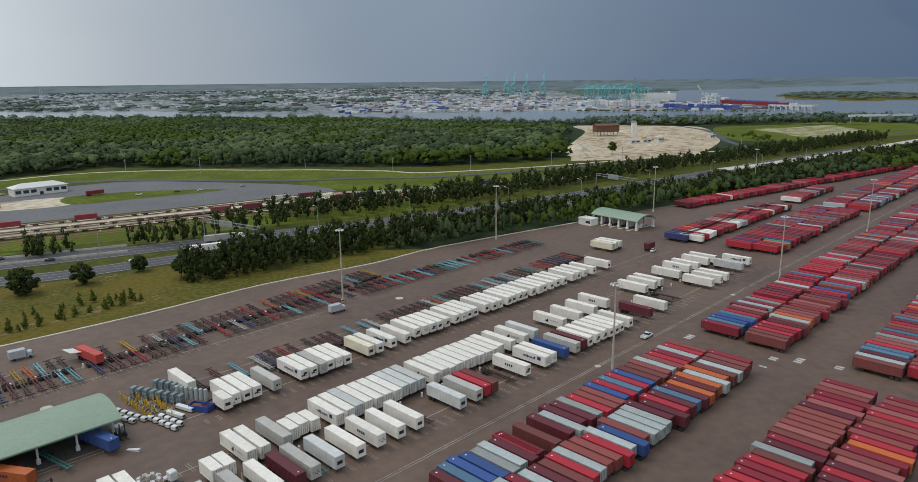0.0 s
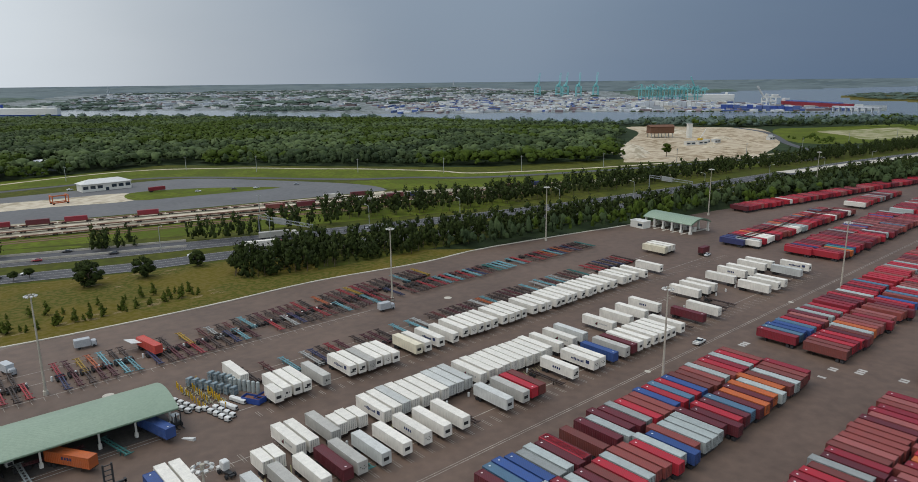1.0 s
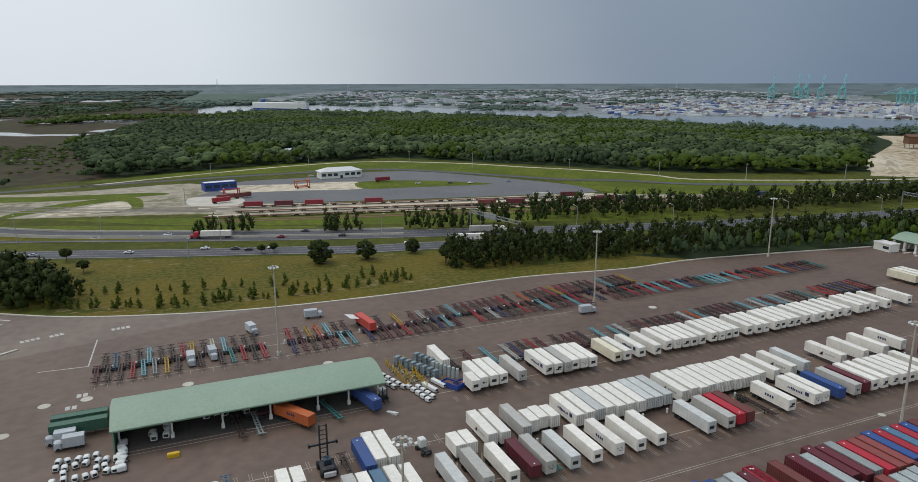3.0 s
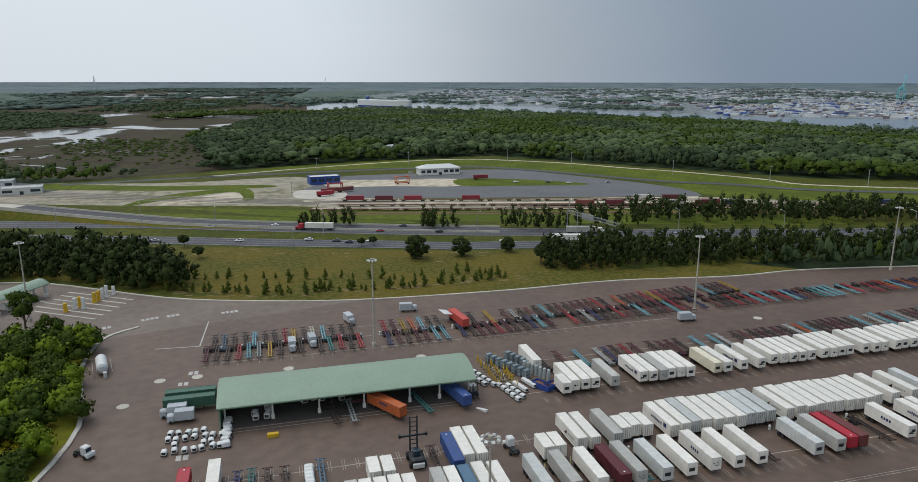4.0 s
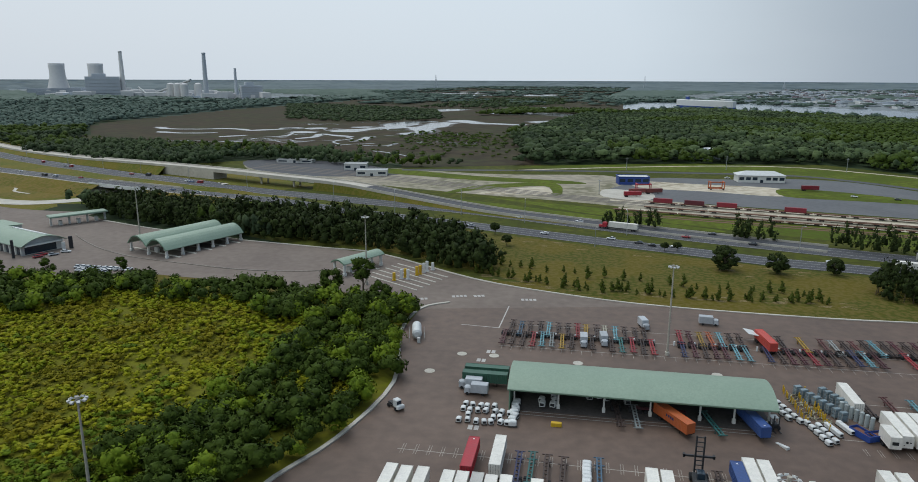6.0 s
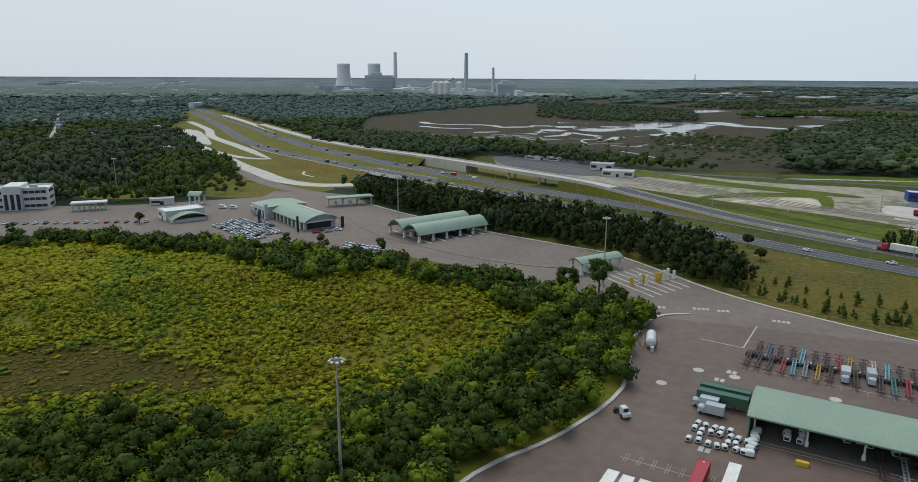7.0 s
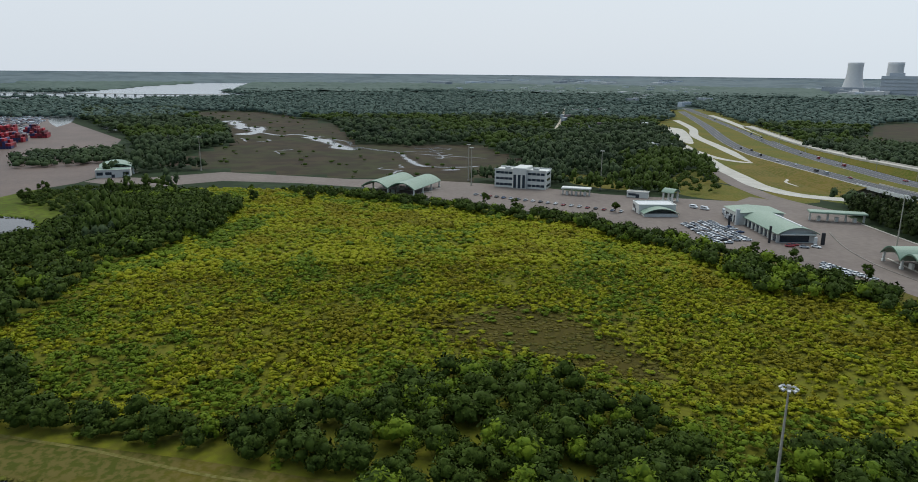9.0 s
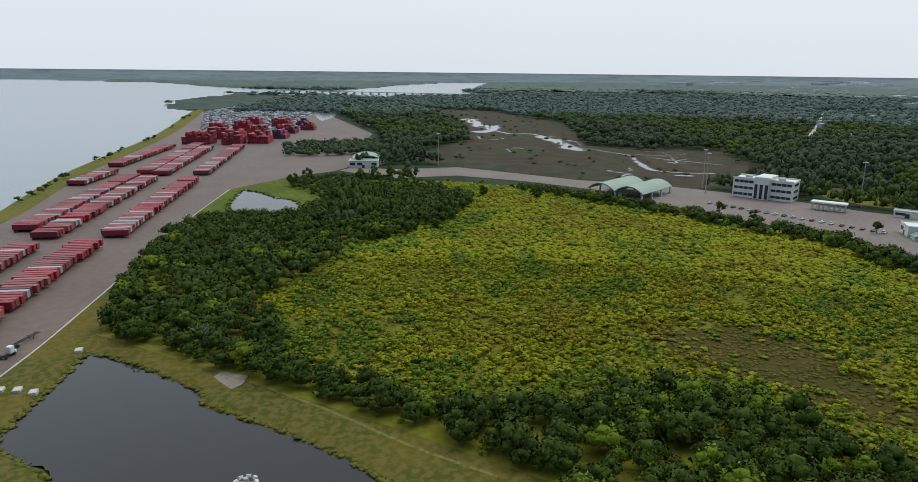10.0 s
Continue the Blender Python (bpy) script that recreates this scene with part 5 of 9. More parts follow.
# rows by the river
for x0, x1, yy, sl in ((-505, -329, -178, 0.125), (-726, -534, -204, 0.125), (-507, -325, -209, 0.125), (-514, -342, -224.5, 0.115), (-713, -530, -232, 0.125), (-739, -538, -249, 0.125),
                       (-540, -482, -252, 0.05), (-721, -576, -274, 0.07), (-311, -130, -159, 0.125), (-304, -130, -184, 0.125)):
    row(x0, x1, yy, 3.0, near=0, slope=sl, mix=["red", "crimson", "red", "crimson", "rust", "pink", "brown", "maroon", "rust", "pale"])
for x0, y0, nx in ((-762, -272, 12), (-790, -236, 8), (-757, -228, 8), (-775, -205, 9), (-820, -262, 9), (-850, -225, 8), (-830, -190, 6), (-900, -200, 9), (-930, -265, 9), (-951, -180, 7), (-890, -285, 8), (-980, -225, 9), (-1020, -200, 6), (-1010, -270, 8)):
    for i in range(nx):
        for j in range(2):
            for k in range(R.randint(3, 5) if y0 < -200 else R.randint(2, 4)):
                FAR_LOT.box(R.choice(["red", "red", "crimson", "maroon"] if y0 < -200 else ["navy", "maroon", "crimson", "red"]), x0 - j * 12.5, y0 + i * 2.55, 0, z=0.06 + 2.6 * k, legs=False)


def cold(xs, y, rz, colour="white", length=12.19, near=True, sign=None):
    for x in xs:
        park(colour, x, y + R.uniform(-0.35, 0.35), rz, length, 2.9, True, near, True, sign)


# cold boxes, first line: units to the south
cold((73.9, 77.0, 79.8, 97, 102.8, 105.7, 108.5, 120.5, 131.3), 159.3, -90)
cold((94.1, 125.8), 159.3, -90, sign="blue")
cold((117.2,), 159.3, -90, "cream")
cold((85.4, 100.1), 159.3, -90, "dullgrey"); cold((71.1,), 155.2, -90, length=6.06)
cold((136.7, 140.1, 143.2, 146.2, 149.6, 154.3, 157.4, 160.6, 163.6, 169.3, 173, 176.1, 180.9, 183.9, 187.4, 190.4, 195.2, 199.1, 202.4, 206.5, 211, 214.8, 221.5, 225, 229.7, 235.4, 247.3), 160.2, -90)
cold((69.1,), 174.7, 90); cold((276.1,), 176.8, 90, "cream"); cold((279.8, 283.4), 177.2, 90)
park("maroon", 291, 160.0, 0, 6.06, 2.6)
# second line: units to the north, doors to the south
cold((16.6, 19.5, 54.2, 57.0), 126.6, 90, length=6.06); cold((74.4, 77.2, 80.0), 130.3, 90, length=6.06)
cold((-14.9, 36.7, 39.6, 65.8, 88.8, 94.6, 97.5, 100.5, 103.5, 120.6, 123.3, 126.2, 129.3, 132.1, 135.1, 138, 141, 144.1, 149.1, 184.1, 192.7, 226.9, 233.8, 238.7, 253.4, 270.6, 280.4, 286.4), 131.3, 90)
cold((62.7, 117.2, 155.5, 175.2), 131.3, 90, sign="red"); cold((85.6,), 131.3, 90, sign="blue"); cold((202, 264.3), 132, 90, sign="plain")
cold((71.4,), 131, 90, "dullgrey"); cold((91.7, 106.3, 109.1, 112.2, 161), 131.5, 90, "silver")
park("red", -20.7, 130.2, 90, high=2.6); park("blue", 34.2, 130.2, 90, high=2.6)
# third line: units to the south
cold((-35.5, -32.3, -28.9, -23.5, -20.7, -14.9, -12.0, -5.9, 2.5, 5.6, 14.1, 17.0, 19.8, 22.6, 31.3, 37.2, 40.4, 60.1, 80.3, 91.8, 97.5, 167.8, 171.5, 175.6, 178.8, 182, 185, 190.5, 213.5, 251.4, 258, 263.3), 115.9, -90)
cold((138, 86.3), 116.3, -90, sign="plain"); cold((146.7,), 116.7, -90, sign="blue"); cold((149.9,), 116.7, -90); cold((293,), 118.4, -90, sign="blue"); cold((282.3,), 118, -90, "silver")
cold((-17.7, 11.3, 28.5, 54.4, 68.8, 117.7, 160.9), 116.2, -90, "dullgrey"); cold((48.7, 74.5, 111.8), 116.2, -90, "silver")
for c, x in (("steel", 34.3), ("maroon", 65.3), ("red", 121.4), ("brown", 124.2), ("blue", 155.6), ("maroon", 164.9), ("maroon", 204.5)):
    park(c, x, 116.4, -90, high=2.6)

# bare chassis: two lines along the fence, one behind the first cold boxes
EMPTY = ["black"] * 11 + ["brown"] * 3 + ["maroon"] * 4 + ["scarlet"] * 3 + ["red"] * 2 + ["aqua"] * 4 + ["silver", "silver", "yellow", "orange", "teal", "navy", "navy"]
WEST_UP = ["black", "steel", "black", "black", "aqua", "black", "black", "scarlet", "yellow", "black", "cream", "aqua", "black", "black", "black"]
WEST_LOW = ["maroon", "black", "black", "scarlet", "aqua", "pale", "yellow", "black", None, "black", None, "black", "teal", "red", "black"]


def bare(colour, x, y, rz, z=0.06):
    copy_thing(chassis(colour), pose(x + R.uniform(-0.2, 0.2), y + R.uniform(-0.6, 0.6), z, 0, 0, rz + R.uniform(-1.5, 1.5)))


for i in range(62):
    x = -20.5 + 3.05 * i + (8 if i >= 15 else 0)
    if 53 < x < 60 or (i >= 15 and R.random() < 0.1):
        continue
    bare(WEST_UP[i] if i < 15 else R.choice(EMPTY), x, 214.3 + max(0.0, x - 80) * 0.115, 90)
for i in range(95):
    x = -22 + 3.05 * i
    if i < 15 and WEST_LOW[i] is None or R.random() < 0.09 or (i > 15 and 25 < x < 30):
        continue
    bare(WEST_LOW[i] if i < 15 else R.choice(EMPTY), x, 204.6 + min(4.5, max(0.0, x - 60) * 0.06), -90)
for i in range(60):
    x = 73 + 3.1 * i + R.uniform(-0.3, 0.3)
    if R.random() < (0.45 if x < 130 else 0.14):
        continue
    bare(R.choice(EMPTY), x, 173.5 + max(0.0, x - 120) * 0.045, 90)
for c, x in (("navy", -10.5), ("teal", -7.6), ("black", -4.4), ("black", -1.2), ("steel", 6.5), ("black", 30.5)):
    bare(c, x, 130.4, 90)
for c, x, yy in (("black", 101.5, 116.4), ("black", 129, 131), ("black", 133, 117), ("black", 197, 117), ("black", 220, 118), ("black", 224, 118), ("black", 229, 118.5), ("black", 268, 118), ("black", 273, 118), ("teal", 71.5, 117)):
    bare(c, x, yy, -90)
FAR_LOT.done("distant_containers", "long distant rows of mostly red containers")
UNDER.done("undercarriages", "black wheeled undercarriages below the container rows")


# ---------------------------------------------------------------- light masts
MASTPOLE = surface("mast_concrete", rgb("aca698"), 0.75, other=rgb("908a7e"), scale=0.3, fine=2.0, amount=0.8)


def light_mast(x, y, h=28.0):
    ob = hub("light_mast", "tall grey steel mast with a ring of floodlights", "light mast", "light masts of the yard", pose(x, y, 0.06))
    b = Build().tube((0, 0, 0), (0, 0, 1.2), 0.65, 0.65, 12)
    part("base", b, CONCRETE, ob, "round concrete base")
    b = Build().tube((0, 0, 1.2), (0, 0, h), 0.36, 0.16, 10)
    b.tube((0, 0, h - 0.6), (0, 0, h + 0.2), 0.35, 0.35, 10)
    part("pole", b, MASTPOLE, ob)
    b = Build()
    for k in range(12):
        a, c = 2 * math.pi * k / 12, 2 * math.pi * (k + 1) / 12
        b.tube((1.1 * math.cos(a), 1.1 * math.sin(a), h - 0.3), (1.1 * math.cos(c), 1.1 * math.sin(c), h - 0.3), 0.06, n=4)
        if k % 3 == 0:
            b.tube((0, 0, h - 0.3), (1.1 * math.cos(a), 1.1 * math.sin(a), h - 0.3), 0.05, n=4)
    part("ring", b, GALV, ob)
    for k in range(8):
        a = 2 * math.pi * k / 8
        b = Build()
        t = Matrix.Translation((1.35 * math.cos(a), 1.35 * math.sin(a), h - 0.35)) @ Matrix.Rotation(a, 4, "Z") @ Matrix.Rotation(radians(25), 4, "Y")
        b.box(-0.25, 0.25, -0.28, 0.28, -0.16, 0.2, turn=t)
        part("floodlight", b, UNIT, ob, "pale floodlight head")
    return ob


for x, y in ((27.7, 201), (143.3, 203.5), (259.3, 230), (152.6, 93), (273.7, 93.4), (403.4, 95.7), (379.5, 207.4), (520.7, 202.5), (-83, 254),
             (-82.5, 94), (-218, 304), (-418, 269), (-485, 194), (-463.6, 187.8), (-600, 3.5), (29.8, 90.4), (-81.6, -24.9)):
    light_mast(x, y)

# ---------------------------------------------------------------- service shed and green canopies
GREENROOF = surface("green_metal_roof", rgb("839683"), 0.5, 0.1, other=rgb("748876"), scale=0.08, fine=1.5, amount=0.8, waves=("X", 2.0, 0.25))
GREENEDGE = surface("green_fascia", rgb("5f8068"), 0.5, other=rgb("4e6e58"))
WHITEWALL = surface("white_wall", rgb("d2d2cb"), 0.8, other=rgb("b4b4ac"), scale=0.3, fine=3)
GLASS = surface("dark_glass", rgb("26323c"), 0.12, other=rgb("36444e"), scale=0.4, fine=1.5)
YELLOW = surface("yellow_paint", rgb("c9a21f"), 0.6, other=rgb("a08018"), scale=1, fine=4)
BLUEPAINT = surface("blue_paint", rgb("24448c"), 0.55, other=rgb("1c3570"), scale=1, fine=4)
WHITEPAINT = surface("white_paint", rgb("cfd0cd"), 0.5, other=rgb("a6a8a6"), scale=1, fine=4, by_object=0.08)
BLACKPAINT = surface("black_paint", rgb("2a2b2d"), 0.55, other=rgb("1c1c1e"), scale=1, fine=4)
STEEL_LATTICE = surface("grey_lattice", rgb("8a8f92"), 0.6, 0.3)


def arch(b, length, y0, y1, z0, rise, n=14, thick=0.25, x0=None, ribs=True):
    """A barrel roof along x, from y0 to y1, springing at z0."""
    x0 = -length / 2 if x0 is None else x0
    up, lo = [], []
    for i in range(n + 1):
        t = i / n
        y, z = y0 + (y1 - y0) * t, z0 + rise * (1 - (2 * t - 1) ** 2)
        up.append((y, z)); lo.append((y, z - thick))
    ring = up + lo[::-1]
    vs = [(x, y, z) for x in (x0, x0 + length) for y, z in ring]
    m = len(ring)
    fs = [(j, (j + 1) % m, m + (j + 1) % m, m + j) for j in range(m)]
    fs += [tuple([j, j + 1, m - 2 - j, m - 1 - j]) for j in range(n)]
    fs += [tuple([m + m - 1 - j, m + m - 2 - j, m + j + 1, m + j]) for j in range(n)]
    b.add(vs, fs)
    if ribs:
        k = int(length / 0.9)
        for q in range(k + 1):
            x = x0 + length * q / k
            rows = [[(x - 0.04, y, z + 0.005) for y, z in up], [(x - 0.04, y, z + 0.06) for y, z in up], [(x + 0.04, y, z + 0.06) for y, z in up], [(x + 0.04, y, z + 0.005) for y, z in up]]
            b.sheet(rows)
    return b


def service_shed():
    ob = hub("service_shed", "long open repair shed with a pale green barrel roof", "shed", at=pose(16, 0, 0.06))
    part("roof", arch(Build(), 63.5, 156.8, 174.6, 6.0, 2.3, 18, ribs=False), GREENROOF, ob, "pale green ribbed metal roof")
    for y in (157.0, 174.4):
        part("fascia", Build().box(-31.7, 31.7, y - 0.12, y + 0.12, 5.55, 5.98), GREENEDGE, ob)
    for x in (-30.3, -19.2, -8, 3.2, 14.9, 22.8, 30.6):
        for y in (160.6, 172.0):
            b = Build().bevelled(x - 0.4, x + 0.4, y - 0.4, y + 0.4, 0, 1.2, 0.06)
            b.box(x - 0.2, x + 0.2, y - 0.2, y + 0.2, 1.2, 6.6)
            part("column", b, WHITEWALL, ob)
    part("end_wall", Build().box(-31.4, -31.1, 157.5, 174.2, 0, 6.1), GREENEDGE, ob, "pale end wall below the roof")
    part("back_wall", Build().box(-31, 31, 171.2, 171.5, 0, 3.4), WHITEWALL, ob)
    part("floor_slab", Build().box(-31.5, 31.5, 158, 174.4, 0.0, 0.06), surface("shed_floor_concrete", rgb("4c4744"), 0.8, other=rgb("36322f"), scale=0.2, fine=1.2, amount=1.0), ob, "dark mottled concrete slab")
    for y in (157.4, 155.9):
        part("floor_rail", Build().box(-31, 31, y - 0.06, y + 0.06, 0.0, 0.04), GALV, ob)
    return ob


service_shed()


def canopy(name, x, y, rz, length, depth, z0, rise, bays=2, arches=1, label="green arched gate canopy on white columns"):
    """Gate canopy: one or more barrels side by side, axis along local x, columns in rows."""
    ob = hub(name, label, "canopy", "gate canopies", pose(x, y, 0.06, 0, 0, rz))
    w = depth / arches
    for k in range(arches):
        y0 = -depth / 2 + k * w
        part("roof", arch(Build(), length, y0 + 0.02, y0 + w - 0.02, z0, rise, 10, 0.3, ribs=False), GREENROOF, ob, "pale green ribbed metal roof")
        for xx in (-length / 2, length / 2):
            b = Build()
            n = 10
            for i in range(n):
                t0, t1 = i / n, (i + 1) / n
                za, zb = (z0 + rise * (1 - (2 * t - 1) ** 2) for t in (t0, t1))
                b.add([(xx, y0 + w * t0, za - 0.55), (xx, y0 + w * t1, zb - 0.55), (xx, y0 + w * t1, zb + 0.08), (xx, y0 + w * t0, za + 0.08),
                       (xx + 0.15, y0 + w * t0, za - 0.55), (xx + 0.15, y0 + w * t1, zb - 0.55), (xx + 0.15, y0 + w * t1, zb + 0.08), (xx + 0.15, y0 + w * t0, za + 0.08)],
                      [(0, 1, 2, 3), (7, 6, 5, 4), (3, 2, 6, 7), (1, 0, 4, 5)])
            part("gable_trim", b, GREENEDGE, ob)
    for i in range(bays + 1):
        for yy in (-depth / 2 + 1.0, depth / 2 - 1.0) if arches == 1 else [-depth / 2 + 1.0 + (depth - 2) * j / arches for j in range(arches + 1)]:
            xx = -length / 2 + 1.2 + (length - 2.4) * i / bays
            b = Build().bevelled(xx - 0.7, xx + 0.7, yy - 0.7, yy + 0.7, 0, 1.1, 0.08)
            b.box(xx - 0.45, xx + 0.45, yy - 0.45, yy + 0.45, 1.1, z0 + 0.35)
            part("column", b, WHITEWALL, ob)
    for i in range(bays):
        xx = -length / 2 + 1.2 + (length - 2.4) * (i + 0.5) / bays
        part("island", Build().bevelled(xx - 0.6, xx + 0.6, -depth / 2 - 3, depth / 2 + 3, 0, 0.22, 0.05), CONCRETE, ob, "low concrete island")
        part("booth", Build().bevelled(xx - 0.55, xx + 0.55, -1.3, 1.3, 0.22, 2.5, 0.08), WHITEWALL, ob, "small white booth")
    return ob


canopy("gate_canopy", 334, 201, 84, 32, 17, 5.2, 2.6, 5)
canopy("gate_canopy", -93.5, 275, 62, 24, 8, 5.2, 1.6, 2)
canopy("gate_canopy", -190, 301, 68, 45, 29, 4.0, 4.3, 5, 2)
canopy("gate_canopy", -460, 134, -42, 46, 40, 4.8, 4.2, 3, 2)
canopy("gate_canopy", -612, -60, 6, 30, 25, 5.0, 3.6, 2, 1, "pale hall with a green arched roof")
canopy("gate_canopy", -364, 288, 20, 9, 8, 6.2, 2.4, 1)


def flat_canopy(x, y, rz, length, depth, h, colour, label):
    ob = hub("flat_canopy", label, "canopy", "", pose(x, y, 0.06, 0, 0, rz))
    part("roof", Build().bevelled(-length / 2, length / 2, -depth / 2, depth / 2, h, h + 1.0, 0.3), colour, ob)
    for i in range(4):
        xx = -length / 2 + 1 + (length - 2) * i / 3
        part("column", Build().bevelled(xx - 0.5, xx + 0.5, -0.5, 0.5, 0, h, 0.05), WHITEWALL, ob)
    for i in range(3):
        xx = -length / 2 + 1 + (length - 2) * (i + 0.5) / 3
        part("booth", Build().bevelled(xx - 0.8, xx + 0.8, -1.5, 1.5, 0, 2.6, 0.1), WHITEWALL, ob, "small white booth")
    return ob


flat_canopy(-281, 339, 54, 30, 8, 4.8, GREENROOF, "flat green toll canopy with white booths")
flat_canopy(-404, 241, 52, 20, 7, 4.4, WHITEWALL, "flat pale guard canopy with white columns")


def building(name, x, y, rz, length, depth, h, storeys, label, roof=None, wall=None, bays=None, category="building", door=True):
    """A plain block with bands of windows on all four sides, a parapet and a door."""
    ob = hub(name, label, category, "", pose(x, y, 0.06, 0, 0, rz))
    part("wall", Build().box(-length / 2, length / 2, -depth / 2, depth / 2, 0, h), wall or WHITEWALL, ob)
    b = Build()
    for a in (-1, 1):
        b.box(-length / 2 - 0.15, length / 2 + 0.15, a * depth / 2 - 0.2, a * depth / 2 + 0.2, h - 0.02, h + 0.6)
        b.box(a * length / 2 - 0.2, a * length / 2 + 0.2, -depth / 2 + 0.2, depth / 2 - 0.2, h - 0.02, h + 0.6)
    part("parapet", b, wall or WHITEWALL, ob)
    part("roof", Build().box(-length / 2 + 0.2, length / 2 - 0.2, -depth / 2 + 0.2, depth / 2 - 0.2, h, h + 0.15), roof or CONCRETE, ob)
    n = max(2, int(length / 5)) if bays is None else bays
    sh = h / storeys
    for s in range(storeys):
        for side in (-1, 1):
            for i in range(n):
                xx = -length / 2 + length * (i + 0.5) / n
                if door and s == 0 and i == n // 2:
                    continue
                bw = length / n * 0.36
                y0 = side * depth / 2
                part("window", Build().box(xx - bw, xx + bw, y0 - 0.06, y0 + 0.06, s * sh + sh * 0.36, s * sh + sh * 0.78), GLASS, ob, "dark window")
    if door:
        part("door", Build().box(-1.2, 1.2, -depth / 2 - 0.08, -depth / 2 + 0.05, 0, 2.4), GLASS, ob, "dark glass door")
    return ob


def office():
    ob = hub("office_building", "white three-storey office building with bands of dark windows", "building", "", pose(-448, 222, 0.06, 0, 0, 48.5))
    L, dp, h = 38.0, 16.0, 12.6
    b = Build()
    for x0, x1 in ((-19, -5), (5, 19)):
        b.box(x0, x1, -dp / 2, dp / 2, 0, h)
    part("wing", b, WHITEWALL, ob)
    part("tower", Build().bevelled(-5, 5, -dp / 2 - 2, dp / 2 + 1, 0, h + 2.2, 0.4), WHITEWALL, ob, "projecting white entrance tower")
    for s in range(3):
        for x0, x1 in ((-18.2, -5.6), (5.6, 18.2)):
            for q in range(4):
                a = x0 + (x1 - x0) * q / 4
                part("window", Build().box(a + 0.15, a + (x1 - x0) / 4 - 0.15, -dp / 2 - 0.07, -dp / 2 + 0.1, s * 4.2 + 1.4, s * 4.2 + 3.1), GLASS, ob, "dark window")
    for xx in (-3.3, 0, 3.3):
        part("window", Build().box(xx - 1.0, xx + 1.0, -dp / 2 - 2.07, -dp / 2 - 1.8, 0.3, 9.8), GLASS, ob, "tall dark glass panel")
    for s in range(3):
        for xx in (-19.05, 19.05):
            part("window", Build().box(xx - 0.07, xx + 0.07, -5, 5, s * 4.2 + 1.4, s * 4.2 + 3.1), GLASS, ob, "dark window")
    for x0, x1 in ((-19.2, -5), (5, 19.2)):
        for y0 in (-dp / 2 - 0.25, dp / 2 - 0.2):
            part("parapet", Build().box(x0, x1, y0, y0 + 0.45, h - 0.01, h + 0.9), WHITEWALL, ob)
    for x0 in (-13, 8):
        part("roof_unit", Build().bevelled(x0, x0 + 4, -2, 1, h, h + 1.5, 0.1), GALV, ob)
    return ob


office()


def workshop():
    """The green-roofed workshop before the gates: a barrel-roofed hall before a taller flat-roofed block."""
    ob = hub("workshop", "white workshop hall with a green barrel roof and taller rear block", "building", "", pose(-273, 285, 0.06, 0, 0, -21))
    part("wall", Build().box(-16, 25, -9.4, 9.4, 0, 4.9), WHITEWALL, ob)
    part("roof", arch(Build(), 43, -10.6, 10.6, 4.6, 3.4, 12, 0.3, -16, ribs=False), GREENROOF, ob, "pale green barrel roof of ribbed metal")
    n, b = 12, Build()
    for k in range(n):
        y0, y1 = (-9.4 + 18.8 * q / n for q in (k, k + 1))
        z0, z1 = (4.5 + 3.3 * (1 - (y / 10.6) ** 2) for y in (y0, y1))
        b.add([(25.0, y0, 4.8), (25.0, y1, 4.8), (25.0, y1, z1), (25.0, y0, z0)], [(0, 1, 2, 3)])
    part("gable", b, WHITEPAINT, ob, "pale arched gable over the glass front")
    part("front_glass", Build().box(24.9, 25.1, -8.4, 6.2, 0.3, 3.9), GLASS, ob, "dark glass front")
    part("canopy_slab", Build().bevelled(25.1, 27.0, -9.0, 9.0, 4.1, 4.6, 0.08), WHITEWALL, ob, "white slab over the glass front")
    part("skylight", Build().bevelled(-6, 24, 2.2, 3.2, 7.6, 8.2, 0.1), WHITEPAINT, ob, "long pale ridge skylight")
    for q in range(8):
        x = -14.6 + q * 5.0
        part("bay_door", Build().box(x, x + 3.4, -9.48, -9.3, 0, 3.6), GLASS, ob, "tall dark bay door")
        part("pilaster", Build().bevelled(x + 3.8, x + 4.6, -10.0, -9.4, 0, 4.7, 0.05), WHITEWALL, ob)
    part("rear_wall", Build().box(-36, -16.1, -13, 12, 0, 6.6), WHITEWALL, ob, "taller white rear block")
    b = Build().add([(-37, -14, 6.6), (-15.4, -14, 6.6), (-15.4, 0, 7.6), (-37, 0, 7.6), (-15.4, 13, 6.6), (-37, 13, 6.6)], [(0, 1, 2, 3), (3, 2, 4, 5), (5, 3, 0), (1, 4, 2)])
    part("rear_roof", b, GREENROOF, ob, "pale green low-pitched roof")
    part("fin_wall", Build().bevelled(-16.8, -15.2, -14.6, -12.6, 0, 8.8, 0.08), WHITEPAINT, ob, "white fin beside the bays")
    for q in range(3):
        part("bay_door", Build().box(-34 + q * 5.8, -30 + q * 5.8, -13.08, -12.9, 0, 4.2), GLASS, ob, "tall dark bay door")


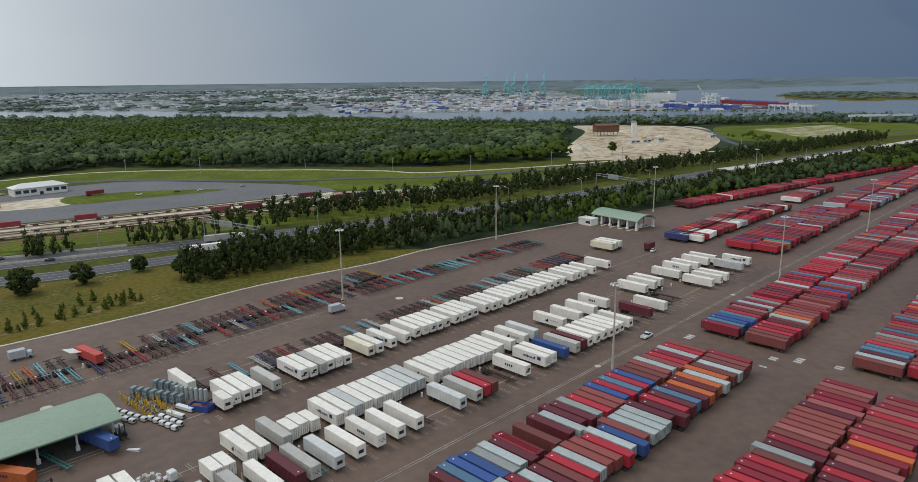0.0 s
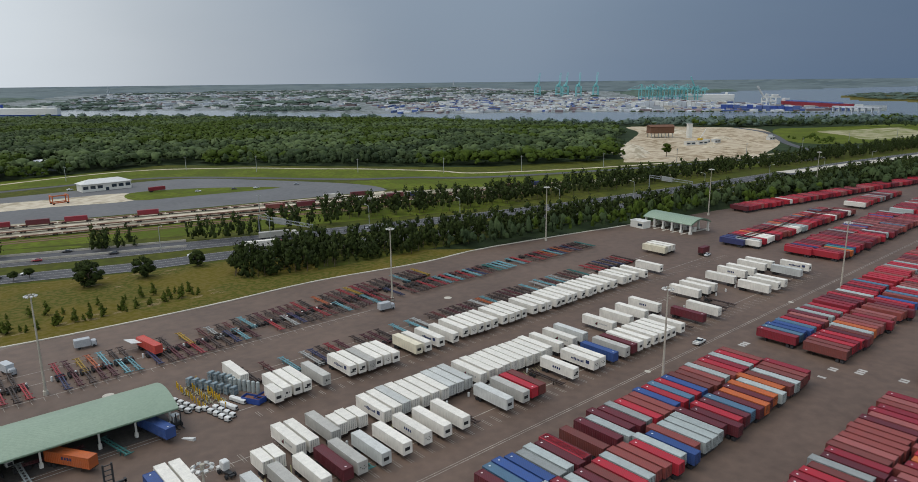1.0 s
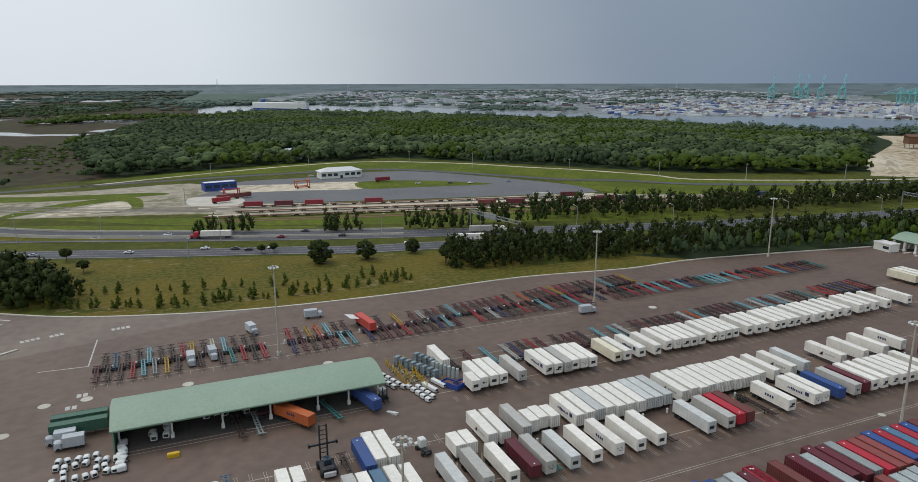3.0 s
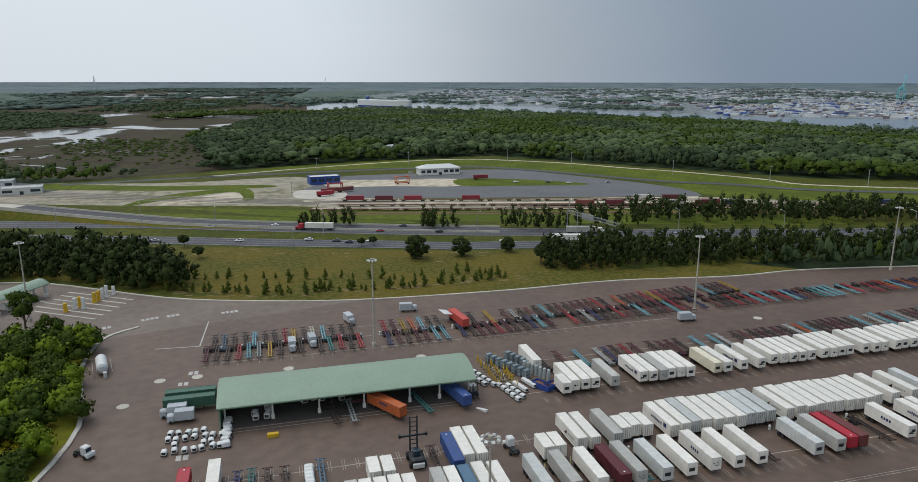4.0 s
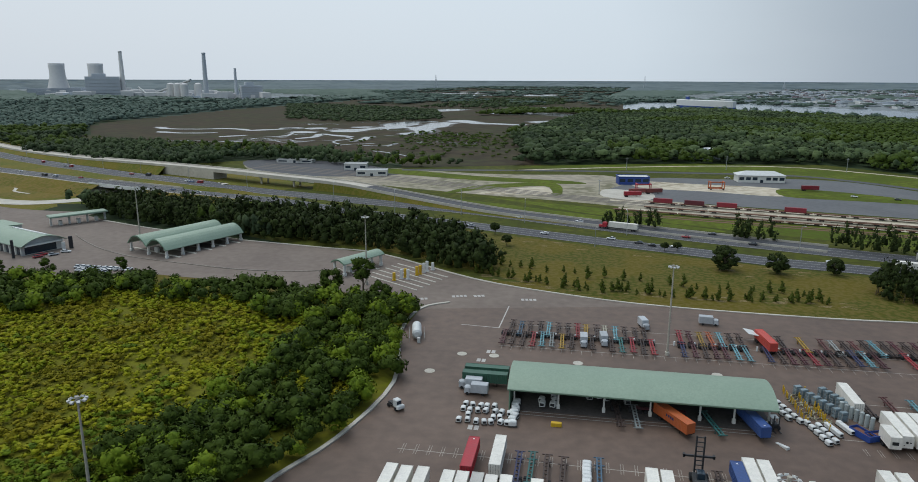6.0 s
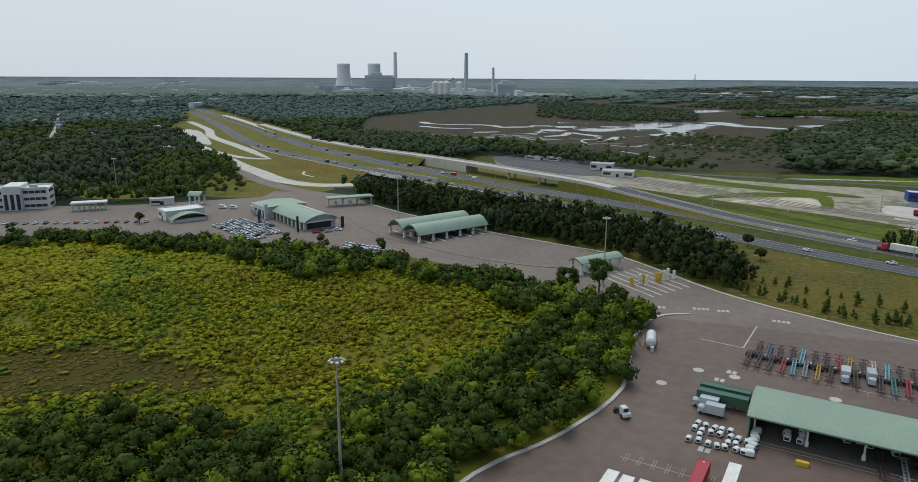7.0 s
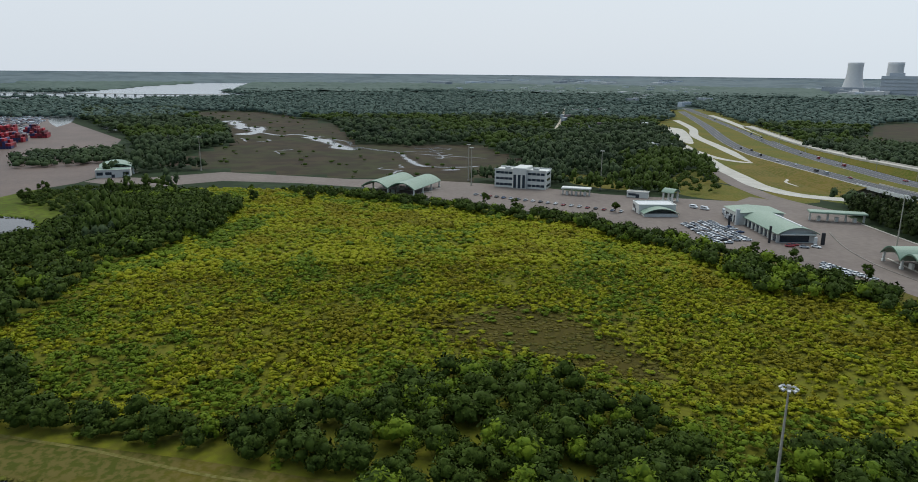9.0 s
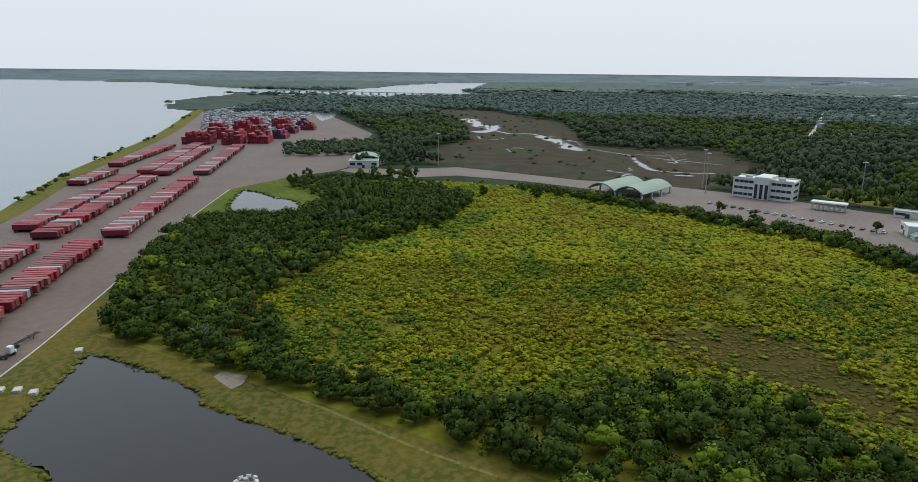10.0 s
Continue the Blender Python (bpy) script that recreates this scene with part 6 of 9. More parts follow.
workshop()
for x, y, h, w, mt, c in ((-254, 263, 8.5, 0.6, DARKSTEEL, "dark"), (-242, 285, 6.0, 0.9, DARKSTEEL, "dark"), (-241, 279, 4.5, 0.7, WHITEPAINT, "white"), (-291, 271, 6.0, 0.6, DARKSTEEL, "dark")):
    whole("pylon", Build().bevelled(-w, w, -0.45, 0.45, 0, h, 0.08), mt, f"{c} upright sign pylon beside the workshop", "pylon", "pylons of the workshop", at=pose(x, y, 0.06, 0, 0, 45))
building("gate_booth", 322, 216, 84, 9, 6, 3.4, 1, "small white booth beside the gate canopy", WHITEPAINT, None, 2)
building("guard_house", -384, 277, 48, 14, 6, 3.6, 1, "small white guard house with dark windows")
ob = building("gate_hall", -338, 256, -20, 14, 22, 5.2, 1, "low white gate hall with a green arched porch", WHITEPAINT)
part("porch_roof", arch(Build(), 9, -10.5, 10.5, 1.9, 3.0, 10, 0.3, 7.1, ribs=False), GREENROOF, ob, "pale green arched porch roof")
part("porch_wall", Build().box(7.1, 15.0, -9.8, 9.8, 0, 1.75), WHITEWALL, ob)
building("yard_office", -588, -60, 90, 24, 14, 5.5, 1, "white shed with a pale green roof", GREENROOF)
building("rail_office", 142, 588, 3, 36, 14, 5.6, 1, "white rail yard office with a pale roof", WHITEPAINT)
ob = hub("rail_office_roof", "white hipped metal roof of the rail office", "roof", "", pose(142, 588, 5.9, 0, 0, 3))
part("roof", Build().add([(-19, -8, 0), (19, -8, 0), (19, 8, 0), (-19, 8, 0), (-11, 0, 3.0), (11, 0, 3.0)], [(0, 1, 5, 4), (1, 2, 5), (2, 3, 4, 5), (3, 0, 4), (3, 2, 1, 0)]), WHITEPAINT, ob)
building("rail_workshop", 40, 556, 8, 24, 12, 5.8, 1, "blue rail workshop with a white roof", WHITEPAINT, BLUEPAINT, door=False)
for x, y, rz, L, dp, h in ((-201, 594, 10, 20, 12, 5.5), (-176, 562, 12, 26, 14, 4.5), (-276, 634, 3, 36, 9, 2.8), (-628, 474, 30, 34, 18, 7)):
    building("warehouse", x, y, rz, L, dp, h, 1, "low grey-white warehouse near the marsh", GALV, UNIT, 3)

# ---------------------------------------------------------------- markings on the yard
def bar(b, x0, x1, y0, y1, z=0.085):
    b.add([(x0, y0, z), (x1, y0, z), (x1, y1, z), (x0, y1, z)], [(0, 1, 2, 3)])


lines = Build()
for y in (101.85, 101.15):
    bar(lines, 40, 700, y - 0.09, y + 0.09)
whole("painted_line", lines, FADED, "double white line along the yard road", "road marking", kind="structure")
for y, x0, x1 in ((177.0, 62, 292), (157.0, 62, 292), (134.6, -38, 300), (114.6, -40, 300), (199.6, -23, 132), (219.4, -21, 60), (210.2, -23, 140)):
    b = Build(); bar(b, x0, x1, y - 0.14, y + 0.14)
    whole("painted_line", b, FADED, "faded white line along a parking row", "road marking", kind="structure")
slots = Build()
for i in range(112):
    x = -37 + 3.0 * i
    for y0, y1 in ((133, 137.2), (108.4, 112.4), (150.5, 153.5)):
        if y0 < 140 or x > 62:
            bar(slots, x - 0.06, x + 0.06, y0, y1); bar(slots, x + 0.5, x + 0.62, y0, y1)
for i in range(50):
    x = -22 + 3.05 * i
    bar(slots, x - 0.06, x + 0.06, 196.6, 199.5)
whole("slot_lines", slots, FADED, "faded white slot marks of the parking rows", "road marking", kind="stuff")
b = Build()
for (x0, y0), (x1, y1) in (((-37.8, 215.9), (-24.8, 214.9)), ((-24.8, 214.9), (-23.9, 238.0))):
    d = Vector((x1 - x0, y1 - y0, 0)).normalized()
    n = Vector((-d.y, d.x, 0)) * 0.2
    b.add([(x0 + n.x, y0 + n.y, 0.085), (x0 - n.x, y0 - n.y, 0.085), (x1 - n.x, y1 - n.y, 0.085), (x1 + n.x, y1 + n.y, 0.085)], [(0, 1, 2, 3)])
whole("painted_line", b, PAINT, "angled white stop line on the asphalt", "road marking", kind="structure")
hatch = Build()
for x0 in (50, 84, 112, 130):
    for k in range(8):
        x = x0 + k * 1.2
        hatch.add([(x, 122.2, 0.085), (x + 0.25, 122.2, 0.085), (x + 1.7, 125.4, 0.085), (x + 1.45, 125.4, 0.085)], [(0, 1, 2, 3)])
whole("hatched_marking", hatch, surface("yellowed_paint", rgb("9c9468"), 0.8), "yellowish hatched marking between the boxes", "road marking", kind="structure")


def sign_paint(x, y, rz, n=3):
    """Unreadable painted letters on the asphalt: plain bars."""
    b = Build()
    t = pose(x, y, 0.085, 0, 0, rz)
    for k in range(n):
        b.add([t @ Vector(p) for p in ((k * 1.5, 0, 0), (k * 1.5 + 1.1, 0, 0), (k * 1.5 + 1.1, 2.2, 0), (k * 1.5, 2.2, 0))], [(0, 1, 2, 3)])
    whole("painted_sign", b, PAINT, "worn white painted sign on the asphalt", "road marking", kind="structure")


for x, y, rz, n in ((-28, 186, 0, 2), (-26, 193, 0, 2), (-24, 146, 0, 2), (196, 92, 0, 3), (200, 60, 0, 3), (197, 66, 0, 2), (203, 50, 0, 2), (190, 66, 0, 1), (-60, 238, 20, 4), (-46, 244, 20, 4), (-38, 246, 20, 3), (-20, 245, 10, 4)):
    sign_paint(x, y, rz, n)


def manhole(x, y, r=2.0):
    b = Build().tube((x, y, 0.05), (x, y, 0.1), r, n=20)
    whole("drain_cover", b, CONCRETE, "round pale concrete drain cover in the asphalt", "drain cover")


for x, y in ((-33.1, 190.9), (1.4, 190.2), (-23.4, 191.2), (158.6, 101.5), (160.8, 191.7), (40, 189), (250, 101.5), (-40, 177)):
    manhole(x, y, 1.5 if y > 150 else 0.9)


# ---------------------------------------------------------------- poles, posts, fences
def bollard(x, y, h=1.1, mat=None, r=0.16):
    b = Build().tube((x, y, 0.06), (x, y, h), r, r, 8).tube((x, y, h), (x, y, h + 0.12), r, r * 0.4, 8)
    whole("bollard", b, mat or YELLOW, "yellow steel bollard beside the racks" if mat is None else "white post between the parking rows", "bollard", "bollards")


for i in range(26):
    bollard(66 + 3 * 4 * i * 0.62, 124.0 + R.uniform(-0.1, 0.1), 1.2, WHITEPAINT, 0.3)
for i in range(24):
    bollard(-18 + 6.1 * i, 209.6 + min(4, max(0, (-18 + 6.1 * i) - 70) * 0.06), 1.4, WHITEPAINT, 0.3)
for (x0, y0), (x1, y1), n in (((55.3, 181.5), (56.1, 163.0), 13), ((60.7, 181.8), (61.0, 165.9), 12), ((58.2, 181.5), (58.2, 167.0), 9), ((60.1, 171.6), (60.6, 160.8), 8)):
    for k in range(n):
        bollard(x0 + (x1 - x0) * k / (n - 1) + R.uniform(-0.2, 0.2), y0 + (y1 - y0) * k / (n - 1) + R.uniform(-0.2, 0.2), R.uniform(1.5, 1.9), None, 0.17)


def pillar(x, y, h, mat, label):
    b = Build().bevelled(x - 0.6, x + 0.6, y - 0.4, y + 0.4, 0.06, h, 0.1)
    b.box(x - 0.8, x + 0.8, y - 0.6, y + 0.6, 0.06, 0.4)
    whole("gate_pillar", b, mat, label, "pillar", "gate pillars")


for x, y, h, m, s in ((-73.8, 261.6, 3.4, YELLOW, "yellow"), (-71.5, 264.5, 4.1, WHITEPAINT, "white"), (-70.2, 266.2, 4.1, YELLOW, "yellow"), (-68.6, 264.2, 4.4, WHITEPAINT, "white"),
                      (-66.4, 270.7, 4.0, YELLOW, "yellow"), (-65.4, 272.6, 4.0, YELLOW, "yellow"), (-64.5, 275.3, 4.3, WHITEPAINT, "white"), (-63.6, 277.6, 4.6, WHITEPAINT, "white"), (-61.6, 280, 3.4, WHITEPAINT, "white")):
    pillar(x, y, h, m, f"{s} portal pillar beside a gate lane")
for k in range(6):
    t = pose(-80 + k * 1.7, 262 + k * 4.0, 0, 0, 0, -33)
    whole("lane_kerb", Build().box(-9, 22, -0.35, 0.35, 0.05, 0.28, turn=t), CONCRETE, "long low concrete kerb of a gate lane", "kerb", "gate lane kerbs")


def tank():
    ob = hub("fuel_tank", "white fuel tank lying in a fenced steel cradle", "tank", "", pose(-50, 203, 0.06, 0, 0, 104))
    b = Build().tube((-4, 0, 2.0), (4, 0, 2.0), 1.5, n=18).tube((4, 0, 2.0), (4.5, 0, 2.0), 1.5, 0.9, 18).tube((-4, 0, 2.0), (-4.5, 0, 2.0), 1.5, 0.9, 18)
    part("vessel", b, WHITEPAINT, ob)
    for x in (-2.6, 2.6):
        part("saddle", Build().box(x - 0.3, x + 0.3, -1.3, 1.3, 0, 1.0), CONCRETE, ob)
    for y in (-2.4, 2.4):
        b = Build()
        for k in range(6):
            b.tube((-5 + k * 2, y, 0), (-5 + k * 2, y, 1.2), 0.05, n=5)
        b.box(-5, 5, y - 0.04, y + 0.04, 1.1, 1.2)
        part("guard_rail", b, GALV, ob)
    part("pump", Build().bevelled(-6.6, -5.6, -1, 0, 0, 1.7, 0.1), UNIT, ob)


tank()


# ---------------------------------------------------------------- goods round the shed
def genset():
    """A clip-on generator: white rounded housing on a dark frame."""
    ob = whole("generator_set", Build().bevelled(-0.75, 0.75, -0.95, 0.95, 0.35, 1.55, 0.22), WHITEPAINT, "white clip-on generator with dark frame", "generator", "generators by the shed", at=TEMPLATE)
    b = Build()
    for x in (-0.7, 0.7):
        b.box(x - 0.08, x + 0.08, -1.0, 1.0, 0.0, 0.36)
    part("skid", b, BLACKPAINT, ob, "dark steel skid")
    part("panel", Build().box(-0.5, 0.5, -0.98, -0.93, 0.6, 1.3), GRILLE, ob, "black louvred panel")
    return ob


GEN = genset()
for k in range(26):
    i, j = k % 7, k // 7
    if R.random() < 0.9:
        copy_thing(GEN, pose(-26.5 + i * 1.95 + R.uniform(-0.3, 0.3), 149.5 + j * 2.7 + R.uniform(-0.4, 0.4), 0.06, 0, 0, R.uniform(-25, 25)) @ Matrix.Scale(0.8, 4))
for k in range(7):
    copy_thing(GEN, pose(-13.6 + R.uniform(-0.4, 0.4), 149.5 + k * 1.9, 0.06, 0, 0, R.uniform(60, 120)))
for x, y in ((-7.5, 163), (-4.5, 161), (-4.2, 163.2), (-4.4, 165.6), (4.5, 167), (7, 168), (9, 167), (11, 168.5), (-7.2, 160.8), (14, 166)):
    copy_thing(GEN, pose(x, y, 0.12, 0, 0, R.uniform(-20, 20)))
for k in range(9):
    copy_thing(GEN, pose(56.0 + (k % 2) * 2.0 + k * 0.25, 163 - k * 1.15, 0.06, 0, 0, 20) @ Matrix.Scale(0.8, 4))
for k in range(4):
    copy_thing(GEN, pose(60.5 + k * 0.4, 162.5 - k * 1.4, 0.06, 0, 0, 20) @ Matrix.Scale(0.8, 4)); copy_thing(GEN, pose(63.6 + k * 0.4, 164 - k * 1.3, 0.06, 0, 0, 20) @ Matrix.Scale(0.8, 4))
for k in range(10):
    copy_thing(GEN, pose(49.5 + (k % 2) * 2 + k * 0.35, 174 - k * 1.15, 0.06, 0, 0, 20) @ Matrix.Scale(0.8, 4))
for k in range(8):
    copy_thing(GEN, pose(-0.5 + 4.4 + R.uniform(-0.1, 0.1), 124.6 + k * 1.4, 0.06, 0, 0, 90))


def rack():
    ob = hub("parts_rack", "grey-green upright steel rack with stacked parts", "rack", "parts racks", TEMPLATE)
    b = Build()
    for x in (-0.9, 0.9):
        for y in (-0.6, 0.6):
            b.box(x - 0.06, x + 0.06, y - 0.06, y + 0.06, 0, 2.5)
    part("frame", b, GALV, ob)
    for z in (0.25, 1.1, 1.95):
        part("crate", Build().bevelled(-0.85, 0.85, -0.55, 0.55, z, z + 0.62, 0.05), surface("crate_grey", rgb("74848a"), 0.7, other=rgb("5a666c"), by_object=0.2), ob)
    return ob


RACK = rack()
for k in range(8):
    copy_thing(RACK, pose(58.5 + k * 0.95, 180 - k * 1.95, 0.06, 0, 0, 22))
    if k < 6:
        copy_thing(RACK, pose(64.5 + k * 0.85, 180 - k * 1.9, 0.06, 0, 0, 22))
for k in range(7):
    b = Build()
    b.tube((0, 0, 0), (0, 0, 3.0), 0.55, 0.5, 10)
    b.tube((0, 0, 3.0), (0, 0, 3.2), 0.5, 0.2, 10)
    whole("drum_rack", b, STEEL["pale"], "pale blue upright cylinder standing in a row", "cylinder", "cylinders in a row", at=pose(66.2 + k * 0.72, 171 - k * 1.25, 0.06))
pal = Build()
for k in range(70):
    t = pose(54.5 + R.uniform(0, 4.2) + (k // 10) * 0.6, 178.5 - (k // 10) * 2.4 + R.uniform(-1, 1), 0.06 + R.uniform(0, 0.5), 0, 0, R.uniform(0, 90))
    pal.box(-0.9, 0.9, -0.12, 0.12, 0.0, 0.16, turn=t)
whole("scrap_heap", pal, surface("scrap", rgb("8a8670"), 0.85, other=rgb("5e5a4a"), by_island=0.35), "loose heap of weathered rails and parts", "scrap", kind="stuff")


def skip(x, y, rz):
    ob = hub("skip", "blue open steel skip with brown scrap", "skip", "", pose(x, y, 0.06, 0, 0, rz))
    b = Build()
    b.box(-2.6, 2.6, -1.2, 1.2, 0.15, 0.3)
    for y0 in (-1.2, 1.12):
        b.box(-2.9, 2.9, y0, y0 + 0.08, 0.3, 1.7)
    for x0 in (-2.9, 2.82):
        b.box(x0, x0 + 0.08, -1.12, 1.12, 0.3, 1.7)
    part("tub", b, BLUEPAINT, ob)
    part("scrap", Build().bevelled(-2.7, 2.7, -1.1, 1.1, 0.3, 1.35, 0.3), surface("rusty_scrap", rgb("6a4436"), 0.9), ob, "rusty brown scrap")
    return ob


skip(67, 159, -62)
skip(70.2, 158.6, 20)
# containers in and beside the shed
park("green", -23.2, 174.6, 0, high=2.6, sign="white"); park("green", -23.2, 170.6, 0, high=2.6, sign="white")
park("orange", 24.2, 156.2, -58, high=2.6, sign="plain"); park("blue", 42.6, 158.3, -76, high=2.6)
bare("teal", 33.5, 157.5, -78); bare("black", 11.5, 158, -86); bare("pale", 15.5, 158.5, -88); bare("maroon", 22, 163, 0)
park("vermilion", 58.3, 213.0, -82, high=2.6)
whole("white_panel", Build().box(-1.6, 1.6, -2.6, 2.6, 0, 0.12), WHITEPAINT, "white sheet panel lying on a chassis", "panel", at=pose(54.8, 217.5, 3.2, 0, 12, 10))


def reach_stacker():
    """The dark empty-container lifter with its tall mast."""
    ob = hub("container_lifter", "black container lift truck with a tall lattice mast", "lift truck", "", pose(26.6, 132.5, 0.06, 0, 0, 90))
    b = Build()
    b.bevelled(-3.2, 1.6, -1.5, 1.5, 0.7, 1.7, 0.2)
    b.bevelled(-3.4, -2.0, -1.4, 1.4, 0.6, 2.3, 0.3)
    part("body", b, BLACKPAINT, ob)
    part("counterweight", Build().bevelled(-3.9, -3.3, -1.3, 1.3, 0.5, 1.6, 0.2), WHITEPAINT, ob, "white rear counterweight")
    part("cab", Build().bevelled(-1.6, 0.2, -0.8, 0.8, 1.7, 3.3, 0.15), GLASS, ob, "dark glazed cab")
    b = Build()
    for y in (-0.8, 0.8):
        b.box(2.0, 2.4, y - 0.16, y + 0.16, 0.3, 9.6)
    for k in range(9):
        b.box(2.1, 2.3, -0.65, 0.65, 0.8 + k * 1.05, 0.95 + k * 1.05)
    part("mast", b, BLACKPAINT, ob, "tall black lattice mast")
    b = Build().box(2.4, 2.8, -3.1, 3.1, 4.6, 5.0)
    for y in (-3.0, 3.0):
        b.box(2.4, 3.2, y - 0.2, y + 0.2, 4.4, 5.1)
    part("spreader", b, BLACKPAINT, ob)
    for x, r in ((1.2, 0.85), (-2.4, 0.7)):
        for y in (-1.5, 1.5):
            part("wheel", Build().tube((x, y - 0.35, r), (x, y + 0.35, r), r, n=14), TYRE, ob)


reach_stacker()


def forklift(x, y, rz):
    ob = hub("forklift", "black and white forklift beside the shed", "forklift", "", pose(x, y, 0.06, 0, 0, rz))
    part("body", Build().bevelled(-1.9, 1.0, -1.0, 1.0, 0.5, 1.5, 0.2), BLACKPAINT, ob)
    b = Build()
    for xx in (-1.0, 0.6):
        for yy in (-0.8, 0.8):
            b.box(xx - 0.06, xx + 0.06, yy - 0.06, yy + 0.06, 1.5, 2.9)
    b.box(-1.1, 0.7, -0.9, 0.9, 2.9, 3.05)
    part("cab_frame", b, WHITEPAINT, ob, "white overhead guard")
    b = Build()
    for yy in (-0.6, 0.6):
        b.box(1.3, 1.5, yy - 0.1, yy + 0.1, 0.2, 4.0)
        b.box(1.5, 2.9, yy - 0.1, yy + 0.1, 0.2, 0.3)
    part("mast", b, BLACKPAINT, ob)
    for xx in (-1.2, 0.7):
        for yy in (-1.0, 1.0):
            part("wheel", Build().tube((xx, yy - 0.2, 0.5), (xx, yy + 0.2, 0.5), 0.5, n=12), TYRE, ob)


forklift(47.6, 159.8, -80)
# a plain yellow block takes the place of a small yellow sign
whole("yellow_tub", Build().bevelled(-1.3, 1.3, -0.5, 0.5, 0, 1.0, 0.12), YELLOW, "plain yellow block standing in for a small sign", "tub", at=pose(-3.3, 151.4, 0.06))
whole("steel_ramp", Build().add([(-3, -0.7, 0), (3, -0.7, 0), (3, 0.7, 0), (-3, 0.7, 0), (-3, -0.7, 1.1), (-3, 0.7, 1.1)], [(0, 1, 2, 3), (0, 4, 1), (3, 2, 5), (4, 5, 2, 1), (0, 3, 5, 4)]), WHITEPAINT, "pale loading ramp beside a blue container", "ramp", at=pose(47.5, 151.4, 0.07, 0, 0, 118) @ Matrix.Scale(0.6, 4))


# ---------------------------------------------------------------- vehicles
def wheels(ob, xs, w, r, width=0.25):
    for x in xs:
        for s in (-1, 1):
            part("wheel", Build().tube((x, s * w, r), (x, s * (w - width), r), r, n=10).tube((x, s * (w + 0.02), r), (x, s * (w - 0.05), r), r * 0.5, n=6), TYRE, ob)


CARS = {}


def loft(b, sections):
    """Cross sections (x, half width, z low, z high) joined along x, with rounded shoulders."""
    rows = []
    for x, w, z0, z1 in sections:
        s = min(0.18, (z1 - z0) * 0.35)
        rows.append([(x, -w, z0), (x, -w, z1 - s), (x, -w + s, z1), (x, w - s, z1), (x, w, z1 - s), (x, w, z0)])
    b.sheet(rows, closed=True)
    n = len(b.v)
    b.add(rows[0], [tuple(range(6))]); b.add(rows[-1], [tuple(range(5, -1, -1))])


def car(colour, van=False):
    key = (colour, van)
    if key in CARS:
        return CARS[key]
    mt = surface("car_paint_" + colour, rgb({"white": "d2d4d4", "silver": "9da1a4", "black": "26282b", "red": "8e2026", "blue": "2d4668", "grey": "5f6468"}[colour]), 0.3, 0.1, scale=0.5, fine=2, amount=0.2, coat=0.5)
    b = Build()
    if van:
        loft(b, [(-2.6, 0.95, 0.4, 2.1), (-2.4, 0.98, 0.35, 2.25), (1.2, 0.98, 0.35, 2.25), (1.9, 0.96, 0.35, 1.35), (2.6, 0.9, 0.4, 1.15)])
    else:
        loft(b, [(-2.2, 0.82, 0.42, 0.9), (-2.0, 0.88, 0.3, 1.0), (1.0, 0.9, 0.3, 0.98), (2.0, 0.86, 0.32, 0.85), (2.25, 0.78, 0.42, 0.72)])
    ob = whole("van" if van else "car", b, mt, f"{colour} {'van' if van else 'car'} on the asphalt", "van" if van else "car", "vehicles", at=TEMPLATE)
    b = Build()
    if van:
        loft(b, [(1.15, 0.9, 1.35, 2.1), (1.75, 0.88, 1.32, 1.45)])
        b.box(-2.0, 1.0, -1.0, 1.0, 1.4, 1.9)
    else:
        loft(b, [(-1.7, 0.72, 0.9, 1.0), (-1.2, 0.7, 0.9, 1.42), (0.2, 0.7, 0.9, 1.42), (0.95, 0.74, 0.9, 0.98)])
    part("glasshouse", b, GLASS, ob, "dark windows")
    if not van:
        part("roof", Build().bevelled(-1.15, 0.15, -0.6, 0.6, 1.4, 1.47, 0.03), mt, ob)
    wheels(ob, (-1.35, 1.4), 0.92, 0.34)
    CARS[key] = ob
    return ob


def put_car(x, y, rz, colour=None, van=False, z=0.08):
    copy_thing(car(colour or R.choice(["white", "white", "silver", "black", "grey", "red", "blue"]), van), pose(x, y, z, 0, 0, rz))


SILVERPAINT = surface("silver_paint", rgb("a9adb0"), 0.45, other=rgb("8c9094"), scale=1, fine=4, by_object=0.15)


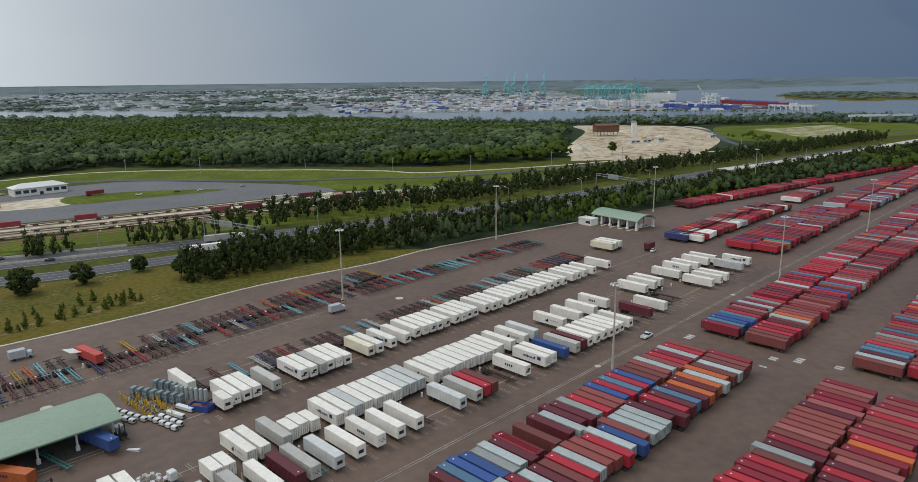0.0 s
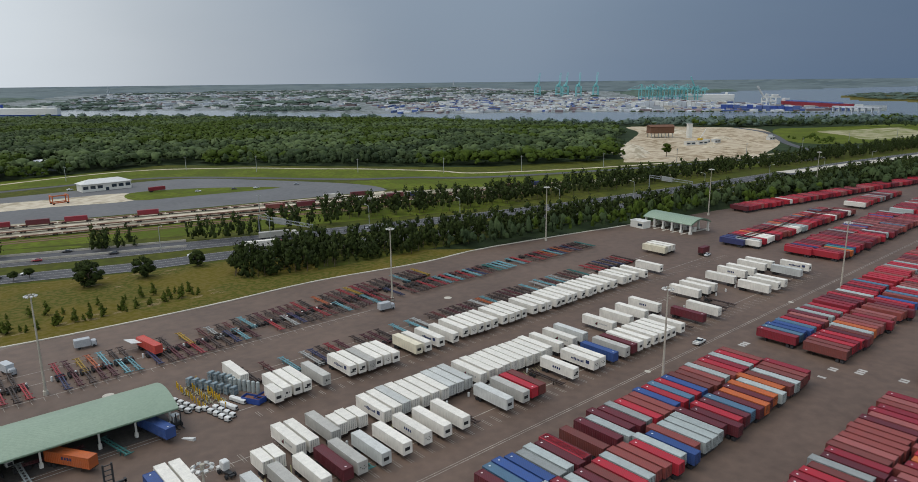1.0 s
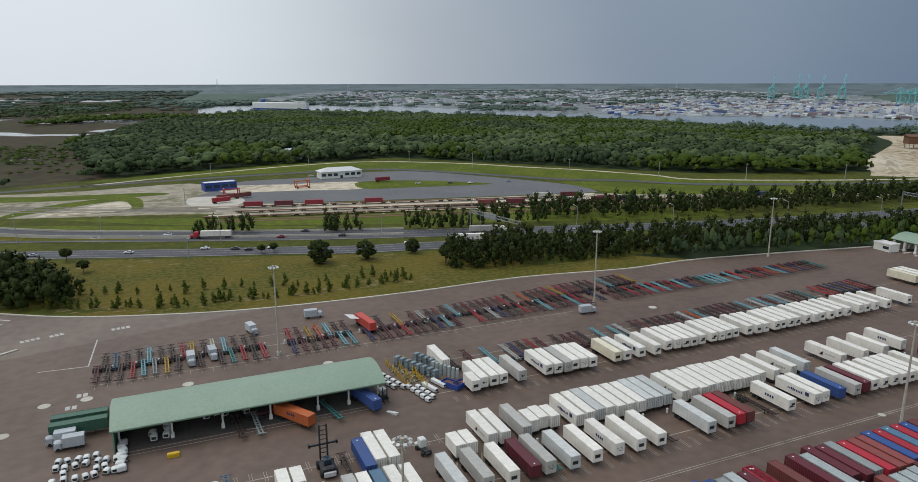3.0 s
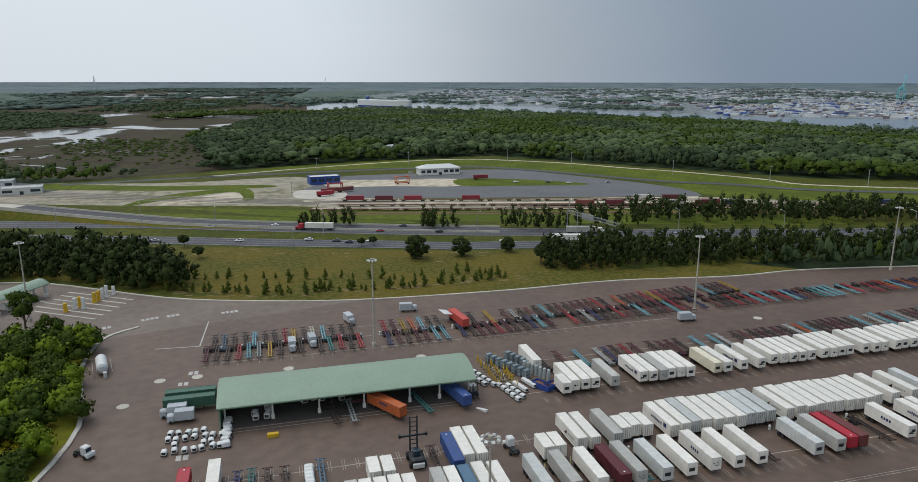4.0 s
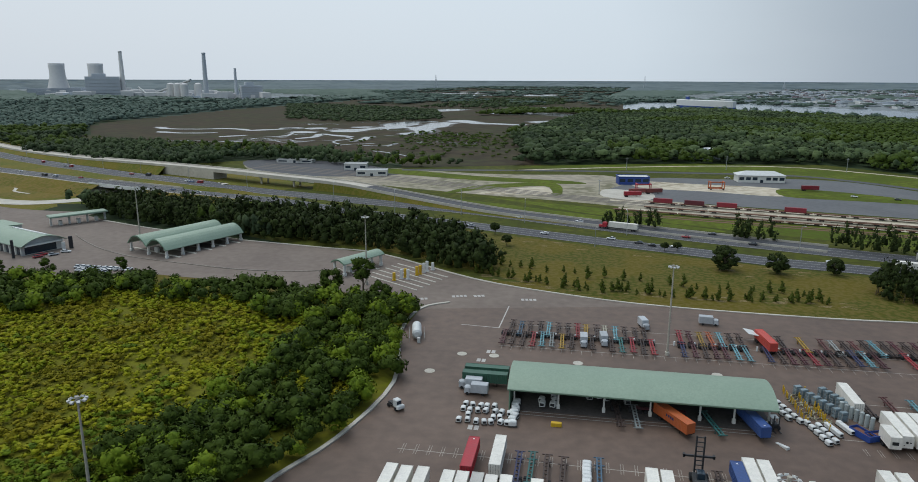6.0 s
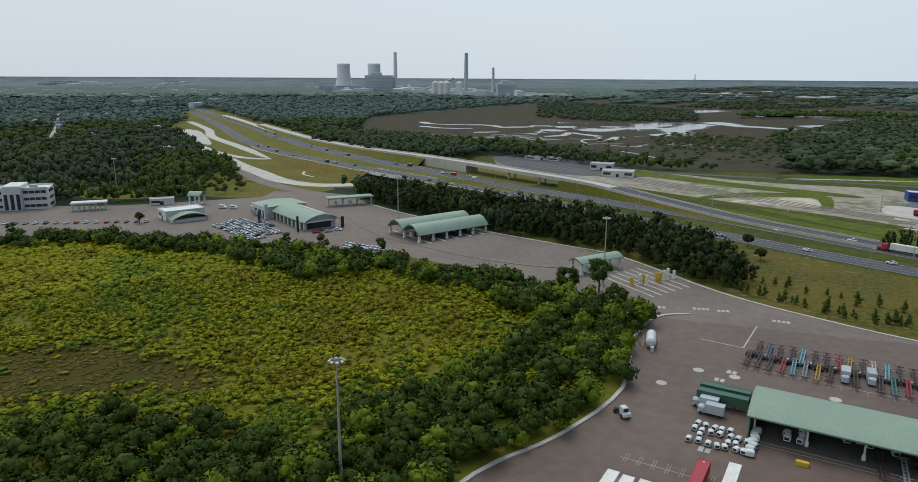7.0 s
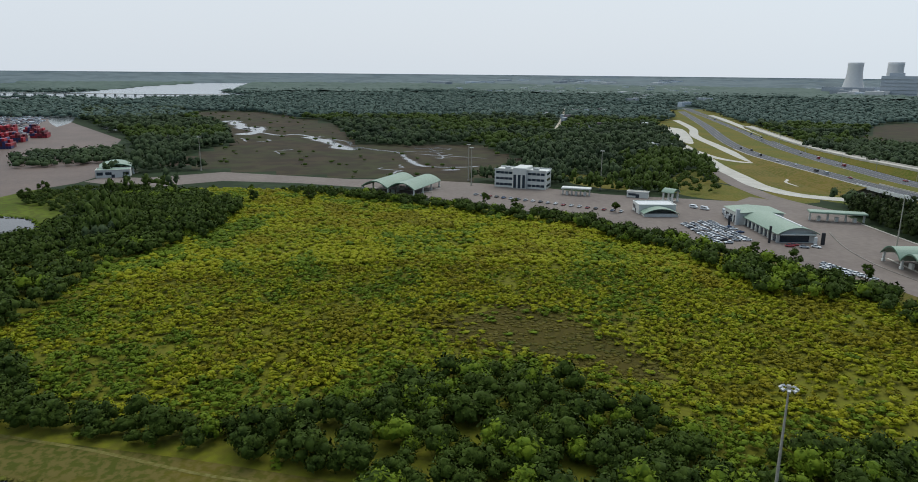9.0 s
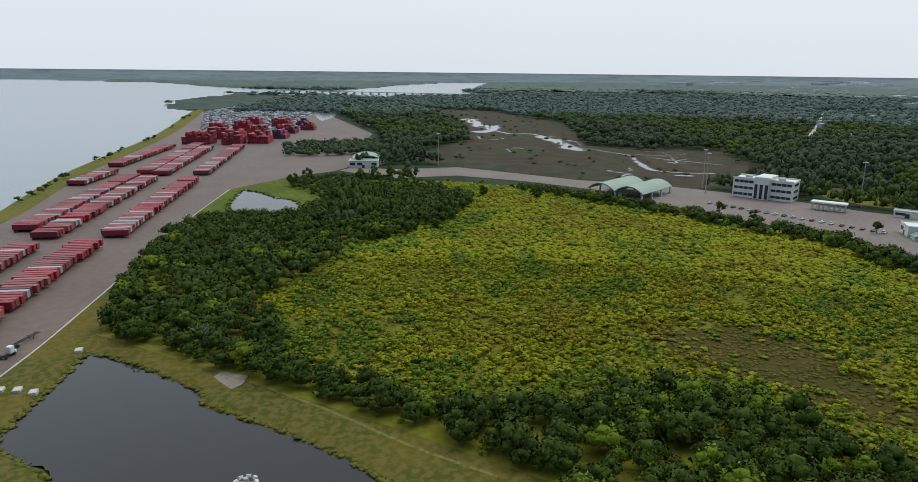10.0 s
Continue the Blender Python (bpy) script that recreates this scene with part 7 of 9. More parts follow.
def pickup(x, y, rz, z=0.08):
    ob = hub("pickup", "white pickup truck with an open bed", "truck", "vehicles", pose(x, y, z, 0, 0, rz))
    b = Build()
    loft(b, [(-0.6, 0.9, 0.45, 1.1), (0.9, 0.92, 0.45, 1.1), (2.3, 0.88, 0.45, 1.0), (2.7, 0.8, 0.5, 0.85)])
    part("body", b, WHITEPAINT, ob)
    b = Build()
    loft(b, [(-0.6, 0.8, 1.08, 1.75), (0.5, 0.78, 1.08, 1.75), (1.2, 0.82, 1.06, 1.12)])
    part("cab_glass", b, GLASS, ob, "dark cab windows")
    part("cab_roof", Build().bevelled(-0.6, 0.5, -0.76, 0.76, 1.73, 1.82, 0.04), WHITEPAINT, ob)
    b = Build().box(-2.7, -0.62, -0.9, 0.9, 0.5, 0.62)
    for y0 in (-0.92, 0.82):
        b.box(-2.7, -0.62, y0, y0 + 0.1, 0.55, 1.15)
    b.box(-2.75, -2.66, -0.9, 0.9, 0.55, 1.12)
    part("bed", b, WHITEPAINT, ob, "open white load bed")
    wheels(ob, (-1.7, 1.75), 0.92, 0.38)


def box_truck(x, y, rz, z=0.06):
    ob = hub("box_truck", "pale grey box truck with a plain cargo body", "truck", "", pose(x, y, z, 0, 0, rz))
    part("cargo_box", Build().bevelled(-3.2, 1.3, -1.15, 1.15, 0.75, 3.1, 0.08), SILVERPAINT, ob)
    part("cab", Build().bevelled(1.4, 3.1, -0.98, 0.98, 0.45, 2.2, 0.3), SILVERPAINT, ob)
    part("windscreen", Build().box(2.75, 3.0, -0.85, 0.85, 1.35, 2.0), GLASS, ob, "dark windscreen")
    wheels(ob, (-1.9, 2.2), 1.0, 0.42, 0.35)
    return ob


def yard_tractor(x, y, rz):
    ob = hub("yard_tractor", "white yard tractor with a short cab", "truck", "", pose(x, y, 0.06, 0, 0, rz))
    part("frame", Build().box(-2.6, 2.2, -0.5, 0.5, 0.6, 0.95), BLACKPAINT, ob)
    part("cab", Build().bevelled(0.2, 2.0, -1.0, 0.6, 0.95, 2.9, 0.18), WHITEPAINT, ob)
    part("bonnet", Build().bevelled(1.6, 2.6, -1.1, 1.1, 0.6, 1.5, 0.15), WHITEPAINT, ob)
    part("windscreen", Build().box(1.99, 2.03, -0.85, 0.45, 1.75, 2.6), GLASS, ob, "dark windscreen")
    part("fifth_wheel", Build().box(-2.0, -0.9, -0.5, 0.5, 0.95, 1.15), BLACKPAINT, ob)
    wheels(ob, (-1.6, 1.6), 1.15, 0.5, 0.45)
    return ob


def semi(x, y, rz, cab="red", box="white", z=0.15):
    mt = STEEL[cab]
    ob = hub("semi_truck", f"{cab} semi truck with a long {box} trailer", "truck", "", pose(x, y, z, 0, 0, rz))
    part("trailer_box", Build().bevelled(-14, 1.8, -1.3, 1.3, 1.2, 4.1, 0.06), STEEL[box], ob)
    part("frame", Build().box(-13.5, 7, -0.5, 0.5, 0.7, 1.15), BLACKPAINT, ob)
    b = Build().bevelled(3.0, 5.4, -1.2, 1.2, 0.9, 3.6, 0.25).bevelled(5.2, 7.4, -1.0, 1.0, 0.8, 2.1, 0.25)
    part("cab", b, mt, ob)
    part("windscreen", Build().box(5.3, 5.44, -1.0, 1.0, 2.2, 3.1), GLASS, ob, "dark windscreen")
    wheels(ob, (-12.5, -11.2, 2.2, 3.5, 6.6), 1.25, 0.52, 0.5)
    return ob


box_truck(-24.8, 164.9, 180); box_truck(-26.8, 168.1, 180)
box_truck(22.7, 224, -75); box_truck(44.5, 231, -4); box_truck(135.4, 196, -4); box_truck(3, 205, -88); box_truck(9.2, 207, -85)
yard_tractor(-43.6, 153.5, -40); yard_tractor(-13.4 + 61.5, 131, 95)
pickup(188.3, 102.7, 2); put_car(290, 157.5, 10, "white"); put_car(48.2, 175, 70, "white")
yard_tractor(-187, -122, 172)
bare("black", -197.5, -123.6, 172)
for x, y, rz in ((-340, 287.4, 20), (-333.4, 290.3, 20)):
    put_car(x, y, rz, "white", True)
# parked cars before the gates
for r in range(4):
    for k in range(16):
        if R.random() > 0.2:
            put_car(-302 + k * 2.75 - r * 1.4 + (r > 1) * 4 + R.uniform(-0.2, 0.2), 268 - k * 0.85 - r * 5.3 - (r > 1) * 2, 73 + R.choice([0, 180]), R.choice(["white", "white", "white", "silver", "silver", "black", "grey"]))
for x, y, rz in ((-318, 292, -35), (-311, 287, -35), (-304, 283, -30)):
    box_truck(x, y, rz)
for k in range(10):
    put_car(-214 + k * 2.7, 254.5 + R.uniform(-0.4, 0.4), 95, R.choice(["white", "white", "silver"])); k < 6 and put_car(-210 + k * 2.6, 250.0, 95, R.choice(["white", "white", "silver"]))
for k in range(20):
    put_car(-425 + k * 4.3, 175.7 + k * 3.2, 130, None)
for x, y, rz in ((-238.5, 277, 20), (-244, 266, 60), (-245, 270, 60), (-240, 271, 55), (-287, 268, 70), (-283, 267, 75), (-276, 265, 75)):
    put_car(x, y, rz)
# traffic
for x, y, rz, c in ((-35.4, 401, -18, "white"), (-13.5, 394, -18, "silver"), (16.5, 354, -18, "white"), (55.3, 365.3, -18, "red"), (113, 325, -17, "white"), (86, 355, -18, "black"), (-60, 372, -20, "silver"),
                    (-100, 386, -20, "white"), (30, 347, -18, "black"), (47, 342, -18, "white"), (36, 343, -18, "black"), (-18, 360, -20, "white"), (210, 318, -16, "silver"), (70, 375, -18, "black"), (0, 395, -20, "white")):
    put_car(x, y, rz + 180, c, z=0.15)
for k in range(26):
    i = R.randrange(14, 23)
    ln = R.choice([HWY_E, HWY_W])
    a, c = Vector(ln[i]), Vector(ln[i + 1])
    q = a.lerp(c, R.random())
    put_car(q.x + R.uniform(-4, 4), q.y + R.uniform(-4, 4), math.degrees(math.atan2((c - a).y, (c - a).x)), None, R.random() < 0.25, q.z + 0.04)
semi(18, 380, 161); semi(150, 314, -17, "maroon", "white"); semi(165, 330, -17, "white", "dullgrey")

# ---------------------------------------------------------------- overpass and roads to the west
PALEROAD = surface("pale_concrete_road", rgb("b8b2a6"), 0.85, other=rgb("9d978b"), scale=0.04, fine=0.5, amount=0.8)


def overpass():
    """The flyover: a concrete deck that climbs from the highway, crosses it on piers and lands on a walled bank."""
    pts = [(120, 352, 0.2), (40, 380, 0.3), (-36, 408, 1.2), (-72, 424, 2.2), (-124, 452, 4.2), (-169, 476, 6.0), (-230, 494, 7.4), (-288, 516, 7.6), (-366, 545, 7.2), (-480, 590, 5.5), (-620, 668, 3.0), (-880, 835, 0.8)]
    ln = smooth(pts, 5, False)
    cut = next(i for i, p in enumerate(ln) if p.x < -150)
    ob = whole("overpass", Build().sheet(strip(ln, 13)[cut:]), PALEROAD, "pale concrete flyover curving over the highway", "bridge", kind="structure")
    part("ramp_surface", Build().sheet(strip(ln, 13)[:cut + 1]), ROAD, ob, "worn grey asphalt where the flyover meets the highway")
    for side in (-6.6, 6.6):
        lo, hi = strip(ln, 0.4, None, side), strip(ln, 0.4, None, side)
        up = 1.0
        rows = [[(x, y, max(z - 1.6, 0.0)) for (x, y, z), _ in lo], [(x, y, z + up) for (x, y, z), _ in lo], [(x, y, z + up) for _, (x, y, z) in lo], [(x, y, max(z - 1.6, 0.0)) for _, (x, y, z) in lo]]
        part("parapet", Build().sheet(rows), CONCRETE, ob, "pale concrete parapet and wall")
    for side in (-1, 1):  # grassed banks where the deck is low
        for run in ([p for p in ln if p.x > -196], [p for p in ln if p.x < -346]):
            a = [[(x, y, z - 0.6) for x, y, z in r] for r in strip(run, 0.1, None, side * 6.5)]
            wide = 15.0 if run[0].x < -300 else 9.2
            b = [[(x, y, 0.02) for x, y, z in r] for r in strip(run, 0.1, None, side * wide)]
            part("bank", Build().sheet([[p[0] for p in a], [p[0] for p in b]] if side < 0 else [[p[0] for p in b], [p[0] for p in a]]), GRASS, ob, "grassed bank under the ramp")
    wall = smooth([(-292, 517.5, 7.6), (-318, 527, 7.5), (-352, 540, 7.3)], 4, False)
    for side in (-6.75, 6.75):
        a, c = [[r[0] for r in strip(wall, 0.1, None, side)], [(r[0][0], r[0][1], 0.0) for r in strip(wall, 0.1, None, side)]]
        part("retaining_wall", Build().sheet([a, c] if side > 0 else [c, a]), PALEROAD, ob, "pale panelled retaining wall")
    b = Build()
    b.add([(-294.3, 511.2, 0), (-289.7, 523.8, 0), (-289.7, 523.8, 6.2), (-294.3, 511.2, 6.2)], [(0, 1, 2, 3)])
    part("abutment", b, CONCRETE, ob)
    soff = [[(x, y, z - 1.6) for x, y, z in r] for r in strip([p for p in ln if -300 < p.x < -180], 13)]
    part("soffit", Build().sheet(soff), CONCRETE, ob)
    for x, y in ((-244, 499), (-213, 489)):
        for s in (-3.5, 3.5):
            part("pier", Build().tube((x + s * 0.3, y + s, 0), (x + s * 0.3, y + s, 5.2), 0.8, n=12), CONCRETE, ob)
        part("pier_cap", Build().bevelled(-0.8, 0.8, -5.6, 5.6, 4.9, 6.0, 0.1), CONCRETE, ob).matrix_world = pose(x, y, 0, 0, 0, -17)
    return ob


overpass()


def highway_bridge():
    """The bank that carries the highway, its median, and the two-span bridge over the local road."""
    def side(line, off):
        rows = []
        for i, p in enumerate(line):
            d = (line[min(i + 1, len(line) - 1)] - line[max(i - 1, 0)]).normalized()
            rows.append((Vector((d.y, -d.x, 0)).normalized() * off, p))
        return rows
    near, farther = ([Vector((p.x, p.y, max(p.z, 0.12))) for p in smooth(ln, 6, False)] for ln in (HWY_E, HWY_W))
    ob = hub("highway_bridge", "concrete highway bridge over the local road between grassed banks", "bridge")
    gap = lambda p: -341 < p.x < -279
    runs = [[q for q in side(near, -9.0) if -288 <= q[1].x < -205], [q for q in side(near, -9.0) if -620 < q[1].x <= -332]]
    for run in runs:
        top = [(p.x + o.x, p.y + o.y, p.z - 0.05) for o, p in run]
        foot = [(p.x + o.x * (1 + 0.3 * p.z), p.y + o.y * (1 + 0.3 * p.z), 0.03) for o, p in run]
        part("bank", Build().sheet([foot, top]), STRAW, ob, "brown-green grassed bank below the highway")
        lip = [(p.x + o.x * 0.85, p.y + o.y * 0.85, p.z - 0.04) for o, p in run]
        part("shoulder", Build().sheet([top, lip]), CONCRETE, ob, "pale concrete shoulder")
    run = [q for q in side(farther, 10.5) if -620 < q[1].x < -205]
    part("bank", Build().sheet([[(p.x + o.x, p.y + o.y, p.z - 0.05) for o, p in run], [(p.x + o.x * (1 + 0.15 * p.z), p.y + o.y * (1 + 0.15 * p.z), 0.03) for o, p in run]]), GRASS, ob, "grassed bank behind the highway")
    lo = [(p.x + o.x, p.y + o.y, p.z - 0.04) for o, p in side(near, 7.6) if -640 < p.x < -195]
    edge = [(p.x + o.x, p.y + o.y, p.z - 0.04) for o, p in side(farther, -9.2)]
    hi = [min(edge, key=lambda f: (f[0] - x - 5) ** 2 + (f[1] - y - 14) ** 2) for x, y, z in lo]
    part("median", Build().sheet([lo, hi]), GRASS, ob, "olive grass median")
    span = [q for q in side(near, -8.4) if -350 < q[1].x < -270]
    for name, off, z0, z1, w, mt in (("parapet", 1.0, -1.5, 0.95, 0.45, WHITEPAINT), ("rail_parapet", -1.0, -0.1, 0.9, 0.4, CONCRETE)):
        a = [(p.x + o.x * off, p.y + o.y * off) for o, p in span]
        c = [(p.x + o.x * (off + w / 8), p.y + o.y * (off + w / 8)) for o, p in span]
        zs = [p.z for o, p in span]
        part("parapet", Build().sheet([[(*q, z + z0) for q, z in zip(a, zs)], [(*q, z + z1) for q, z in zip(a, zs)], [(*q, z + z1) for q, z in zip(c, zs)], [(*q, z + z0) for q, z in zip(c, zs)]]), mt, ob, "white concrete bridge parapet")
    o0, d0 = [q for q in span if gap(q[1])][0], [q for q in span if gap(q[1])][-1]
    back = Vector((16, 44, 0))
    soff = [[(p.x + o.x, p.y + o.y, p.z - 1.5) for o, p in span], [(p.x + back.x, p.y + back.y, p.z - 1.5) for o, p in span]]
    part("soffit", Build().sheet(soff), CONCRETE, ob)
    for (o, p), out in ((o0, 1), (d0, -1)):
        along_ = Vector((0.95, -0.3, 0)) * out
        a, c = p + o * 1.02, p + back
        b = Build().add([(a.x + along_.x * 3, a.y + along_.y * 3, p.z - 0.9), (c.x + along_.x * 3, c.y + along_.y * 3, p.z - 0.9), (c.x - along_.x * 9, c.y - along_.y * 9, 0.04), (a.x - along_.x * 9, a.y - along_.y * 9, 0.04),
                         (a.x + o.x * 1.7 + along_.x * 4, a.y + o.y * 1.7 + along_.y * 4, 0.04)], [(0, 1, 2, 3), (0, 3, 4)])
        part("abutment", b, CONCRETE, ob, "paved concrete slope under the bridge")
    (oa, pa) = span[len(span) // 2]
    for k in range(7):
        c = pa + oa * 0.75 + back * (k / 7)
        part("pier", Build().tube((c.x, c.y, 0), (c.x, c.y, pa.z - 1.5), 0.6, n=10), CONCRETE, ob)
    return ob


highway_bridge()
road("road", [(-1033, 815), (-863, 713), (-758, 632), (-638, 566), (-541, 513), (-512, 500)], 12, CONCRETE, "pale concrete slip road", 0.18)
road("road", [(-505, 503), (-514, 486), (-551, 487), (-616, 511)], 9, CONCRETE, "pale concrete link between the ramps", 0.17)
road("road", [(-754, 581), (-691, 548), (-571, 484), (-492, 440), (-439, 414), (-396, 393), (-362, 388), (-341, 397), (-322, 418), (-306, 445), (-300, 468)], 15, CONCRETE, "pale concrete ramp road", 0.19)
road("road", [(-760, 550), (-655, 505), (-569, 472), (-501, 440), (-450, 408), (-413, 386), (-385, 374), (-356, 364), (-325, 360), (-290, 362)], 13, GATE_ASPHALT, "worn grey local road", 0.14)
road("road", [(-473, 477), (-450, 466), (-432, 454), (-414, 440), (-403, 427), (-385, 420)], 2.2, CONCRETE, "narrow pale concrete ditch", 0.2)
road("road", [(-1143, 987), (-1015, 910), (-730, 728), (-600, 655)], 12, CONCRETE, "pale new concrete lane beside the highway", 0.2)
lawn("parking_pad", [(-885, 672), (-857, 690), (-684, 569), (-703, 566)], CONCRETE, "pale concrete parking pad", 0.15)
lawn("verge", [(-1000, 785), (-815, 672), (-661, 580), (-540, 515), (-500, 500), (-526, 482), (-564, 492), (-683, 560), (-798, 640)], GRASS, "olive grass island between ramp and road", 0.09)
lawn("verge", [(-497, 480), (-476, 500), (-398, 479), (-345, 440), (-350, 412), (-384, 404), (-427, 420), (-490, 456)], STRAW, "olive grass island inside the ramp", 0.1)
lawn("verge", [(-1277, 1046), (-958, 858), (-736, 718), (-572, 614), (-485, 572), (-423, 548), (-355, 530), (-365, 552), (-465, 590), (-564, 632), (-716, 718), (-929, 848)], GRASS, "grass median beside the highway", 0.19)
lawn("verge", [(-415, 372), (-336, 388), (-338, 345), (-378, 312), (-430, 335), (-485, 405)], GRASS, "rough grass beside the gate road", 0.05)
x, y = fill([(-470, 398), (-455, 392), (-418, 370), (-382, 350), (-374, 330), (-380, 316), (-428, 330), (-475, 365)], 8, keep=0.85); crowns("gate_trees", x, y, 4, 8, CL_BIG, LEAF_DARK, "dark trees beside the gate road", slim=0.8)
lawn("verge", [(-493, 287), (-460, 307), (-411, 288), (-448, 264)], GRASS, "grassy clearing behind the guard canopy", 0.06)
road("road", [(-1436, 817), (-1100, 620), (-813, 444)], 8, SAND, "narrow pale track through the woods", 0.2)
lawn("verge", [(-330, 400), (-254, 440), (-190, 412), (-110, 385), (-120, 372), (-200, 395), (-290, 388)], LUSH, "green strip beside the highway", 0.07)
lawn("verge", [(-160, 470), (-70, 440), (-10, 412), (70, 384), (70, 392), (-5, 424), (-66, 452), (-150, 486)], LUSH, "green strip beside the flyover", 0.08)
lawn("verge", [(-180, 610), (-90, 575), (-10, 560), (0, 545), (-60, 545), (-120, 560), (-185, 585)], LUSH, "green strip between sandy tracks", 0.09)
lawn("dirt_lot", [(-330, 640), (-260, 650), (-200, 625), (-150, 575), (-220, 545), (-290, 575)], ROAD, "grey dirt lot with low buildings", 0.07)
lawn("verge", [(-99, 478), (-75, 525), (-22, 546), (-13, 496), (-20, 489), (-28, 529), (-72, 503)], LUSH, "green wedge between railway tracks", 0.11)
lawn("sand_patch", [(-75, 484), (-52, 508), (-28, 526), (-21, 492), (-46, 484)], SAND, "pale sand wedge between railway tracks", 0.115)
for k in range(4):
    road("rail_track", [(-300, 590 + k * 9), (-180, 548 + k * 7), (-80, 505 + k * 6), (10, 468 + k * 5), (80, 445 + k * 6)], 2.6, surface("ballast", rgb("6e675e"), 0.95, other=rgb("544f48"), scale=0.3, fine=2), "brown ballast of a railway track", 0.13 + 0.004 * k)

# creeks and pools of the marsh
MUD = surface("dark_mud", rgb("2e2822"), 0.7, other=rgb("3a332a"), scale=0.05, fine=0.4)


def creek(pts, width, label="silvery creek winding through brown marsh", z=0.12):
    """Water in a bed of dark mud, its banks cut by small bays."""
    ln = smooth(pts, 12, False)
    bed, rows = [], []
    for i, p in enumerate(ln):
        d = (ln[min(i + 1, len(ln) - 1)] - ln[max(i - 1, 0)]).normalized()
        nrm = Vector((-d.y, d.x, 0))
        end = min(1.0, 0.15 + min(i, len(ln) - 1 - i) * 0.3)
        f = 8.0 / max(width, 6.0) * 0.06
        wl, wr = (width * end * (0.5 + 0.55 * noise.noise((p.x * f, p.y * f, k))) for k in (5, 9))
        mud = 0.8 + 0.16 * width
        rows.append([tuple(far(*(p + nrm * max(wl, 0.06 * width)).xy, z)), tuple(far(*(p - nrm * max(wr, 0.06 * width)).xy, z))])
        bed.append([tuple(far(*(p + nrm * (wl + mud * end)).xy, z - 0.04)), tuple(far(*(p - nrm * (wr + mud * end)).xy, z - 0.04))])
    whole("creek", Build().sheet(rows).sheet(bed, 1), [CREEK, MUD], label, "creek", kind="structure")


creek([(-1393, -35), (-1270, -9), (-1195, 14)], 16)
creek([(-1115, 31), (-1186, 58), (-1100, 66), (-1025, 68), (-1049, 88), (-965, 78), (-927, 58)], 17, z=0.13)
creek([(-975, 78), (-913, 101), (-915, 125), (-875, 141)], 5)
creek([(-880, 136), (-859, 138), (-803, 147), (-741, 149), (-720, 163)], 14, z=0.14)
creek([(-748, 166), (-715, 178), (-681, 195), (-640, 189)], 3.5, z=0.12)
creek([(-645, 190), (-591, 185), (-570, 188)], 5); creek([(-573, 187), (-564, 200), (-558, 222), (-561, 234)], 2.5, z=0.13)
creek([(-691, 201), (-680, 225), (-693, 251)], 2.0); creek([(-667, 208), (-637, 236), (-610, 263)], 1.6); creek([(-546, 194), (-544, 210)], 4.5); creek([(-850, 152), (-810, 168), (-770, 165)], 3)
flat_poly("inlet", [(p.x, p.y) for p in smooth([(-1459, -238), (-1455, -206), (-1259, -177), (-1132, -178), (-1147, -188), (-1270, -215)], 4)], 0.16, CREEK, "pale water of a narrow inlet", "water")
flat_poly("inlet", [(p.x, p.y) for p in smooth([(-1135, -118), (-1090, -55), (-930, -28), (-813, -23), (-781, -41), (-870, -50), (-973, -60), (-1050, -110)], 4)], 0.16, CREEK, "pale water of a narrow inlet", "water")
for poly, sp, lo, hi in (([(-1087, -30), (-1374, -10), (-928, 47), (-799, 44), (-761, -15)], 11, 7, 13), ([(-1260, -165), (-1645, -215), (-1551, -8), (-1196, -39), (-1164, -78)], 13, 7, 13),
                         ([(-654, -141), (-666, -80), (-687, -59), (-775, -67), (-780, -94), (-745, -160)], 7, 6, 10), ([(-850, 195), (-991, 312), (-722, 238), (-738, 192)], 10, 6, 10),
                         ([(-877, 1968), (-755, 2018), (-367, 1732), (-276, 1344), (-415, 1243), (-583, 1299)], 15, 6, 10), ([(-460, 1901), (-372, 2783), (-65, 2890), (-51, 2244), (-251, 1867)], 24, 7, 12)):
    x, y = fill(poly, sp, keep=0.85)
    crowns("marsh_trees", x, y, lo, hi, CL_FAR, LEAF_WOOD, "patch of dark trees standing in the marsh", slim=1.1 if sp < 12 else 1.9, lift=0.05)
x, y = fill([(-254, 945), (-245, 1067), (-106, 1003), (-85, 794), (-204, 801)], 9, keep=0.6); crowns("marsh_scrub", x, y, 1.5, 4, CL_FAR, LEAF_DARK, "low green scrub in the marsh", slim=2.4)
creek([(-372, 1010), (-352, 1060), (-330, 1110), (-300, 1130), (-270, 1125), (-240, 1120)], 34, "wide silvery tidal pool in the marsh", z=0.13)
creek([(-318, 1090), (-322, 1190), (-312, 1260), (-275, 1300)], 40, "wide silvery tidal pool in the marsh", z=0.14)
creek([(-256, 1280), (-258, 1180), (-262, 1100), (-236, 1040), (-262, 985)], 42, "wide silvery tidal pool in the marsh", z=0.15)
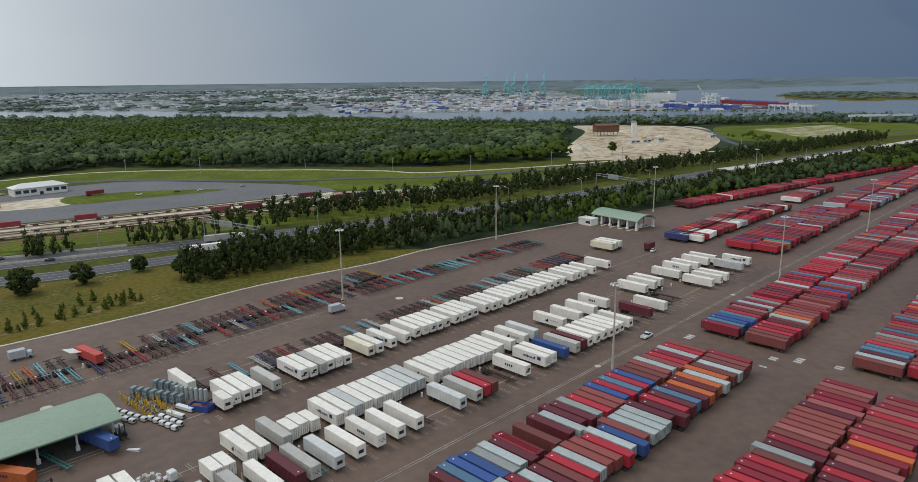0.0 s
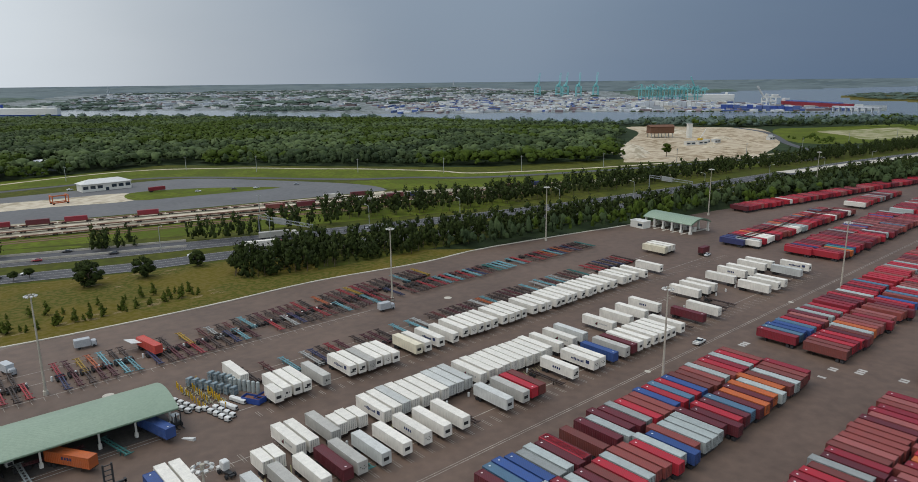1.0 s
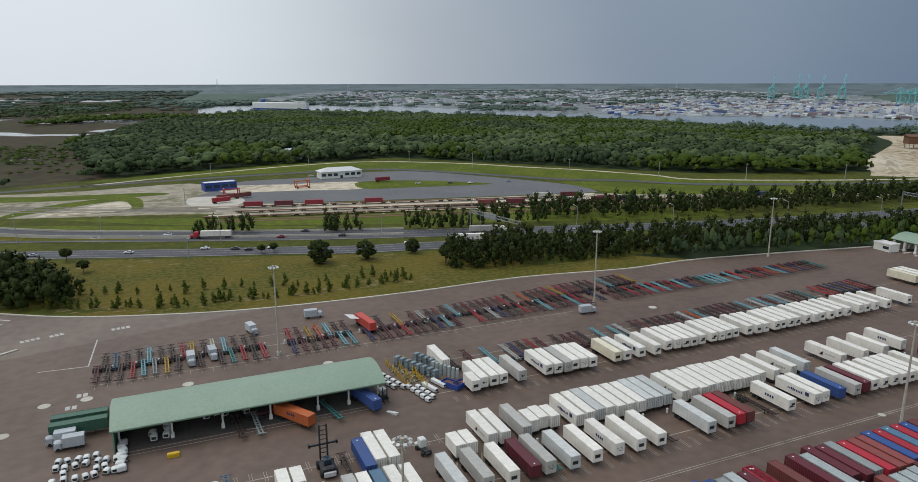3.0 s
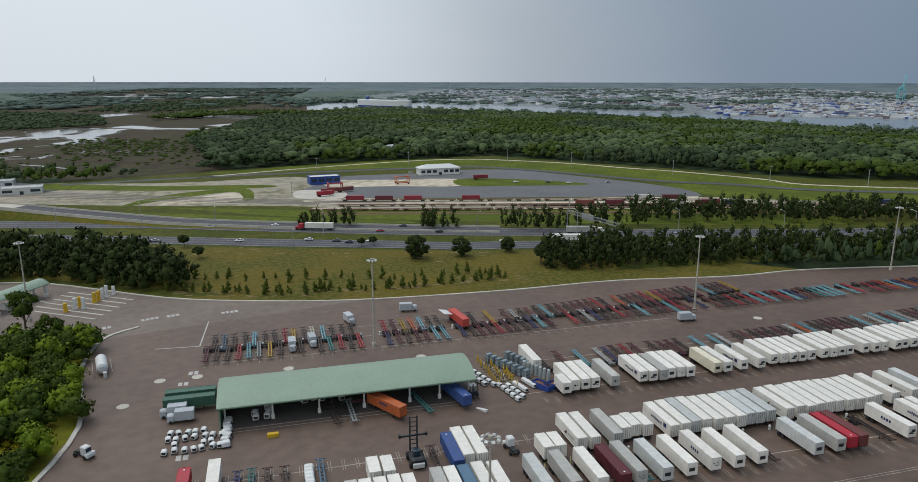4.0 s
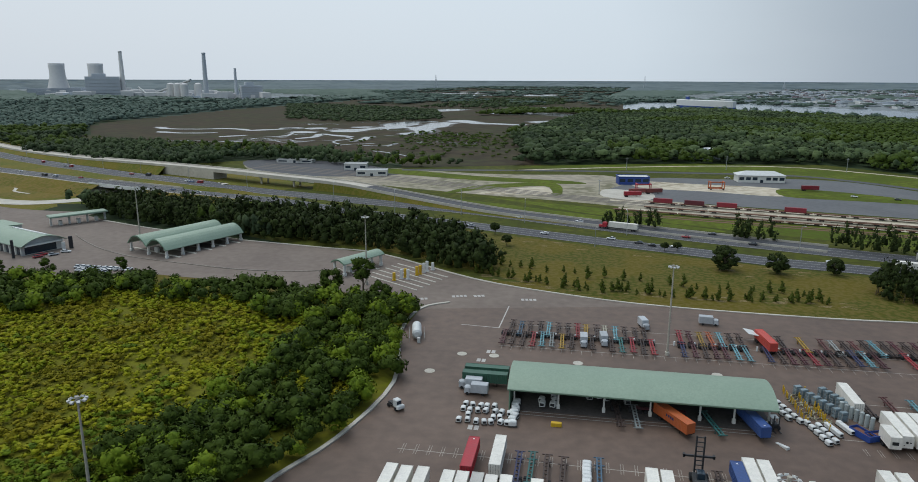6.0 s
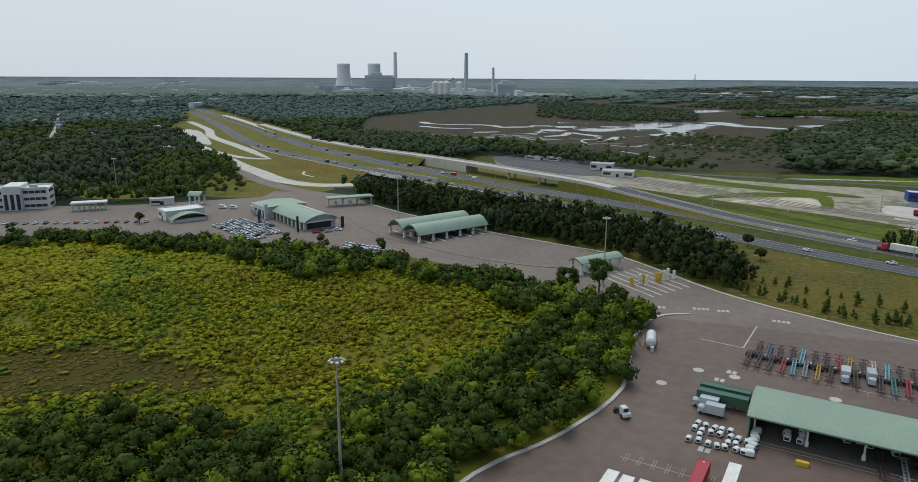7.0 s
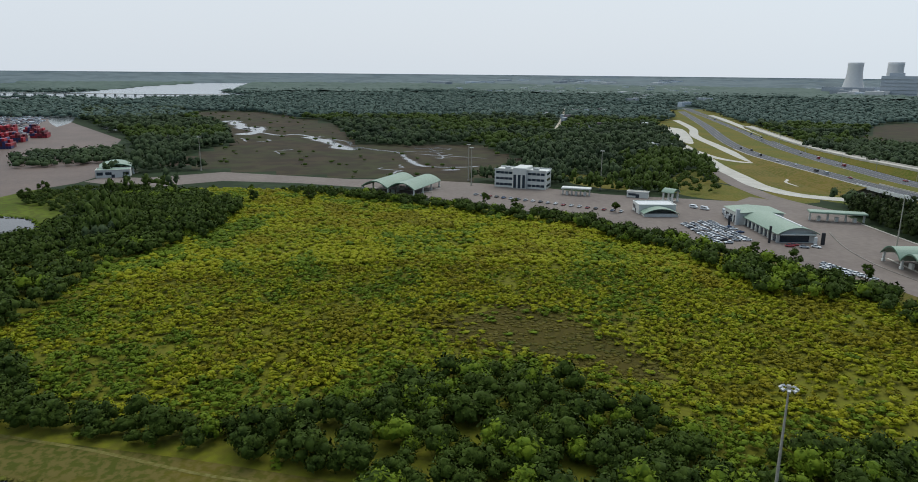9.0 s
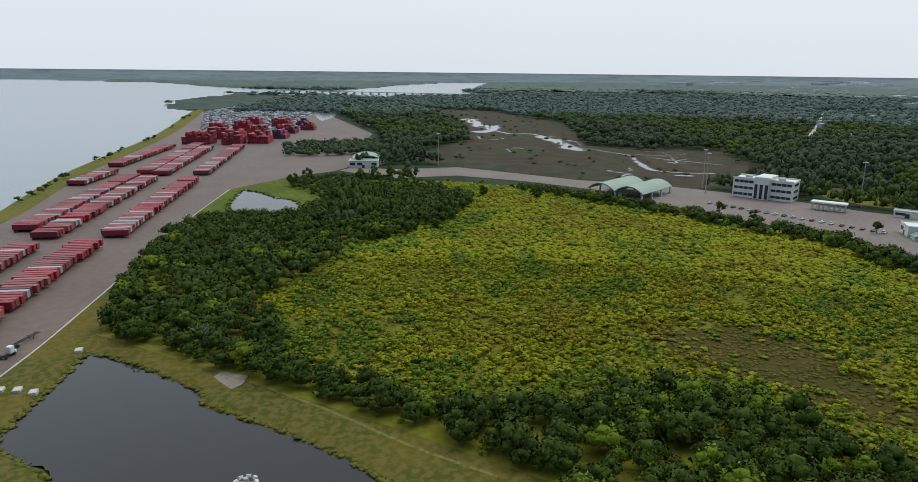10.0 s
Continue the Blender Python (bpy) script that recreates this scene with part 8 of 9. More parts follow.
for pts, w in (([(-490, 1062), (-455, 1084)], 18), ([(-448, 1068), (-415, 1088)], 20), ([(-402, 1074), (-372, 1068)], 14), ([(-382, 1110), (-355, 1134)], 18), ([(-440, 1003), (-400, 985)], 24),
               ([(-385, 885), (-371, 917), (-379, 966), (-350, 948), (-318, 932)], 9), ([(-291, 880), (-298, 928), (-286, 936)], 11), ([(-299, 805), (-283, 827), (-258, 842)], 3), ([(-237, 756), (-200, 729), (-175, 696), (-184, 675)], 3),
               ([(-241, 1357), (-193, 1267), (-152, 1262), (-100, 1237)], 34), ([(-190, 1600), (-175, 1824), (-146, 1959), (-80, 1912)], 60), ([(-185, 1598), (-112, 1645), (-5, 1546)], 60), ([(-80, 1290), (-26, 1358), (52, 1390)], 40),
               ([(-372, 1704), (-338, 1758), (-320, 1850)], 50), ([(-780, 3740), (-650, 3710)], 120), ([(-1060, 3780), (-820, 3610)], 140), ([(-550, 4480), (-330, 4660)], 260), ([(-95, 5340), (250, 5930)], 420), ([(-245, 3290), (-178, 3650)], 120),
               ([(-515, 1000), (-488, 1040), (-455, 1072)], 14), ([(-500, 890), (-476, 927)], 10), ([(-463, 820), (-430, 838)], 7), ([(-700, 1050), (-640, 1010), (-560, 1040), (-520, 1010)], 12), ([(-640, 960), (-590, 940), (-540, 960)], 9),
               ([(-600, 1500), (-500, 1440), (-420, 1400)], 22), ([(-430, 980), (-418, 930), (-440, 900)], 4), ([(-330, 930), (-310, 900), (-320, 860), (-299, 820)], 2.5), ([(-460, 840), (-400, 860), (-350, 850)], 2)):
    creek(pts, w * 1.25)
for k in range(26):  # thin winding channels
    x0, y0 = R.uniform(-560, -150), R.uniform(700, 1250)
    pts = [(x0 + q * R.uniform(9, 22), y0 + R.uniform(-14, 14) * (1 + q * 0.2)) for q in range(5)]
    if all(bool(inside(a, c, MARSH_N)) for a, c in pts):
        creek(pts, R.uniform(1.2, 3.0), "narrow muddy channel in the marsh", 0.11)
for k in range(16):
    x0, y0 = R.uniform(-1000, -540), R.uniform(60, 250)
    pts = [(x0 + q * R.uniform(5, 12), y0 + R.uniform(-9, 9) * (1 + q * 0.2)) for q in range(5)]
    if all(bool(inside(a, c, MARSH_SW)) for a, c in pts):
        creek(pts, R.uniform(0.8, 1.8), "narrow muddy channel in the marsh", 0.11)
for k in range(22):  # far water shining between strips of wood
    x0, y0 = R.uniform(-900, 250), R.uniform(2300, 6200)
    creek([(x0, y0), (x0 + R.uniform(60, 160), y0 + R.uniform(-60, 60)), (x0 + R.uniform(180, 330), y0 + R.uniform(-90, 90))], R.uniform(40, 170), "far water between dark woods", 0.11)
x, y = fill([(60, 2900), (420, 6800), (-1000, 6800), (-1250, 3900), (-820, 2900), (-760, 2150), (100, 2150)], 60)
q = wave(x, y, 0.0022, 3.0) + 0.5 * wave(x, y, 0.007, 8.0) > 0.02
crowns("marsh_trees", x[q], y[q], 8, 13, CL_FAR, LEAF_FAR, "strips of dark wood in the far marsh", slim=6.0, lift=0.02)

# low scrub in the marsh
x, y = fill(MARSH_SW, 14, keep=0.10); crowns("marsh_scrub", x, y, 2, 5, CL_FAR, LEAF_DARK, "scattered dark scrub in the marsh", slim=1.6)
x, y = fill([(-60, 700), (-110, 1060), (-250, 1000), (-330, 760), (-180, 700)], 13, keep=0.25); crowns("marsh_scrub", x, y, 2, 5, CL_FAR, LEAF_DARK, "scattered dark scrub in the marsh", slim=1.8)
x, y = fill([(-430, 700), (-250, 690), (-300, 740), (-450, 780), (-600, 800), (-660, 830), (-620, 740)], 9, keep=0.3); crowns("marsh_trees", x, y, 4, 9, CL_MID, LEAF_DARK, "belt of dark trees at the edge of the marsh", slim=0.9)
x, y = fill([(-240, 1500), (-60, 1640), (110, 1640), (40, 1760), (-180, 1780)], 14, keep=0.8); crowns("marsh_trees", x, y, 9, 16, CL_FAR, LEAF_DARK, "island of dark trees in the marsh", slim=1.7)


# ---------------------------------------------------------------- single trees
def tree(x, y, h, wide=1.0, trunk=0.3, mat=None, seed=1, label="round dark evergreen tree on the grass", n=26, base=0.0):
    r = np.random.default_rng(seed)
    ob = hub("tree", label, "tree", "single trees", pose(x, y, base))
    b = Build().tube((0, 0, 0), (0.1, 0, h * 0.45), 0.05 * h * 0.5, 0.02 * h, 8)
    for k in range(5):
        a = 2 * math.pi * k / 5 + r.random()
        b.tube((0.05, 0, h * (0.25 + 0.05 * k)), (math.cos(a) * h * 0.22 * wide, math.sin(a) * h * 0.22 * wide, h * (0.5 + 0.06 * k)), 0.02 * h * 0.6, 0.006 * h, 5)
    part("trunk", b, BARK, ob, "brown trunk and limbs")
    V, F, N, k0 = [], [], [], 0
    for k in range(n):
        d = r.normal(size=3); d /= np.linalg.norm(d)
        c = np.array([d[0] * h * 0.3 * wide, d[1] * h * 0.3 * wide, h * (trunk + 1) / 2 + d[2] * h * (1 - trunk) * 0.34])
        v, f, nn = CL_BIG[k % len(CL_BIG)]
        s = h * 0.34 * (0.7 + 0.5 * r.random())
        a = r.random() * 6.28
        rot = np.array([[math.cos(a), -math.sin(a), 0], [math.sin(a), math.cos(a), 0], [0, 0, 1]])
        V.append((v - [0, 0, 0.5]) @ rot.T * s + c); N.append(nn @ rot.T); F.append(f + k0); k0 += len(v)
    me = leafy("crown", np.concatenate(V), np.concatenate(F), np.concatenate(N), mat or LEAF_PINE)
    o = new("crown", me); o.parent = ob
    return ob


for k, (x, y, h, wd) in enumerate(((63, 304, 11.5, 1.3), (84, 302, 10, 1.25), (108, 305, 7.8, 1.1), (126, 299, 8.4, 1.0), (129, 287, 7.3, 1.0), (-44, 355, 6.5, 1.0), (-35, 330, 5.6, 1.3), (47, 335, 4.6, 1.2), (41, 334, 4.4, 1.2), (140, 284, 10, 0.8), (116, 281, 9, 1.0), (150, 277, 12, 0.8))):
    tree(x, y, h, wd, -0.05 if k < 5 else 0.3, None, k, n=44)
tree(-80, 240, 15, 0.7, 0.45, LEAF_DARK, 40, "tall thin tree at the edge of the shrubs", 14)
tree(-92, 238, 11, 1.0, 0.2, LEAF_DARK, 41, "dark tree at the edge of the shrubs")
tree(-70, 230, 10, 1.0, 0.2, LEAF_DARK, 42, "dark tree at the edge of the shrubs")


for k, (x, y, h, wd) in enumerate(((-443, 32, 9, 0.9), (-436, 66, 10, 1.0), (-417, 107, 9, 0.8), (-402, 126, 8, 0.9), (-389, 167, 8.5, 0.8), (-373, 180, 7, 0.9), (-214, 238, 9, 0.9), (-235, 235, 7.5, 0.8),
                                   (-190, 250, 7.5, 0.9), (-343, 232, 7, 0.9), (-486, -100, 10, 1.0), (-520, -96, 9, 1.1))):
    tree(x, y, h, wd, 0.12, LEAF_DARK, 70 + k, "tall dark tree over the edge of the shrub field", 16)


def sapling(k):
    ob = hub("sapling", "small young pine on the grass slope", "tree", "young pines on the slope", TEMPLATE)
    part("trunk", Build().tube((0, 0, 0), (0, 0, 2.4), 0.07, 0.03, 6), BARK, ob)
    r = np.random.default_rng(k)
    V, F, N, k0 = [], [], [], 0
    for q in range(5):
        v, f, nn = CL_MID[(q + k) % 5]
        s = 3.0 - q * 0.48
        V.append((v - [0, 0, 0.5]) * s + [r.uniform(-0.25, 0.25), r.uniform(-0.25, 0.25), 0.9 + q * 0.75]); N.append(nn); F.append(f + k0); k0 += len(v)
    o = new("crown", leafy("crown", np.concatenate(V), np.concatenate(F), np.concatenate(N), LEAF_LOW)); o.parent = ob
    return ob


SAP = [sapling(k) for k in range(3)]
for pts, n in (([(-41, 280), (-18, 270), (5, 263.5), (29, 262), (52, 260), (75, 261.5), (95, 264)], 62), ([(-36, 294), (6, 282), (54, 273), (90, 271)], 24)):
    ln = smooth(pts, 8, False)
    for k in range(n):
        q = ln[int((k + R.random() * 0.6) / n * (len(ln) - 1))]
        s = R.uniform(0.55, 1.3)
        copy_thing(SAP[k % 3], pose(q.x + R.uniform(-2, 2), q.y + R.uniform(-2.5, 2.5), 0, 0, 0, R.uniform(0, 360)) @ Matrix.Scale(s, 4))


TRACK = three("trodden_grass", rgb("6a6232"), rgb("575420"), rgb("767044"), 0.3, 0.9, lo=0.35, hi=0.65)
road("worn_track", [(-204, -105), (-194, -84), (-182, -66), (-170, -49), (-154, -26), (-137, -5), (-125, 13)], 1.0, TRACK, "faint trodden track on the pond bank", 0.05)


def dead_tree(x, y):
    b = Build().tube((0, 0, 0), (0.4, 0, 3.6), 0.28, 0.16, 7)
    r = random.Random(3)
    for k in range(9):
        a, z = r.uniform(0, 6.28), r.uniform(2.0, 3.6)
        e = Vector((math.cos(a) * r.uniform(1.5, 3.4), math.sin(a) * r.uniform(1.5, 3.4), z + r.uniform(1.5, 4.5)))
        b.tube((0.3, 0, z), e, 0.12, 0.04, 5)
        for _ in range(2):
            b.tube(e * 0.7 + Vector((0.1, 0, z * 0.3)), e + Vector((r.uniform(-1, 1), r.uniform(-1, 1), r.uniform(0, 1.2))), 0.05, 0.02, 4)
    whole("dead_tree", b, DEADWOOD, "bare grey dead tree with forked branches", "tree", at=pose(x, y, 0))


dead_tree(-194, -69)
top = [(-169.5, -61.0), (-176, -58.2), (-173, -50.2), (-168, -50.3), (-162.5, -55.6)]
b = Build().add([(x, y, z if (x, y) not in (top[0], top[4]) else z - 0.75) for z in (-0.7, 0.32) for x, y in top], [(5, 6, 7, 8, 9)] + [(k, (k + 1) % 5, (k + 1) % 5 + 5, k + 5) for k in range(5)])
whole("spillway", b, surface("worn_concrete", rgb("8a7f70"), 0.9, other=rgb("665c50"), scale=0.25, fine=1.5, amount=1.0, bump=0.3), "pale concrete spillway at the pond bank", "spillway", kind="structure")
for x, y in ((-165.4, -111.2), (-165.4, -106.8), (-164, -102), (-191, -104)):
    whole("drain_box", Build().bevelled(-1.3, 1.3, -1, 1, -0.3, 0.7, 0.15), CONCRETE, "pale concrete drain box in the grass", "drain box", at=pose(x, y, 0, 0, 0, 15))


# ---------------------------------------------------------------- lamps, signs and poles along the roads
def street_lamp(x, y, h, rz):
    ob = hub("street_lamp", "slim grey street lamp with a curved arm", "street lamp", "lamps along the highway", pose(x, y, 0, 0, 0, rz))
    part("pole", Build().tube((0, 0, 0), (0, 0, h), 0.22, 0.12, 7), GALV, ob)
    part("arm", Build().tube((0, 0, h - 0.1), (2.6, 0, h + 0.7), 0.1, 0.08, 5), GALV, ob)
    part("head", Build().bevelled(2.4, 3.4, -0.25, 0.25, h + 0.6, h + 0.85, 0.06), UNIT, ob)


for x, y, h in ((8, 336, 10), (-111, 398, 14), (-31, 387, 14), (-71, 404, 15), (105, 345, 12.5), (156, 330, 13), (210, 318, 13), (262, 300, 13), (-160, 425, 13.5), (25, 366, 12.5), (330, 282, 13), (390, 268, 13), (460, 256, 13), (540, 246, 13),
                (-300, 485, 12), (-360, 512, 12), (-420, 545, 12), (-480, 575, 12), (-560, 615, 12), (-640, 660, 12), (620, 236, 13), (700, 226, 13), (-240, 462, 12)):
    street_lamp(x, y, h, R.choice([100, -80]))
for x, y, h in ((232, 660, 13), (275, 600, 15), (340, 530, 13), (390, 468, 14), (184, 402, 13), (13, 499, 11), (450, 430, 14), (520, 392, 14), (600, 365, 14), (700, 345, 14), (800, 330, 14), (130, 660, 13), (40, 640, 12), (900, 318, 14), (1010, 300, 14)):
    whole("utility_pole", Build().tube((0, 0, 0), (0, 0, h), 0.28, 0.18, 7).box(-1.3, 1.3, -0.1, 0.1, h - 1.2, h - 1.0), GALV, "grey pole beside the railway road", "pole", "poles along the wood", at=pose(x, y, 0, 0, 0, -30))


def gantry(x0, y0, x1, y1, h):
    ob = hub("sign_gantry", "grey lattice sign gantry over the highway", "sign gantry", "", pose(0, 0, 0))
    for x, y in ((x0, y0), (x1, y1)):
        part("post", Build().tube((x, y, 0), (x, y, h), 0.3, 0.3, 8), STEEL_LATTICE, ob)
    a, c = Vector((x0, y0, h)), Vector((x1, y1, h))
    b = Build()
    for dz in (0, -1.6):
        for s in (-0.5, 0.5):
            b.tube(a + Vector((s, 0, dz)), c + Vector((s, 0, dz)), 0.1, n=5)
    n = 12
    for k in range(n):
        p, q = a.lerp(c, k / n), a.lerp(c, (k + 1) / n)
        b.tube(p, q + Vector((0, 0, -1.6)), 0.06, n=4); b.tube(p + Vector((0.5, 0, -1.6)), p + Vector((0.5, 0, 0)), 0.06, n=4)
    part("truss", b, STEEL_LATTICE, ob)
    part("sign_panel", Build().box(-5, 5, -0.1, 0.1, -1.7, 1.7, turn=Matrix.Translation(a.lerp(c, 0.4) + Vector((0, -0.8, -1.0))) @ Matrix.Rotation(math.atan2((c - a).y, (c - a).x), 4, "Z")), GALV, ob, "grey back of a road sign")


gantry(157, 345, 166, 303, 11)
gantry(432, 284, 424, 245, 12)

# ---------------------------------------------------------------- rail yard
FLAT = surface("wagon_rust", rgb("6a4630"), 0.8, other=rgb("46332a"), scale=0.4, fine=3)


def wagon(x, y, rz, colours):
    ob = hub("rail_wagon", "flat rail wagon carrying containers" if colours else "empty rust-brown flat rail wagon", "rail wagon", "wagons in the rail yard", pose(x, y, 0.15, 0, 0, rz))
    part("deck", Build().box(-9.2, 9.2, -1.35, 1.35, 0.9, 1.25).box(-9.6, -9.2, -0.4, 0.4, 0.8, 1.2).box(9.2, 9.6, -0.4, 0.4, 0.8, 1.2), FLAT, ob)
    for s in (-6.6, 6.6):
        part("bogie", Build().tube((s - 0.9, -0.8, 0.5), (s - 0.9, 0.8, 0.5), 0.48, n=8).tube((s + 0.9, -0.8, 0.5), (s + 0.9, 0.8, 0.5), 0.48, n=8).box(s - 1.3, s + 1.3, -0.9, 0.9, 0.4, 0.8), DARKSTEEL, ob)
    if colours:
        part("load", Build().box(-6.1, 6.1, -1.22, 1.22, 1.27, 3.9).box(-5.9, 5.9, -1.1, 1.1, 3.9, 3.95), STEEL[colours], ob, f"{WORDS.get(colours, colours)} container on the deck")


for (ax, ay), (bx, by), share in (((44, 467), (290, 408), 0.6), ((40, 449), (300, 386), 0.12), ((20, 437), (330, 366), 0.06), ((150, 421), (420, 351), 0.3)):
    a, c = Vector((ax, ay)), Vector((bx, by))
    rz = math.degrees(math.atan2((c - a).y, (c - a).x))
    n = int((c - a).length / 19.8)
    for k in range(n):
        q = a + (c - a).normalized() * (10 + 19.8 * k)
        wagon(q.x, q.y, rz, R.choice(["maroon", "brown", "maroon", "crimson", "navy", "dullgrey"]) if R.random() < share else None)
for x, y, rz, c in ((168, 545, 4, "crimson"), (40, 505, 20, "rust"), (52, 508, 20, "brown"), (36, 492, 15, "red")):
    park(c, x, y, rz, high=2.6)
for x, y, c in ((100, 537, "orange"), (45, 515, "red")):
    ob = hub("gantry_lifter", "orange rail yard lifting frame on wheels", "lift truck", "lifters in the rail yard", pose(x, y, 0.15, 0, 0, 5))
    for s in (-5, 5):
        b = Build()
        for yy in (-3, 3):
            b.box(s - 0.3, s + 0.3, yy - 0.3, yy + 0.3, 0.9, 6)
        b.box(s - 0.35, s + 0.35, -3.3, 3.3, 5.4, 6.2)
        part("portal", b, STEEL[c], ob)
    part("beam", Build().box(-5, 5, -0.5, 0.5, 5.2, 5.9).box(-5, 5, -3.2, -2.6, 0.9, 1.5).box(-5, 5, 2.6, 3.2, 0.9, 1.5), STEEL[c], ob)
    wheels(ob, (-4.5, 4.5), 3.2, 0.7, 0.5)
for x, y, rz in ((120, 600, 10), (190, 520, -20), (215, 512, -20), (230, 505, 0), (262, 500, 10)):
    put_car(x, y, rz, z=0.2)


for k, (pts, w) in enumerate((([(30, 462), (150, 433), (292, 400)], 7), ([(24, 445), (150, 412), (300, 377)], 6), ([(20, 475), (46, 473), (164, 443), (292, 419)], 8))):
    road("ballast_band", pts, w, SAND, "pale sand band between railway tracks", 0.12 + 0.01 * k)
for k, pts in enumerate(([(24, 424), (171, 389), (230, 374), (400, 330)], [(22, 430), (171, 394), (235, 378), (400, 336)])):
    road("rail_track", pts, 2.6, FLAT, "dark rails and sleepers of an empty track", 0.15 + 0.01 * k)


# ---------------------------------------------------------------- sand pit
def silo_site():
    part_of = hub("mixing_tower", "tall pale concrete mixing tower at the sand pit", "tower", "", pose(864, 509, 0.1, 0, 0, -30))
    part("shaft", Build().bevelled(-3, 3, -3, 3, 0, 19, 0.3), WHITEWALL, part_of)
    part("cap", Build().bevelled(-3.4, 3.4, -3.4, 3.4, 19.0, 20.2, 0.2), GALV, part_of)
    ob = hub("screening_plant", "dark brown corrugated hall on legs at the sand pit", "building", "", pose(846, 543, 0.1, 0, 0, -35))
    part("hall", Build().bevelled(-17, 17, -8, 8, 6, 15, 0.5), FLAT, ob)
    b = Build()
    b.add([(-18, -9, 15), (18, -9, 15), (18, 0, 17.5), (-18, 0, 17.5), (18, 9, 15), (-18, 9, 15)], [(0, 1, 2, 3), (3, 2, 4, 5), (0, 3, 5), (1, 4, 2)])
    part("roof", b, FLAT, ob)
    for xx in (-15, -5, 5, 15):
        for yy in (-7, 7):
            part("leg", Build().box(xx - 0.4, xx + 0.4, yy - 0.4, yy + 0.4, 0, 6.1), GALV, ob)
    ob = hub("mobile_crane", "pale lattice crane standing on bare sand", "crane", "", pose(841, 479, 0.1, 0, 0, -20))
    part("base", Build().bevelled(-3, 3, -2, 2, 0, 2.6, 0.3), YELLOW, ob)
    part("boom", Build().tube((0, 0, 2.5), (9, 0, 15), 0.6, 0.35, 6), WHITEPAINT, ob)


silo_site()


def mound(x, y, w, h, seed):
    r = random.Random(seed)
    rows = []
    for i in range(7):
        t = i / 6
        rows.append([(math.cos(a) * w * (1 - t) * (0.85 + 0.3 * noise.noise((math.cos(a) * 1.5, math.sin(a) * 1.5, seed))), math.sin(a) * w * (1 - t) * 0.9, h * (1 - (1 - t) ** 1.6)) for a in [2 * math.pi * j / 18 for j in range(18)]])
    whole("sand_mound", Build().sheet(rows, closed=True), SAND, "heap of pale sand on the pit floor", "sand heap", "sand heaps", at=pose(x, y, 0.1))


for k, (x, y, w, h) in enumerate(((650, 455, 26, 7), (690, 485, 22, 5), (615, 425, 16, 4), (880, 470, 16, 3), (930, 560, 20, 3), (800, 440, 10, 2.5), (960, 600, 25, 3), (760, 420, 9, 2))):
    mound(x, y, w, h, k + 1)
for x, y, rz in ((770, 452, -20), (790, 447, -20), (805, 450, 10), (820, 445, 0), (905, 415, 0), (925, 425, 20)):
    building("site_cabin", x, y, rz, 14, 5, 4, 1, "grey site cabin on the sand", GALV, UNIT, 2, "cabin", False)
tree(640, 402, 14, 0.9, 0.25, LEAF_DARK, 60, "dark tree before the sand pit")
x, y = along([(-420, -252), (-561, -284), (-700, -309), (-866, -336), (-1100, -394), (-1340, -452)], 9, 3); q = wave(x, y, 0.01, 3.0) > 0.0
crowns("shore_bushes", x[q], y[q], 2, 6, CL_MID, LEAF_DARK, "dark bushes along the river shore", slim=1.3, lift=0.05)
road("road", [(600, 262), (653, 249), (723, 239), (806, 224), (896, 213), (1022, 200), (1200, 170)], 14, PALEROAD, "pale grey highway beyond the tree belt", 0.16)
x, y = along([(870, 330), (900, 345), (930, 370), (900, 390)], 5, 12); crowns("pit_trees", x, y, 6, 12, CL_MID, LEAF_DARK, "dark trees beside the sand pit", slim=0.8)
x, y = along([(1150, 735), (1300, 560), (1400, 480), (1500, 300)], 9, 16); crowns("shore_trees", x, y, 8, 16, CL_FAR, LEAF_DARK, "dark trees along the river shore", slim=0.9)

# ---------------------------------------------------------------- far shore: port, ship, plant
TURQ = surface("turquoise_crane_paint", rgb("6fb3b5"), 0.5, other=rgb("5a999c"), scale=0.05, fine=0.5)


